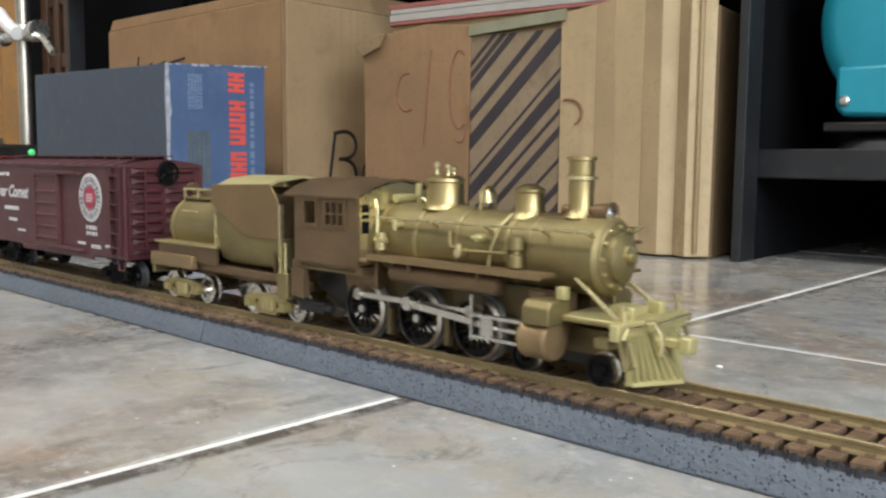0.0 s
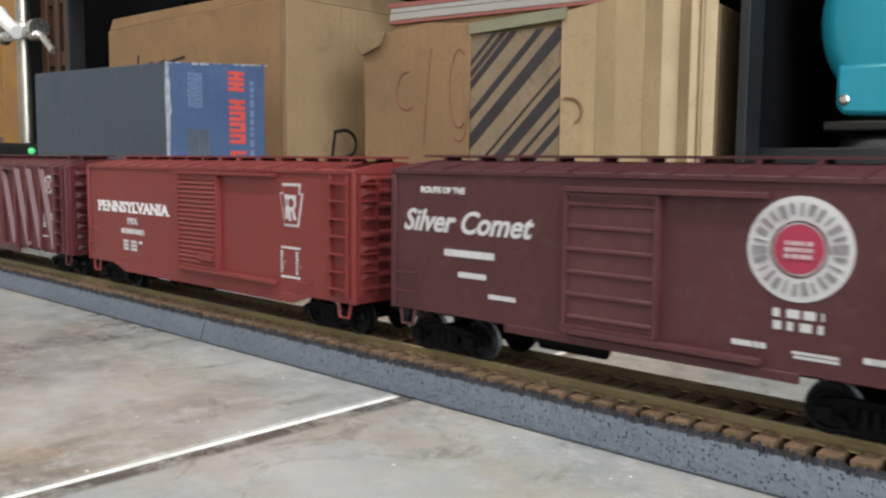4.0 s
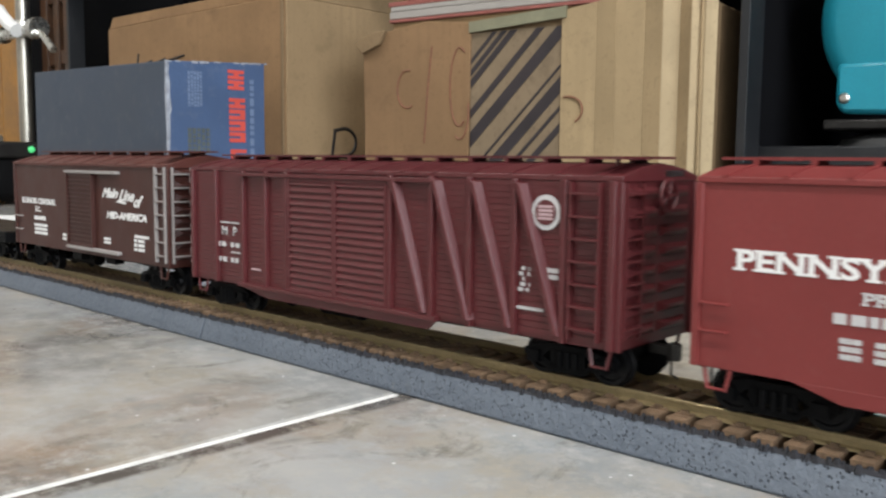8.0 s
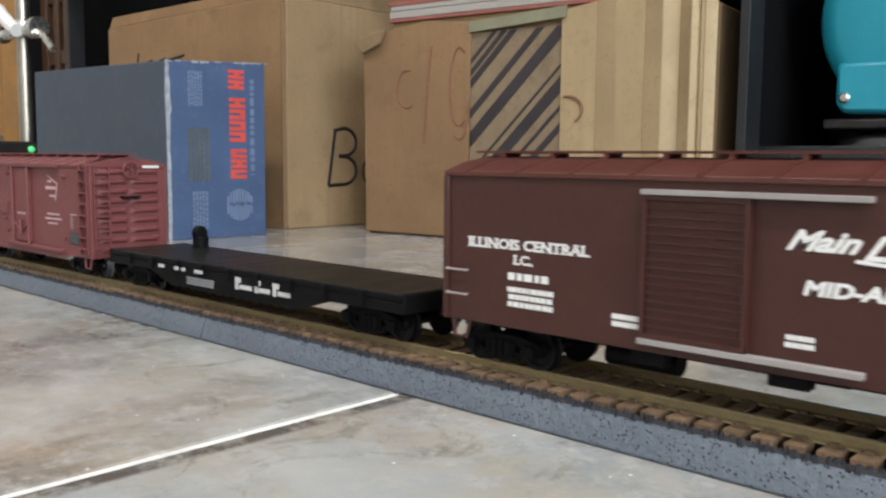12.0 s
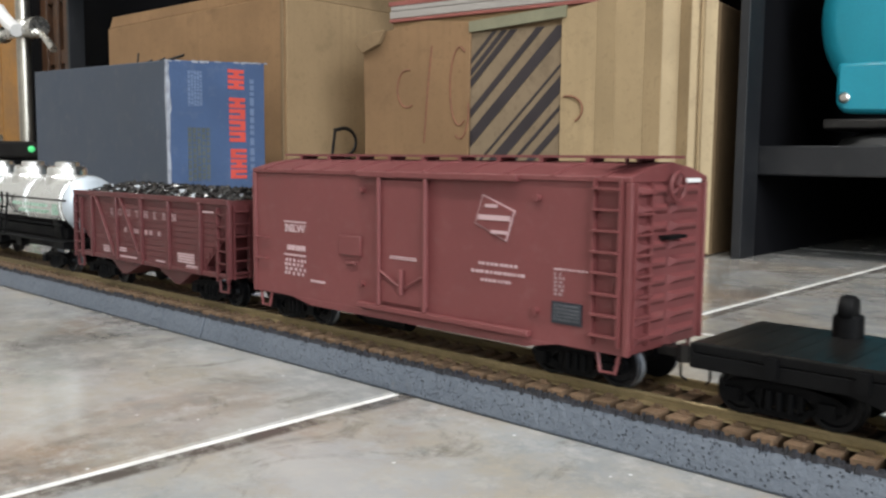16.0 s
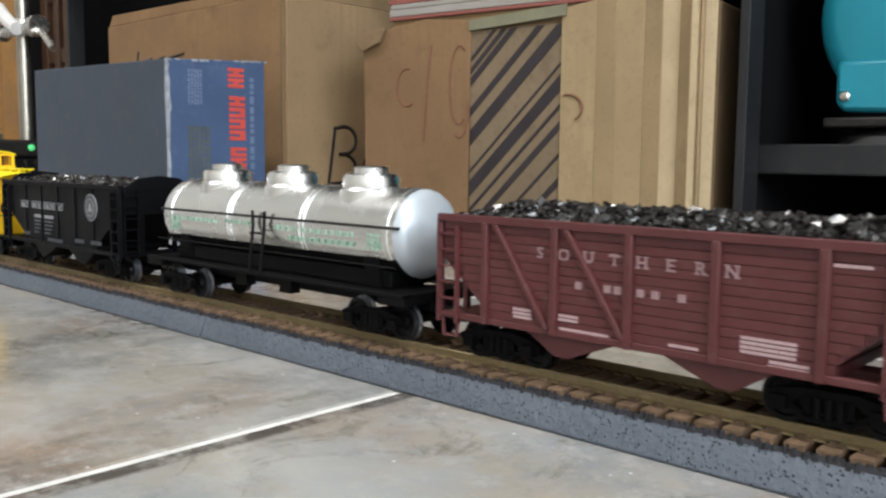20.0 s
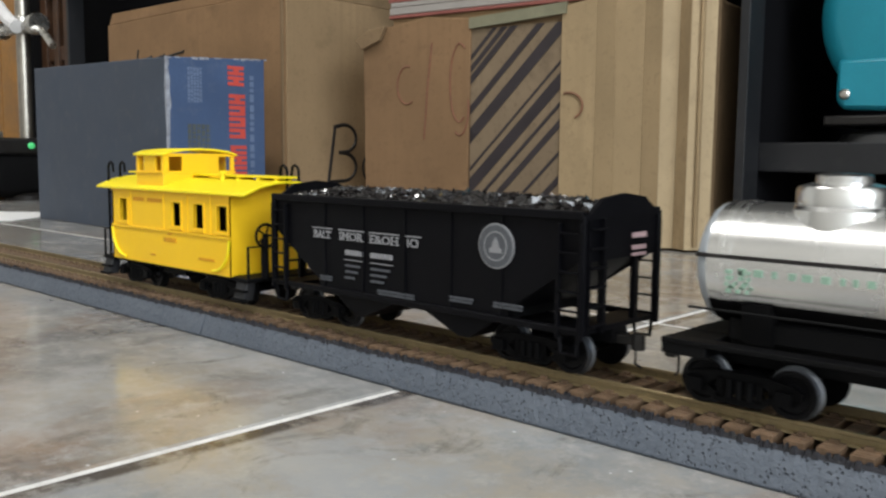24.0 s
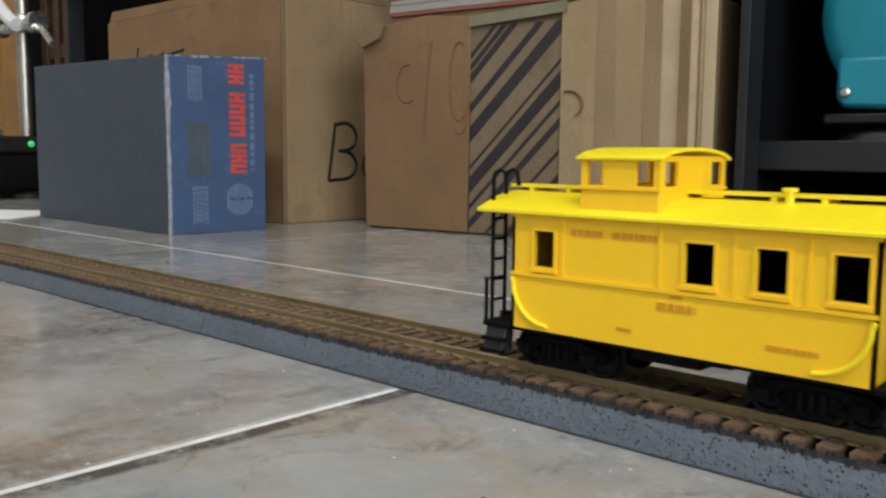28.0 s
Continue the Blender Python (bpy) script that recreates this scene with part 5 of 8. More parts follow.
def keystone_box_car(u):
    car = box_car(u, "bright freight-red fifty-foot model box car with white lettering", 0.1615, 0.0163, 0.0100, 0.0478, 0.0503, REDBOX, REDBOX, 14, "black")
    plain_door(car, -0.0112, 0.0142, 0.0137, 0.0452, -0.0163, REDBOX, 20, "louvre", track_x=(-0.0118, 0.0455))
    part("door_patch", Mb().box(0.0035, 0.0120, -0.0185, -0.0165, 0.0165, 0.0195), REDBOX, car, smooth=0)
    part("side_sill", Mb().prism([(-0.062, 0.0102), (-0.052, 0.0072), (0.052, 0.0072), (0.062, 0.0102)], "y", -0.0164, -0.0154), REDBOX, car, bevel=0.0002)
    for s in (-1, 1):
        ladder(car, 0.0712, 0.0785, 0.0115, 0.0465, 7, s * 0.0163, REDBOX)
        end_ribs(car, s * 0.0808, s, 0.0120, 0.0475, 9, REDBOX)
        end_ladder(car, s * 0.0808, s, -0.0152 if s > 0 else 0.0085, -0.0085 if s > 0 else 0.0152, 0.0120, 0.0465, 7, REDBOX)
    for z in (0.0175, 0.0230):
        grab(car, -0.0795, -0.0740, z, -0.0163, REDBOX)
    brake_wheel(car, (0.0828, 0.0005, 0.0440), 0.0036, "x", REDBOX)
    slab_word(car, "PENNSYLVANIA", -0.0462, 0.0318, 0.0054, WHITE, squeeze=1.40, bold=0.012, label="white slab-serif lettering along the side")
    slab_word(car, "PRR", -0.0458, 0.0268, 0.0030, GREYLET, squeeze=1.45, bold=0.01)
    bars(car, -0.0545, -0.0370, 0.0216, 0.0244, 1, GREYLET, seed=13, gaps=0.3)
    for a, b in ((-0.0530, -0.0492), (-0.0470, -0.0428)):
        bars(car, a, b, 0.0155, 0.0198, 3, GREYLET, seed=int(-a * 1e4), gaps=0.12)
    bars(car, -0.0410, -0.0385, 0.0184, 0.0198, 1, GREYLET, seed=19, gaps=0.1)
    key = [(-0.0082, 0.0048), (-0.0058, 0.0048), (-0.0065, 0.0084), (0.0065, 0.0084), (0.0058, 0.0048), (0.0082, 0.0048), (0.0050, -0.0078), (-0.0050, -0.0078)]
    kx, kz = 0.0525, 0.0368
    def keystone(k, y0, y1):
        """The outline as two convex pieces, k of its full size."""
        pts = [(x * 0.68 * k + kx, z * 0.80 * k + kz) for x, z in key]
        return Mb().prism([pts[0], pts[5], pts[6], pts[7]], "y", y0, y1).prism([pts[1], pts[2], pts[3], pts[4]], "y", y0, y1)
    part("emblem", keystone(1.0, -0.0165, -0.0162), GREYLET, car, "pale keystone outline emblem", smooth=0)
    part("emblem_field", keystone(0.88, -0.0167, -0.0164), REDBOX, car, smooth=0)
    mono = Mb().ring((kx + 0.0003, -0.0167, kz + 0.0008), 0.0014, 0.0024, -0.0001, 0.0002, 18).box(kx - 0.0026, kx - 0.0015, -0.0168, -0.0165, kz - 0.0040, kz + 0.0034)
    mono.box(kx - 0.0031, kx + 0.0026, -0.01682, -0.0165, kz + 0.0022, kz + 0.0032).prism([(kx + 0.0002, kz - 0.0006), (kx + 0.0012, kz - 0.0004), (kx + 0.0028, kz - 0.0042), (kx + 0.0015, kz - 0.0042)], "y", -0.01684, -0.0165)
    mono.prism([(kx - 0.0015, kz - 0.0008), (kx - 0.0005, kz - 0.0006), (kx + 0.0003, kz - 0.0046), (kx - 0.0007, kz - 0.0046)], "y", -0.01686, -0.0165)
    part("monogram", mono, GREYLET, car, smooth=0)
    bars(car, 0.0470, 0.0490, 0.0160, 0.0232, 7, GREYLET, seed=15, gaps=1.6)
    bars(car, 0.0545, 0.0565, 0.0160, 0.0232, 7, GREYLET, seed=18, gaps=1.6)
    bars(car, 0.0470, 0.0565, 0.0236, 0.0245, 1, GREYLET, seed=17, gaps=0.1)
    bars(car, 0.0470, 0.0565, 0.0146, 0.0156, 1, GREYLET, seed=16, gaps=0.1)
    for z in (0.0425, ):
        grab(car, 0.0560, 0.0620, 0.0142, -0.0163, REDBOX)
    return car


def braced_box_car(u):
    car = box_car(u, "oxide-red outside-braced model box car with louvred double doors", 0.1690, 0.0160, 0.0095, 0.0474, 0.0503, OXIDE, OXIDE, 14, "black")
    part("side_sill", Mb().prism([(-0.060, 0.0097), (-0.043, 0.0066), (0.0275, 0.0066), (0.0310, 0.0097)], "y", -0.0161, -0.0150), OXIDE, car, bevel=0.0002)
    plain_door(car, -0.0295, -0.0080, 0.0108, 0.0446, -0.0161, OXIDE, 17, "louvre", track_x=(-0.0560, 0.0320))
    plain_door(car, -0.0080, 0.0136, 0.0108, 0.0446, -0.0161, OXIDE, 17, "louvre", track=False)
    n = 24
    for a, b in ((-0.0840, -0.0300), (0.0142, 0.0840)):
        for k in range(n):
            z = 0.0105 + (0.0462 - 0.0105) * k / n
            part("plank", Mb().box(a, b, -0.01635, -0.0158, z + 0.00006, z + (0.0462 - 0.0105) / n - 0.00006), OXIDE, car, smooth=0)
    posts = [-0.0832, -0.0690, -0.0536, -0.0415, -0.0310, 0.0144, 0.0296, 0.0426, 0.0566, 0.0706, 0.0832]
    for x in posts:
        part("post", Mb().box(x - 0.0008, x + 0.0008, -0.0176, -0.0160, 0.0096, 0.0464), OXIDE, car, bevel=0.0002)
    for a in (0.0154, 0.0306, 0.0436, 0.0576):
        front = [(a - 0.0002, -0.0184, 0.0455), (a + 0.0012, -0.0184, 0.0455), (a + 0.0126, -0.0184, 0.0112), (a + 0.0112, -0.0184, 0.0112)]
        back = [(a - 0.0004, -0.0160, 0.0455), (a + 0.0022, -0.0160, 0.0455), (a + 0.0136, -0.0160, 0.0112), (a + 0.0110, -0.0160, 0.0112)]
        part("brace", Mb().add(front + back, [(0, 1, 2, 3), (7, 6, 5, 4), (0, 4, 5, 1), (1, 5, 6, 2), (2, 6, 7, 3), (3, 7, 4, 0)]), OXIDE, car, bevel=0.0002)
    for s in (-1, 1):
        ladder(car, 0.0725, 0.0800, 0.0110, 0.0460, 7, s * 0.0165, OXIDE)
        end_ribs(car, s * 0.0845, s, 0.0110, 0.0460, 8, OXIDE)
        end_ladder(car, s * 0.0845, s, -0.0150 if s > 0 else 0.0085, -0.0085 if s > 0 else 0.0150, 0.0120, 0.0460, 7, OXIDE)
    part("end_label", Mb().box(0.0847, 0.0851, 0.0015, 0.0100, 0.0472, 0.0486), WHITE, car, smooth=0)
    brake_wheel(car, (0.0866, 0.0005, 0.0430), 0.0036, "x", OXIDE)
    disc(car, 0.0655, 0.0389, 0.0040, GREYLET, y=-0.0168, label="round white emblem")
    disc(car, 0.0655, 0.0389, 0.0029, OXIDE, y=-0.0168, lift=0.0002)
    bars(car, 0.0634, 0.0676, 0.0371, 0.0407, 4, PINKLET, y=-0.0171, seed=21, gaps=0.1)
    bars(car, 0.0560, 0.0610, 0.0200, 0.0262, 5, GREYLET, y=-0.0166, seed=22, gaps=1.2)
    bars(car, 0.0635, 0.0690, 0.0235, 0.0265, 2, GREYLET, y=-0.0166, seed=23, gaps=0.2)
    bars(car, 0.0560, 0.0650, 0.0158, 0.0168, 1, GREYLET, y=-0.0166, seed=24, gaps=0.2)
    for k, x in enumerate((-0.0648, -0.0590)):
        word(car, "lettering", "MP"[k], x, 0.0266, 0.0040, GREYLET, y=-0.0166, squeeze=1.15)
        part("stripe", Mb().box(x - 0.0022, x + 0.0026, -0.0168, -0.0162, 0.0293, 0.0297), GREYLET, car, smooth=0)
    part("stripe", Mb().box(-0.0612, -0.0562, -0.0168, -0.0162, 0.0197, 0.0201), GREYLET, car, smooth=0)
    bars(car, -0.0500, -0.0450, 0.0150, 0.0158, 1, PINKLET, y=-0.0166, seed=29, gaps=0.2)
    for z, r in ((0.0222, 1), (0.0172, 1)):
        bars(car, -0.0690, -0.0640, z - 0.0010, z + 0.0012, r, GREYLET, y=-0.0166, seed=int(z * 1e5), gaps=0.6)
        bars(car, -0.0615, -0.0565, z - 0.0010, z + 0.0012, r, GREYLET, y=-0.0166, seed=int(z * 1e5) + 1, gaps=0.5)
    return car


def main_line_box_car(u):
    car = box_car(u, "dark brown forty-foot model box car with silver ladders", 0.1360, 0.0163, 0.0108, 0.0478, 0.0515, BROWN, BROWNROOF, 9, "black")
    plain_door(car, -0.0120, 0.0110, 0.0140, 0.0436, -0.0163, BROWN, 17, "panel", trackmat=LADSILV, track_x=(-0.0122, 0.0325))
    for s in (-1, 1):
        ladder(car, 0.0601, 0.0668, 0.0125, 0.0470, 7, s * 0.0163, LADSILV, shelf=False, label="silver-grey side ladder")
        end_ladder(car, s * 0.0680, s, -0.0152 if s > 0 else 0.0075, -0.0075 if s > 0 else 0.0152, 0.0125, 0.0470, 7, LADSILV)
        end_ribs(car, s * 0.0680, s, 0.0125, 0.0470, 8, BROWN)
    for z in (0.0175, 0.0235):
        grab(car, -0.0672, -0.0610, z, -0.0163, LADSILV)
    for x, h in ((-0.012, 0.006), (0.018, 0.005)):
        part("queen_post", Mb().box(x - 0.004, x + 0.004, -0.0140, -0.0100, 0.0108 - h * 0.6, 0.0107), BLACK, car, bevel=0.0004)
    slab_word(car, "ILLINOIS CENTRAL", -0.0432, 0.0306, 0.0032, WHITE, squeeze=1.30, bold=0.014, label="white slab-serif lettering")
    slab_word(car, "I.C.", -0.0438, 0.0271, 0.0030, WHITE, squeeze=1.35, bold=0.01)
    bars(car, -0.0485, -0.0365, 0.0220, 0.0245, 1, WHITE, seed=33, gaps=0.28)
    bars(car, -0.0485, -0.0350, 0.0158, 0.0210, 3, WHITE, seed=34, gaps=0.2)
    bars(car, -0.0195, -0.0125, 0.0150, 0.0182, 2, WHITE, seed=35, gaps=0.08)
    word(car, "lettering", "Main", 0.0236, 0.0363, 0.0052, WHITE, squeeze=1.25, shear=0.5, bold=0.02, label="white slanted slogan lettering")
    word(car, "lettering", "Line", 0.0366, 0.0356, 0.0060, WHITE, squeeze=1.12, shear=0.6, bold=0.016, label="white slanted slogan lettering")
    part("flourish", Mb().prism([(0.0298, 0.0331), (0.0366, 0.0326), (0.0368, 0.0332), (0.0300, 0.0337)], "y", -0.0167, -0.0163), WHITE, car, smooth=0)
    word(car, "lettering", "of", 0.0446, 0.0336, 0.0060, WHITE, squeeze=1.0, shear=0.6, bold=0.02)
    word(car, "lettering", "MID-AMERICA", 0.0364, 0.0277, 0.0037, WHITE, squeeze=1.34, shear=0.2, bold=0.03)
    bars(car, 0.0180, 0.0235, 0.0162, 0.0190, 2, WHITE, seed=36, gaps=0.1)
    bars(car, 0.0425, 0.0535, 0.0200, 0.0215, 1, WHITE, seed=37, gaps=0.1)
    bars(car, 0.0425, 0.0445, 0.0150, 0.0200, 3, WHITE, seed=38, gaps=0.1)
    bars(car, 0.0455, 0.0500, 0.0150, 0.0200, 3, WHITE, seed=39, gaps=0.2)
    return car


def flat_car(u):
    car = thing("flat_car", "black empty model flat car with white lettering", "model train", "freight cars in the train", at=(u, 0, RT))
    h, w, z1 = 0.0822, 0.0162, 0.0146
    part("deck", Mb().box(-h, h, -w, w, z1 - 0.0022, z1 - 0.0003), BLACK, car, bevel=0.0002)
    for k in range(46):
        x = -h + 2 * h * k / 46
        part("deck_board", Mb().box(x + 0.00008, x + 2 * h / 46 - 0.00008, -w, w, z1 - 0.0005, z1 - 0.00002 * (k % 3)), DECKBLK, car, smooth=0)
    sill = [(-h, z1 - 0.0024), (-h, 0.0092), (-0.052, 0.0092), (-0.036, 0.0048), (0.036, 0.0048), (0.052, 0.0092), (h, 0.0092), (h, z1 - 0.0024)]
    for s in (-1, 1):
        part("side_sill", Mb().prism(sill, "y", s * (w - 0.0005) - 0.0006, s * (w - 0.0005) + 0.0006), BLACK, car, bevel=0.00015)
        part("end_sill", Mb().box(s * h - 0.0008, s * h + 0.0008, -w, w, 0.0092, z1 - 0.0003), BLACK, car, bevel=0.0002)
        bogie(car, s * (h - 0.0165), "black")
        coupler(car, s * (h - 0.001), s)
        for k in range(9):
            x = -0.066 + 0.0165 * k
            part("stake_pocket", Mb().box(x - 0.0012, x + 0.0012, s * w - 0.0010, s * w + 0.0010, z1 - 0.0046, z1 - 0.0008), BLACK, car, smooth=0)
    part("centre_sill", Mb().box(-h + 0.006, h - 0.006, -0.0032, 0.0032, 0.0078, z1 - 0.0022), BLACK, car, smooth=0)
    part("brake_staff", Mb().rev([(0.0031, -0.0010), (0.0031, 0.0042), (0.0027, 0.0047), (0.0012, 0.0050)], (-h + 0.0205, 0.0115, z1), "z", 16), BLACK, car)
    part("brake_wheel", Mb().rev([(0.0006, -0.0012), (0.0027, -0.0014), (0.0031, -0.0006), (0.0031, 0.0006), (0.0026, 0.0016), (0.0006, 0.0018)], (-h + 0.0205, 0.0110, z1 + 0.0058), "x", 16), BLACK, car, "knobby black brake wheel")
    y = -0.0164
    for a, b in ((-0.0430, -0.0394), (-0.0318, -0.0296), (-0.0270, -0.0252), (-0.0189, -0.0137)):
        bars(car, a, b, 0.0107, 0.0123, 1, GREYLET, y=y - 0.0012, seed=int(-a * 1e4), gaps=0.3)
    bars(car, -0.0255, -0.0085, 0.0064, 0.0092, 3, DIMLET, y=y - 0.0002, seed=43, gaps=0.5)
    for k, (a, b) in enumerate(((0.0045, 0.0135), (0.0153, 0.0231), (0.0250, 0.0335))):
        part("script_lettering", Mb().box(a, a + 0.0016, y - 0.0003, y, 0.0078, 0.0118).box(a + 0.0016, a + 0.0030, y - 0.0003, y, 0.0102, 0.0118), GREYLET, car, smooth=0)
        bars(car, a + 0.0022, b, 0.0078, 0.0098, 1, GREYLET, y=y - 0.0002, seed=44 + k, gaps=0.08)
    return car


def diamond_box_car(u):
    car = box_car(u, "faded oxide-red model box car with plug door and diamond emblem", 0.1345, 0.0163, 0.0088, 0.0472, 0.0504, PINKRED, PINKRED, 10, "nickel")
    part("plug_door", Mb().box(-0.0088, 0.0085, -0.0172, -0.0162, 0.0120, 0.0450), PINKRED, car, bevel=0.0002)
    for x in (-0.0088, 0.0085):
        part("door_bar", Mb().cyl((x, -0.0178, 0.0112), (x, -0.0178, 0.0456), 0.0006, 8), PINKRED, car)
    part("door_crank", Mb().cyl((0.0, -0.0180, 0.0150), (0.0, -0.0180, 0.0215), 0.0007, 8).cyl((-0.0085, -0.0176, 0.0205), (-0.001, -0.0176, 0.0168), 0.0004, 6).cyl((0.001, -0.0176, 0.0168), (0.0082, -0.0176, 0.0205), 0.0004, 6), PINKRED, car)
    part("hatch", Mb().box(-0.0262, -0.0172, -0.0170, -0.0162, 0.0235, 0.0290).box(-0.0235, -0.0190, -0.0171, -0.0162, 0.0210, 0.0218), PINKRED, car, bevel=0.0002)
    part("door_track", Mb().box(-0.0175, 0.0380, -0.0182, -0.0161, 0.0456, 0.0472), PINKRED, car, bevel=0.0002)
    part("door_track", Mb().box(-0.0175, 0.0420, -0.0180, -0.0161, 0.0096, 0.0110), PINKRED, car, bevel=0.0002)
    part("side_sill", Mb().prism([(-0.050, 0.0090), (-0.040, 0.0070), (0.040, 0.0070), (0.050, 0.0090)], "y", -0.0164, -0.0152), PINKRED, car, bevel=0.0002)
    for x in (-0.0165, 0.0435):
        for z in (0.0420, 0.0160):
            part("lift_tab", Mb().cyl((x, -0.0161, z), (x, -0.0176, z), 0.0008, 8).box(x - 0.0016, x + 0.0002, -0.0172, -0.0162, z - 0.0004, z + 0.0004), PINKRED, car)
    for s in (-1, 1):
        ladder(car, 0.0588, 0.0655, 0.0105, 0.0470, 8, s * 0.0163, PINKRED)
        end_ribs(car, s * 0.0673, s, 0.0100, 0.0462, 9, PINKRED)
        end_ladder(car, s * 0.0673, s, -0.0152 if s > 0 else 0.0090, -0.0090 if s > 0 else 0.0152, 0.0105, 0.0460, 8, PINKRED)
    for z in (0.0195, 0.0260):
        grab(car, -0.0660, -0.0605, z, -0.0163, PINKRED)
    part("brake_platform", Mb().box(0.0673, 0.0700, -0.0040, 0.0040, 0.0335, 0.0342), BLACK, car, smooth=0)
    brake_wheel(car, (0.0695, 0.0, 0.0450), 0.0032, "x", PINKRED)
    part("end_label", Mb().box(0.0676, 0.0680, 0.0060, 0.0135, 0.0458, 0.0468), WHITE, car, smooth=0)
    dm = [(-0.0062, -0.0016), (-0.0038, 0.0055), (0.0062, 0.0019), (0.0037, -0.0055)]
    ex, ez = 0.0305, 0.0368
    part("emblem", Mb().prism([(x + ex, z + ez) for x, z in dm], "y", -0.0165, -0.0162), PINKLET, car, "pale tilted diamond outline emblem", smooth=0)
    part("emblem_field", Mb().prism([(x * 0.93 + ex, z * 0.93 + ez) for x, z in dm], "y", -0.0167, -0.0164), PINKRED, car, smooth=0)
    bars(car, ex - 0.0050, ex + 0.0050, ez - 0.0009, ez + 0.0009, 1, PINKLET, y=-0.0168, seed=51, gaps=0.06)
    bars(car, ex - 0.0030, ex + 0.0010, ez + 0.0022, ez + 0.0034, 1, PINKLET, y=-0.0168, seed=52, gaps=0.1)
    bars(car, ex - 0.0010, ex + 0.0040, ez - 0.0040, ez - 0.0028, 1, PINKLET, y=-0.0168, seed=53, gaps=0.1)
    bars(car, 0.0250, 0.0375, 0.0250, 0.0261, 1, PINKLET, seed=54, gaps=0.55)
    bars(car, 0.0228, 0.0400, 0.0230, 0.0241, 1, PINKLET, seed=64, gaps=0.55)
    bars(car, 0.0262, 0.0360, 0.0210, 0.0221, 1, PINKLET, seed=65, gaps=0.55)
    slab_word(car, "MILW", -0.0472, 0.0294, 0.0030, PINKLET, squeeze=1.25, bold=0.015)
    bars(car, -0.0515, -0.0422, 0.0225, 0.0248, 1, PINKLET, seed=56, gaps=0.2)
    bars(car, -0.0522, -0.0422, 0.0152, 0.0205, 4, PINKLET, seed=57, gaps=0.9)
    for z in (0.0312, 0.0212):
        part("stripe", Mb().box(-0.0524, -0.0420, -0.0165, -0.0162, z, z + 0.0005), PINKLET, car, smooth=0)
    bars(car, -0.0400, -0.0330, 0.0140, 0.0150, 1, PINKLET, seed=58, gaps=0.2)
    bars(car, -0.0050, 0.0050, 0.0240, 0.0250, 2, PINKLET, y=-0.0173, seed=59, gaps=0.5)
    bars(car, 0.0482, 0.0510, 0.0200, 0.0255, 6, PALELET, seed=60, gaps=0.9)
    bars(car, 0.0482, 0.0572, 0.0258, 0.0265, 1, PINKLET, seed=66, gaps=0.6)
    part("data_panel", Mb().box(0.0478, 0.0560, -0.0166, -0.0162, 0.0138, 0.0188), PANELNAVY, car, "small dark slate data panel", smooth=0)
    bars(car, 0.0483, 0.0555, 0.0143, 0.0184, 5, EMBGREY, y=-0.0167, seed=61, gaps=0.4)
    return car


def coal_load(car, x0, x1, w, z, h, seed, n):
    """A heap of broken glossy lumps over a sunken bed."""
    rnd = random.Random(seed)
    mb = Mb()
    mb.box(x0, x1, -w, w, z - 0.004, z - 0.0006)
    base = [(-1, -1, -0.7), (1, -0.8, -0.6), (0.8, 1, -0.8), (-0.9, 0.9, -0.6), (-0.6, -0.7, 0.6), (0.7, -0.5, 0.8), (0.5, 0.7, 0.5), (-0.7, 0.6, 0.9)]
    fs = [(0, 3, 2, 1), (4, 5, 6), (4, 6, 7), (0, 1, 5, 4), (1, 2, 6, 5), (2, 3, 7, 6), (3, 0, 4, 7)]
    for k in range(n):
        x, y = x0 + (x1 - x0) * rnd.random(), (2 * rnd.random() - 1) * w
        e = min(1, (x - x0) / 0.012, (x1 - x) / 0.012)
        zz = z - 0.0008 + h * (0.25 + 0.75 * e) * (1 - (y / w) ** 2 * 0.7) * (0.75 + 0.35 * rnd.random())
        s = 0.00045 + 0.0008 * rnd.random() ** 2
        m = Euler((rnd.random() * 6, rnd.random() * 6, rnd.random() * 6)).to_matrix()
        mb.add([Vector((x, y, zz)) + m @ (Vector(p) * s * (0.7 + 0.6 * rnd.random())) for p in base], fs)
    ob = part("coal_load", mb, COAL, car, "heap of glossy black coal lumps", smooth=0)
    return tagged(ob, kind="stuff")


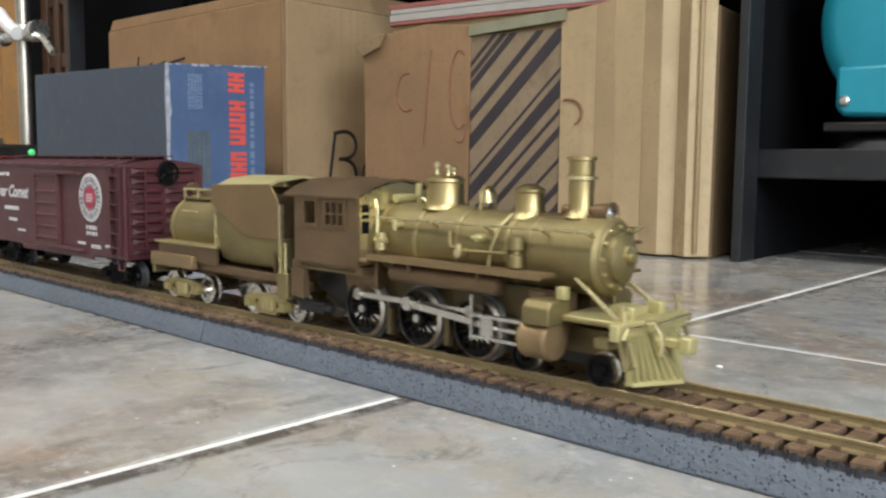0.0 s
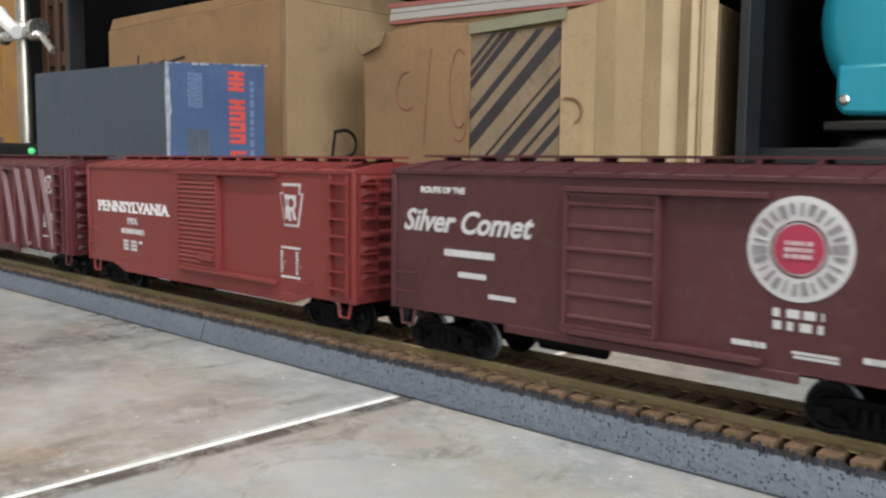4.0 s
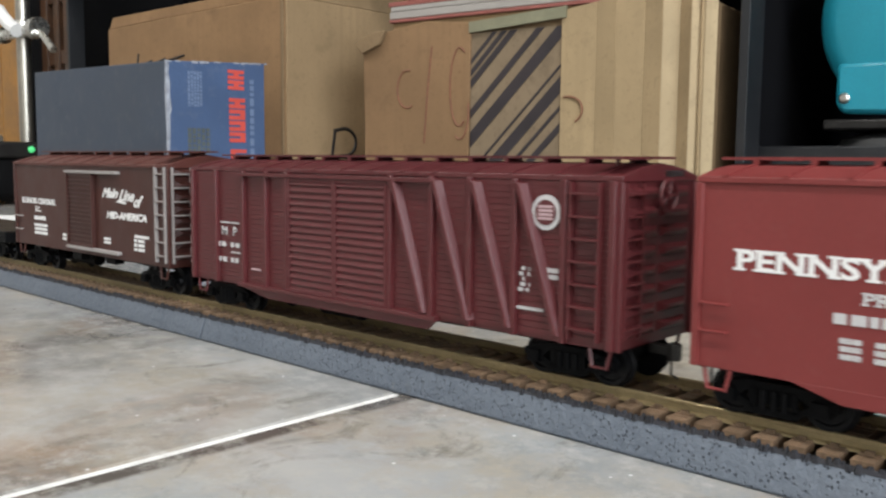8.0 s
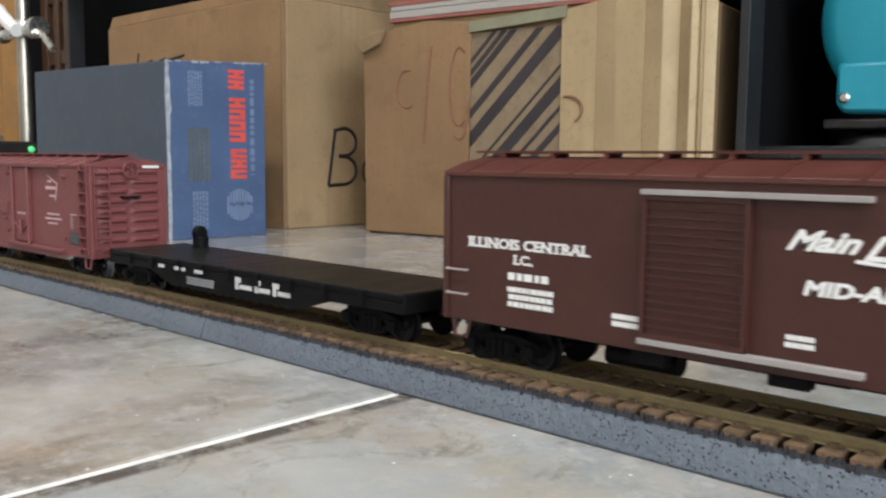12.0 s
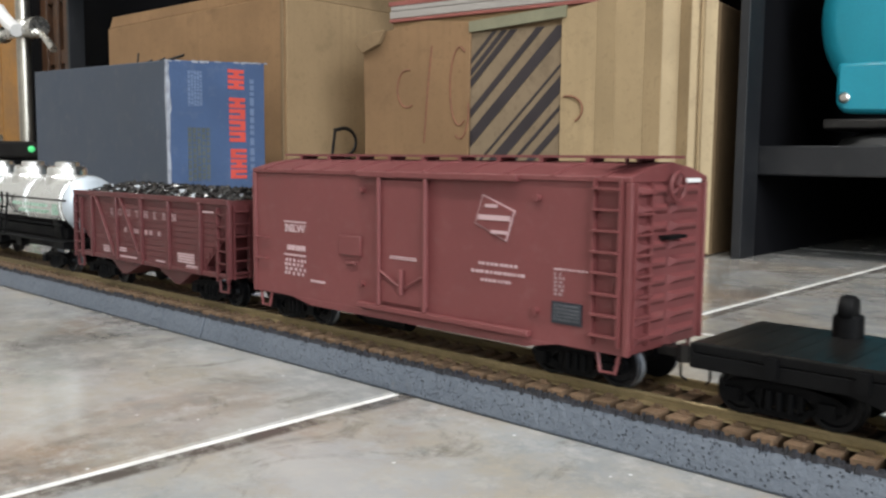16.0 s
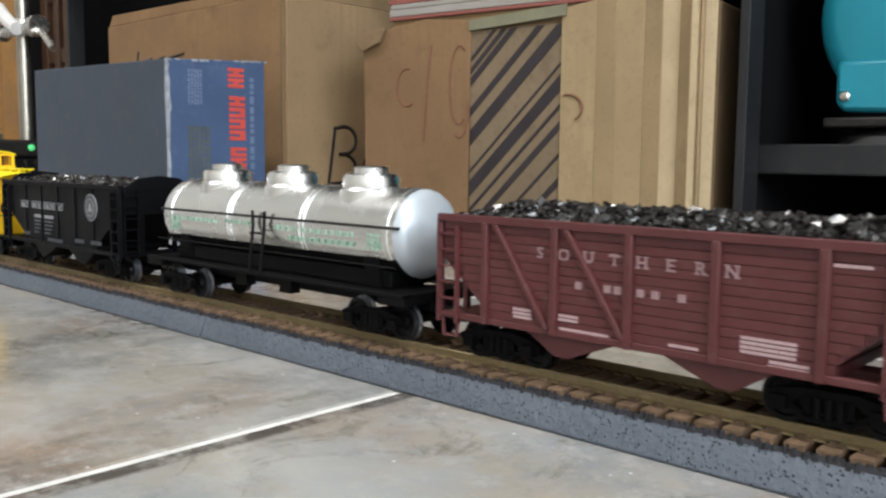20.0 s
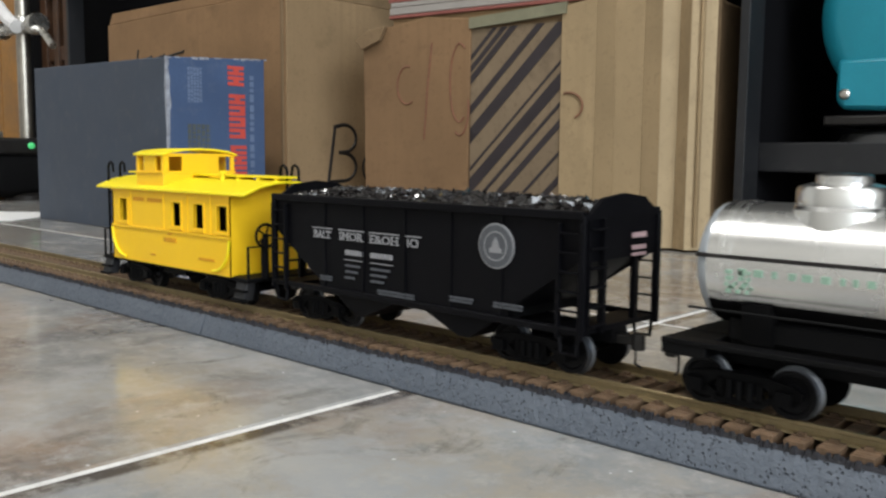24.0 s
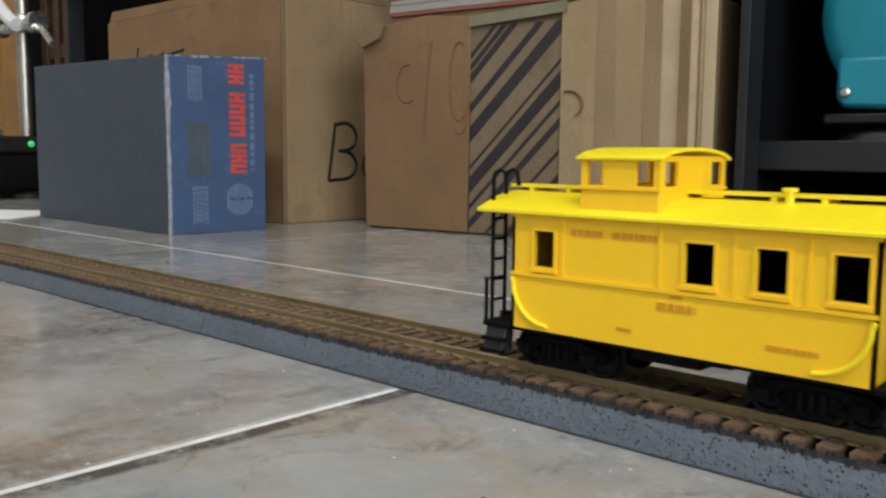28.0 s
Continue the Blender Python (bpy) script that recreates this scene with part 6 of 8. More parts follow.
def hopper_car(u, label, L, zt, z0, mat, style, cut=0.021):
    """A two-bay open hopper with slope sheets, side posts, end platforms and ladders."""
    car = thing("hopper_car", label, "model train", "freight cars in the train", at=(u, 0, RT))
    h, w = L / 2, 0.0161
    i = h - cut
    side = [(-h + 0.0004, zt), (-h + 0.0004, zt - 0.010), (-i, z0 + 0.0035), (-i, z0), (i, z0), (i, z0 + 0.0035), (h - 0.0004, zt - 0.010), (h - 0.0004, zt)]
    for s in (-1, 1):
        part("side_sheet", Mb().prism(side, "y", s * (w - 0.0006) - 0.0004, s * (w - 0.0006) + 0.0004), mat, car, smooth=0)
        part("top_chord", Mb().box(-h - 0.0004, h + 0.0004, s * w - 0.0012, s * w + 0.0004, zt - 0.0010, zt + 0.0009), mat, car, bevel=0.0002)
        part("side_sill", Mb().box(-h, h, s * (w - 0.0002) - 0.0009, s * (w - 0.0002) + 0.0009, z0, z0 + 0.0016), mat, car, bevel=0.0002)
        for e in (-1, 1):
            part("corner_post", Mb().box(e * h - 0.0008, e * h + 0.0008, s * w - 0.0009, s * w + 0.0005, z0, zt), mat, car, bevel=0.0002)
    part("slope_sheet", Mb().prism([(-h + 0.001, zt - 0.009), (-i + 0.004, z0), (-i + 0.006, z0), (-h + 0.001, zt - 0.007)], "y", -w + 0.001, w - 0.001), mat, car, smooth=0)
    part("slope_sheet", Mb().prism([(h - 0.001, zt - 0.007), (i - 0.006, z0), (i - 0.004, z0), (h - 0.001, zt - 0.009)], "y", -w + 0.001, w - 0.001), mat, car, smooth=0)
    part("centre_sill", Mb().box(-h, h, -0.0030, 0.0030, 0.0072, 0.0108).box(-i, i, -0.0148, 0.0148, z0 + 0.0010, z0 + 0.0030), BLACK if style else mat, car, smooth=0)
    for e in (-1, 1):
        x = e * 0.0172
        part("hopper_bay", Mb().prism([(x - 0.0150, z0 + 0.001), (x + 0.0150, z0 + 0.001), (x + 0.0026 * e + 0.0018, 0.0050), (x + 0.0026 * e - 0.0018, 0.0050)], "y", -0.0145, 0.0145), mat, car, bevel=0.0003)
        part("end_sheet", Mb().box(min(e * h, e * (h - 0.0008)), max(e * h, e * (h - 0.0008)), -w, w, zt - 0.0105, zt + 0.0006), mat, car, smooth=0)
        part("end_platform", Mb().box(e * h - 0.0090 if e > 0 else -h, h if e > 0 else -h + 0.0090, -w, w, z0, z0 + 0.0012), mat, car, smooth=0)
        for y in (-0.0070, 0.0070):
            part("end_post", Mb().box(e * (h - 0.0008) - 0.0007, e * (h - 0.0008) + 0.0007, y - 0.0008, y + 0.0008, z0, zt - 0.0100), mat, car, smooth=0)
        for s in (-1, 1):
            ladder(car, e * (h - 0.0030) - 0.0030, e * (h - 0.0030) + 0.0030, z0 - 0.001, zt - 0.002, 6, s * (w + 0.0001), mat, shelf=False)
            part("sill_step", Mb().tube([(e * (h - 0.0060), s * w, z0), (e * (h - 0.0055), s * w, z0 - 0.0045), (e * (h - 0.0012), s * w, z0 - 0.0045), (e * (h - 0.0008), s * w, z0)], 0.0005, 6), mat, car)
        end_ladder(car, e * h, e, -0.0150 if e > 0 else 0.0090, -0.0090 if e > 0 else 0.0150, z0, zt - 0.001, 6, mat)
        bogie(car, e * (h - 0.0165), "nickel" if style else "black")
        coupler(car, e * (h - 0.001), e)
    return car, h, w


def red_hopper(u):
    zt, z0 = 0.0358, 0.0104
    car, h, w = hopper_car(u, "oxide-red ribbed model hopper car heaped with coal", 0.1120, zt, z0, HOPRED, 0, 0.0145)
    xs = [-0.0410, -0.0205, -0.0013, 0.0182, 0.0390]
    n = 11
    for k in range(n):
        z = z0 + 0.0016 + (zt - z0 - 0.0026) * k / n
        dz = (zt - z0 - 0.0026) / n
        cut = max(0, (z - (z0 + 0.0035)) / (zt - 0.010 - z0 - 0.0035))
        x = h - 0.0145 + min(1, cut) * 0.0130
        part("plank", Mb().box(-x, x, -w - 0.0002, -w + 0.0005, z + 0.0001, z + dz - 0.0001), HOPRED, car, smooth=0)
    for x in xs:
        for s in (-1, 1):
            part("post", Mb().box(x - 0.0009, x + 0.0009, s * (w + 0.0004) - 0.0009, s * (w + 0.0004) + 0.0009, z0, zt - 0.0008), HOPRED, car, bevel=0.0002)
    for a in (-0.0385, -0.0180):
        part("brace", Mb().prism([(a, zt - 0.001), (a + 0.0014, zt - 0.001), (a + 0.0168, z0 + 0.0014), (a + 0.0152, z0 + 0.0014)], "y", -w - 0.0013, -w + 0.0003), HOPRED, car, bevel=0.0002)
    text = "SOUTHERN"
    for k, ch in enumerate(text):
        slab_word(car, ch, -0.0248 + k * 0.0066, 0.0290, 0.0036, PALELET, y=-w - 0.0003, squeeze=1.1)
    for a in (-0.0150, -0.0075, -0.0050, 0.0005, 0.0040, 0.0100):
        bars(car, a, a + 0.0019, 0.0214, 0.0239, 1, PALELET, y=-w - 0.0003, seed=int((a + 1) * 1e4), gaps=0.05)
    for a, b, z, r, m in ((-0.0325, -0.0270, 0.0145, 3, PINKLET), (-0.0195, -0.0140, 0.0150, 2, PINKLET), (-0.0195, -0.0060, 0.0124, 1, PINKLET), (0.0080, 0.0150, 0.0128, 1, PINKLET), (0.0235, 0.0345, 0.0155, 4, PINKLET), (0.0290, 0.0370, 0.0124, 2, PINKLET), (0.0400, 0.0470, 0.0322, 1, PINKLET)):
        bars(car, a, b, z - 0.0005 * r, z + 0.0004 * r, r, m, y=-w - 0.0003, seed=int((a + 1) * 1e4), gaps=0.15)
    coal_load(car, -h + 0.002, h - 0.002, w - 0.0014, zt, 0.0040, 71, 2600)
    return car


def black_hopper(u):
    zt, z0 = 0.0378, 0.0108
    car, h, w = hopper_car(u, "black offset-side model hopper car heaped with coal", 0.1130, zt, z0, NAVYBLK, 1)
    for e in (-1, 1):
        pts = [(-w, zt - 0.001), (-w * 0.55, zt + 0.0036), (0, zt + 0.0046), (w * 0.55, zt + 0.0036), (w, zt - 0.001)]
        part("peaked_end", Mb().prism(pts, "x", e * h - 0.0006, e * h + 0.0006), NAVYBLK, car, smooth=0)
    for x in (-0.033, -0.0165, 0.0, 0.0165, 0.033):
        part("rivet_strip", Mb().box(x - 0.0007, x + 0.0007, -w - 0.00025, -w + 0.0005, z0 + 0.001, zt - 0.001), NAVYBLK, car, smooth=0)
    for txt, a, b in (("BALT", -0.0381, -0.0291), ("IMOR", -0.0264, -0.0156), ("E&OH", -0.0133, -0.0017), ("IO", 0.0008, 0.0064)):
        slab_word(car, txt, (a + b) / 2, 0.0276, 0.0031, DIMLET, y=-w - 0.0003, squeeze=(b - a) / (0.0031 * 0.68 * len(txt)))
        part("stripe", Mb().box(a, b, -w - 0.0004, -w, 0.0293, 0.0296), DIMLET, car, smooth=0)
    for a, b in ((-0.0236, -0.0160), (-0.0128, -0.0042)):
        bars(car, a, b, 0.0222, 0.0242, 1, DIMLET, y=-w - 0.0003, seed=int((a + 1) * 1e4) + 3, gaps=0.3)
        part("stripe", Mb().box(a, b, -w - 0.0004, -w, 0.0210, 0.0212), DIMLET, car, smooth=0)
        for k in range(3):
            bars(car, a, b - 0.0012 * (k + 1), 0.0190 - 0.0017 * k, 0.0199 - 0.0017 * k, 1, EMBGREY, y=-w - 0.0003, seed=int((a + 1) * 1e4) + 4 + k, gaps=0.25)
    for a, b, z in ((-0.0345, -0.0295, 0.0152), (-0.0100, 0.0040, 0.0136), (0.0165, 0.0245, 0.0150), (0.0310, 0.0400, 0.0152)):
        bars(car, a, b, z - 0.0010, z + 0.0006, 2, EMBGREY, y=-w - 0.0003, seed=int((a + 1) * 1e4) + 5, gaps=0.4)
    disc(car, 0.0318, 0.0292, 0.0055, DIMLET, y=-w - 0.0002, label="round white building emblem")
    disc(car, 0.0318, 0.0292, 0.0051, EMBGREY, y=-w - 0.0002, lift=0.0002)
    disc(car, 0.0318, 0.0292, 0.0036, DIMLET, y=-w - 0.0002, r0=0.0033, lift=0.0003)
    part("emblem_dome", Mb().prism([(0.0299, 0.0276), (0.0337, 0.0276), (0.0337, 0.0286), (0.0329, 0.0289), (0.0326, 0.0302), (0.0318, 0.0314), (0.0310, 0.0302), (0.0307, 0.0289), (0.0299, 0.0286)], "y", -w - 0.0006, -w - 0.0003), DIMLET, car, smooth=0)
    part("end_label", Mb().box(0.0572, 0.0576, 0.0030, 0.0090, 0.0318, 0.0330).box(0.0572, 0.0576, 0.0030, 0.0090, 0.0290, 0.0300).box(0.0572, 0.0576, 0.0030, 0.0090, 0.0275, 0.0282), PINKLET, car, smooth=0)
    coal_load(car, -h + 0.002, h - 0.002, w - 0.0014, zt, 0.0030, 73, 2600)
    return car


def tank_car(u):
    car = thing("tank_car", "chrome-plated three-dome model tank car on a black frame", "model train", "freight cars in the train", at=(u, 0, RT))
    zc, r, L = 0.0290, 0.0128, 0.0625
    cap = [(0.00002, -L - 0.0028), (r * 0.45, -L - 0.0022), (r * 0.78, -L - 0.0010), (r * 0.94, -L + 0.0004), (r, -L + 0.0022)]
    top, low = Mb(), Mb()
    prof = cap + [(a, -x) for a, x in reversed(cap)]
    def half(mb, a0, a1, grow):
        n = 22
        ring = [[(x, (q + grow) * math.cos(a0 + (a1 - a0) * k / n), zc + (q + grow) * math.sin(a0 + (a1 - a0) * k / n)) for k in range(n + 1)] for q, x in prof]
        vs = [p for row in ring for p in row]
        mb.add(vs, [(i * (n + 1) + k, i * (n + 1) + k + 1, (i + 1) * (n + 1) + k + 1, (i + 1) * (n + 1) + k) for i in range(len(prof) - 1) for k in range(n)])
    cut = radians(-32)
    whole = prof
    prof = whole[4:6]
    half(top, cut, math.pi - cut, 0.0)
    for e, piece in ((-1, whole[:5]), (1, whole[5:])):
        prof = piece
        end = Mb()
        half(end, cut, 2 * math.pi + cut, 0.0)
        part("end_cap", end, SATIN, car, "satin silver domed tank end", smooth=60)
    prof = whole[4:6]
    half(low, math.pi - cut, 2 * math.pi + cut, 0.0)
    part("cradle", Mb().box(-L + 0.006, L - 0.006, -0.0095, 0.0095, 0.01395, 0.0185), BLACK, car, bevel=0.0005)
    part("upper_shell", top, SILVER, car, "mirror-bright chrome tank shell", smooth=60)
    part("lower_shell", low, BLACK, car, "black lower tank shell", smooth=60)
    part("seam", Mb().box(-L, L, -r - 0.00015, -r + 0.0008, zc + 0.0018, zc + 0.0026).box(-L, L, r - 0.0008, r + 0.00015, zc + 0.0018, zc + 0.0026), DKGREY, car, smooth=0)
    for x in (-0.0575, -0.0560, -0.0205, -0.0185, 0.0185, 0.0205, 0.0560, 0.0575):
        rr = r + 0.00025
        pts = [(rr * math.cos(a), zc + rr * math.sin(a)) for a in [cut + (math.pi - 2 * cut) * k / 26 for k in range(27)]]
        inn = [((rr - 0.0005) * math.cos(a), zc + (rr - 0.0005) * math.sin(a)) for a in [cut + (math.pi - 2 * cut) * k / 26 for k in range(27)]]
        part("tank_band", Mb().prism(pts + inn[::-1], "x", x - 0.0006, x + 0.0006), SILVER, car)
    for x in (-0.0385, 0.0, 0.0380):
        d = part("dome", Mb().rev([(0.0098, -0.0030), (0.0094, 0.0006), (0.0086, 0.0014), (0.0086, 0.0042), (0.0080, 0.0052), (0.0060, 0.0058)], (x, 0, zc + r - 0.0016), "z", 30), SILVER, car)
        part("dome_lid", Mb().rev([(0.0052, 0.0), (0.0052, 0.0014), (0.0046, 0.0018), (0.0006, 0.0020)], (x, 0, zc + r + 0.0042), "z", 24), SILVER, d)
    part("walkway", Mb().box(-0.0678, 0.0678, -0.0163, -0.0120, 0.0128, 0.0139).box(-0.0678, 0.0678, 0.0120, 0.0163, 0.0128, 0.0139), BLACK, car, bevel=0.0002)
    part("frame", Mb().box(-0.0678, 0.0678, -0.0045, 0.0045, 0.0080, 0.0139).box(-0.0678, -0.0580, -0.0160, 0.0160, 0.0105, 0.0138).box(0.0580, 0.0678, -0.0160, 0.0160, 0.0105, 0.0138), BLACK, car, bevel=0.0003)
    for s in (-1, 1):
        part("saddle", Mb().prism([(-0.0100, 0.0138), (0.0100, 0.0138), (0.0115, 0.0220), (-0.0115, 0.0220)], "x", s * 0.050 - 0.0030, s * 0.050 + 0.0030), BLACK, car)
        part("brake_stirrup", Mb().box(s * 0.012 - 0.003, s * 0.012 + 0.003, -0.0130, -0.0090, 0.0080, 0.0128), BLACK, car, bevel=0.0003)
        bogie(car, s * 0.0520, "nickel")
        coupler(car, s * 0.0670, s)
        part("handrail", Mb().tube([(-0.0630, s * (r + 0.0012), zc - 0.0085), (0.0630, s * (r + 0.0012), zc - 0.0085)], 0.0003, 6), BLACK, car)
    for x in (-0.0030, 0.0030):
        part("ladder_stile", Mb().tube([(x, -0.0158, 0.0138), (x, -r - 0.0012, zc - 0.0005), (x * 1.1, -r - 0.0012, zc + 0.0042)], 0.0005, 6), BLACK, car)
    for z in (0.0215, 0.0262):
        part("rung", Mb().cyl((-0.0030, -0.0150, z), (0.0030, -0.0150, z), 0.0004, 6), BLACK, car)
    y = -r - 0.0001
    for a, b, z, rws in ((-0.0545, -0.0260, 0.0285, 1), (-0.0210, -0.0050, 0.0290, 1), (0.0060, 0.0440, 0.0285, 1), (0.0120, 0.0440, 0.0256, 1), (0.0500, 0.0560, 0.0270, 4), (-0.0560, -0.0510, 0.0265, 4)):
        bars(car, a, b, z - 0.0005 * rws - 0.0006, z + 0.0005 * rws + 0.0004, rws, GREENLET, y=y - 0.0001, seed=int((a + 1) * 1e4), gaps=1.0)
    return car


def caboose(u):
    car = thing("caboose", "bright yellow model caboose with cupola at the train's tail", "model train", at=(u, 0, RT))
    h, w, z0, ze, zp = 0.0408, 0.0158, 0.0100, 0.0380, 0.0418
    wins = [(-0.0342, -0.0286, 0.0250, 0.0333), (0.0036, 0.0100, 0.0250, 0.0333), (0.0186, 0.0246, 0.0250, 0.0333), (0.0328, 0.0390, 0.0250, 0.0333)]
    for s in (-1, 1):
        part("side_wall", Mb().panel("x", -h, h, z0, ze, *((-w, -w + 0.0009) if s < 0 else (w - 0.0009, w)), wins), YELLOW, car, smooth=0)
        for a, b, c, d in wins:
            y0, y1 = s * w - 0.0004, s * w + 0.0004
            f = Mb().panel("x", a - 0.0007, b + 0.0007, c - 0.0008, d + 0.0006, y0, y1, [(a, b, c, d)])
            part("window_sill", Mb().box(a - 0.0010, b + 0.0010, y0 - 0.0003, y1 + 0.0003, c - 0.0012, c - 0.0004), YELLOW, car, smooth=0)
            part("window_frame", f, YELLOW, car, smooth=0)
        part("belt_rail", Mb().box(-h, h, s * w - 0.0005, s * w + 0.0005, 0.0225, 0.0233), YELLOW, car, smooth=0)
        part("eave_board", Mb().box(-h, h, s * w - 0.0004, s * w + 0.0005, 0.0362, 0.0380), YELLOW, car, smooth=0)
        for x in (-0.0262, -0.0020, 0.0140, 0.0285):
            part("batten", Mb().box(x - 0.0004, x + 0.0004, s * w - 0.0003, s * w + 0.0003, 0.0235, 0.0362), YELLOW, car, smooth=0)
        for e in (-1, 1):
            pts = [(e * (h - 0.0004), s * (w + 0.0004), 0.0220)] + [(e * (h - 0.0008 - 0.0100 * (1 - math.cos(q))), s * (w + 0.0004), 0.0210 - 0.0098 * math.sin(q)) for q in [k * math.pi / 12 for k in range(7)]]
            part("grab_iron", Mb().tube(pts, 0.00055, 7), LITYELLOW, car)
    for e in (-1, 1):
        xa, xb = (e * h - 0.0009, e * h) if e > 0 else (e * h, e * h + 0.0009)
        mb = Mb().panel("y", -w, w, z0, ze, xa, xb, [(0.0035, 0.0085, 0.0255, 0.0345)])
        mb.prism([(-w, ze), (-w * 0.5, zp - 0.0012), (0, zp - 0.0004), (w * 0.5, zp - 0.0012), (w, ze)], "x", xa, xb)
        part("end_wall", mb, YELLOW, car, smooth=0)
        px = e * (h + 0.0050)
        part("platform", Mb().box(min(e * h, e * (h + 0.0088)), max(e * h, e * (h + 0.0088)), -w, w, 0.0090, 0.0103), BLACK, car, bevel=0.0002)
        for s in (-1, 1):
            st = part("steps", Mb().prism([(s * 0.0118, 0.0091), (s * 0.0152, 0.0091), (s * 0.0168, 0.0030), (s * 0.0128, 0.0030)], "x", px - 0.0030, px + 0.0030), STEELBLK, car, "solid black boarding steps", bevel=0.0003)
            for z, y in ((0.0034, 0.0166), (0.0062, 0.0160)):
                part("tread", Mb().box(px - 0.0033, px + 0.0033, s * y - 0.0010, s * y + 0.0010, z - 0.0004, z + 0.0004), BLACK, st, smooth=0)
        ex = e * (h + 0.0084)
        part("end_railing", Mb().tube([(ex, -0.0150, 0.0102), (ex, -0.0150, 0.0205), (ex, -0.0080, 0.0205), (ex, -0.0080, 0.0102)], 0.0005, 6).tube([(ex, 0.0150, 0.0102), (ex, 0.0150, 0.0205), (ex, 0.0080, 0.0205), (ex, 0.0080, 0.0102)], 0.0005, 6), BLACK, car)
        la, lb, wy = (0.0008, 0.0056, -0.0085) if e > 0 else (-0.0128, -0.0080, 0.0085)
        stile = lambda y: [(ex, y, 0.0102), (ex, y, 0.0450), (ex - e * 0.0006, y, 0.0463), (ex - e * 0.0020, y, 0.0470), (ex - e * 0.0034, y, 0.0463), (ex - e * 0.0040, y, 0.0430)]
        lad = part("end_ladder", Mb().tube(stile(la), 0.0005, 6).tube(stile(lb), 0.0005, 6), BLACK, car, "black curled roof ladder")
        for z in (0.0150, 0.0200, 0.0250, 0.0300, 0.0350):
            part("rung", Mb().cyl((ex, la, z), (ex, lb, z), 0.0004, 6), BLACK, lad)
        part("brake_staff", Mb().cyl((ex, wy, 0.0100), (ex, wy, 0.0232), 0.0013, 8), BLACK, car)
        brake_wheel(car, (ex + e * 0.0006, wy, 0.0240), 0.0038, "x", BLACK)
        bogie(car, e * 0.0290, "black")
        coupler(car, e * (h + 0.0076), e)
    part("floor_pan", Mb().box(-h, h, -w + 0.001, w - 0.001, z0 - 0.0010, z0 + 0.0006).box(-0.0100, 0.0060, -0.0120, -0.0050, 0.0066, 0.0090).cyl((-0.0110, 0.0060, 0.0060), (0.0050, 0.0060, 0.0060), 0.0026, 12), BLACK, car, smooth=0)
    # near-black sheet stands in for the unlit inside behind the windows
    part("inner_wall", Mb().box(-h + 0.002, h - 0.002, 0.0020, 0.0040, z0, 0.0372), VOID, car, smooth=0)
    rw, rl = w + 0.0016, h + 0.0098
    arch = [(-rw, ze - 0.0002), (-rw * 0.62, ze + 0.0024), (-rw * 0.25, zp - 0.0002), (0, zp), (rw * 0.25, zp - 0.0002), (rw * 0.62, ze + 0.0024), (rw, ze - 0.0002)]
    part("roof", Mb().prism(arch + [(y, z - 0.0009) for y, z in reversed(arch)], "x", -rl, rl), LITYELLOW, car, "yellow curved roof with the light from above in its colour", smooth=50, bevel=0.0002)
    c0, c1, cw, cz = -0.0224, -0.0031, 0.0150, 0.0506
    cu = part("cupola", Mb().box(c0, c1, -cw, cw, 0.0385, 0.0432), YELLOW, car, bevel=0.0002)
    for s in (-1, 1):
        y0, y1 = (-cw, -cw + 0.0008) if s < 0 else (cw - 0.0008, cw)
        part("cupola_side", Mb().panel("x", c0, c1, 0.0432, cz, y0, y1, [(c0 + 0.0014, c0 + 0.0056, 0.0442, 0.0494), (c1 - 0.0056, c1 - 0.0014, 0.0442, 0.0494)]), YELLOW, cu, smooth=0)
        x0, x1 = (c0, c0 + 0.0008) if s < 0 else (c1 - 0.0008, c1)
        part("cupola_end", Mb().panel("y", -cw + 0.0008, cw - 0.0008, 0.0432, cz, x0, x1, [(-0.0126, -0.0072, 0.0442, 0.0494), (0.0081, 0.0134, 0.0442, 0.0494)]), YELLOW, cu, smooth=0)
        part("cupola_sill", Mb().box(c0 - 0.0003, c1 + 0.0003, s * cw - 0.0004, s * cw + 0.0004, 0.0432, 0.0438), YELLOW, cu, smooth=0)
    ca = [(-cw - 0.0008, cz - 0.0002), (-cw * 0.8, cz + 0.0010), (-cw * 0.4, cz + 0.0017), (0, cz + 0.0019), (cw * 0.4, cz + 0.0017), (cw * 0.8, cz + 0.0010), (cw + 0.0008, cz - 0.0002)]
    part("cupola_roof", Mb().prism(ca + [(y, z - 0.0008) for y, z in reversed(ca)], "x", c0 - 0.0010, c1 + 0.0010), LITYELLOW, cu, smooth=50, bevel=0.0002)
    part("running_board", Mb().box(-rl - 0.001, c0, -0.0032, 0.0032, zp + 0.0008, zp + 0.0015).box(c1, rl + 0.001, -0.0032, 0.0032, zp + 0.0008, zp + 0.0015), LITYELLOW, car, smooth=0)
    for x in (-0.045, -0.034, 0.016, 0.026, 0.038, 0.048):
        part("saddle", Mb().box(x - 0.0006, x + 0.0006, -0.0032, 0.0032, zp - 0.0008, zp + 0.0009), LITYELLOW, car, smooth=0)
    part("smoke_jack", Mb().cyl((0.0200, -0.0052, 0.0400), (0.0200, -0.0052, 0.0440), 0.0009, 10).cyl((0.0200, -0.0052, 0.0438), (0.0200, -0.0052, 0.0446), 0.0015, 10), LITYELLOW, car)
    for a, b in ((-0.0240, -0.0158), (-0.0134, -0.0020)):
        bars(car, a, b, 0.0325, 0.0345, 1, ORANGELET, y=-w - 0.0001, seed=int((a + 1) * 1e4), gaps=0.2)
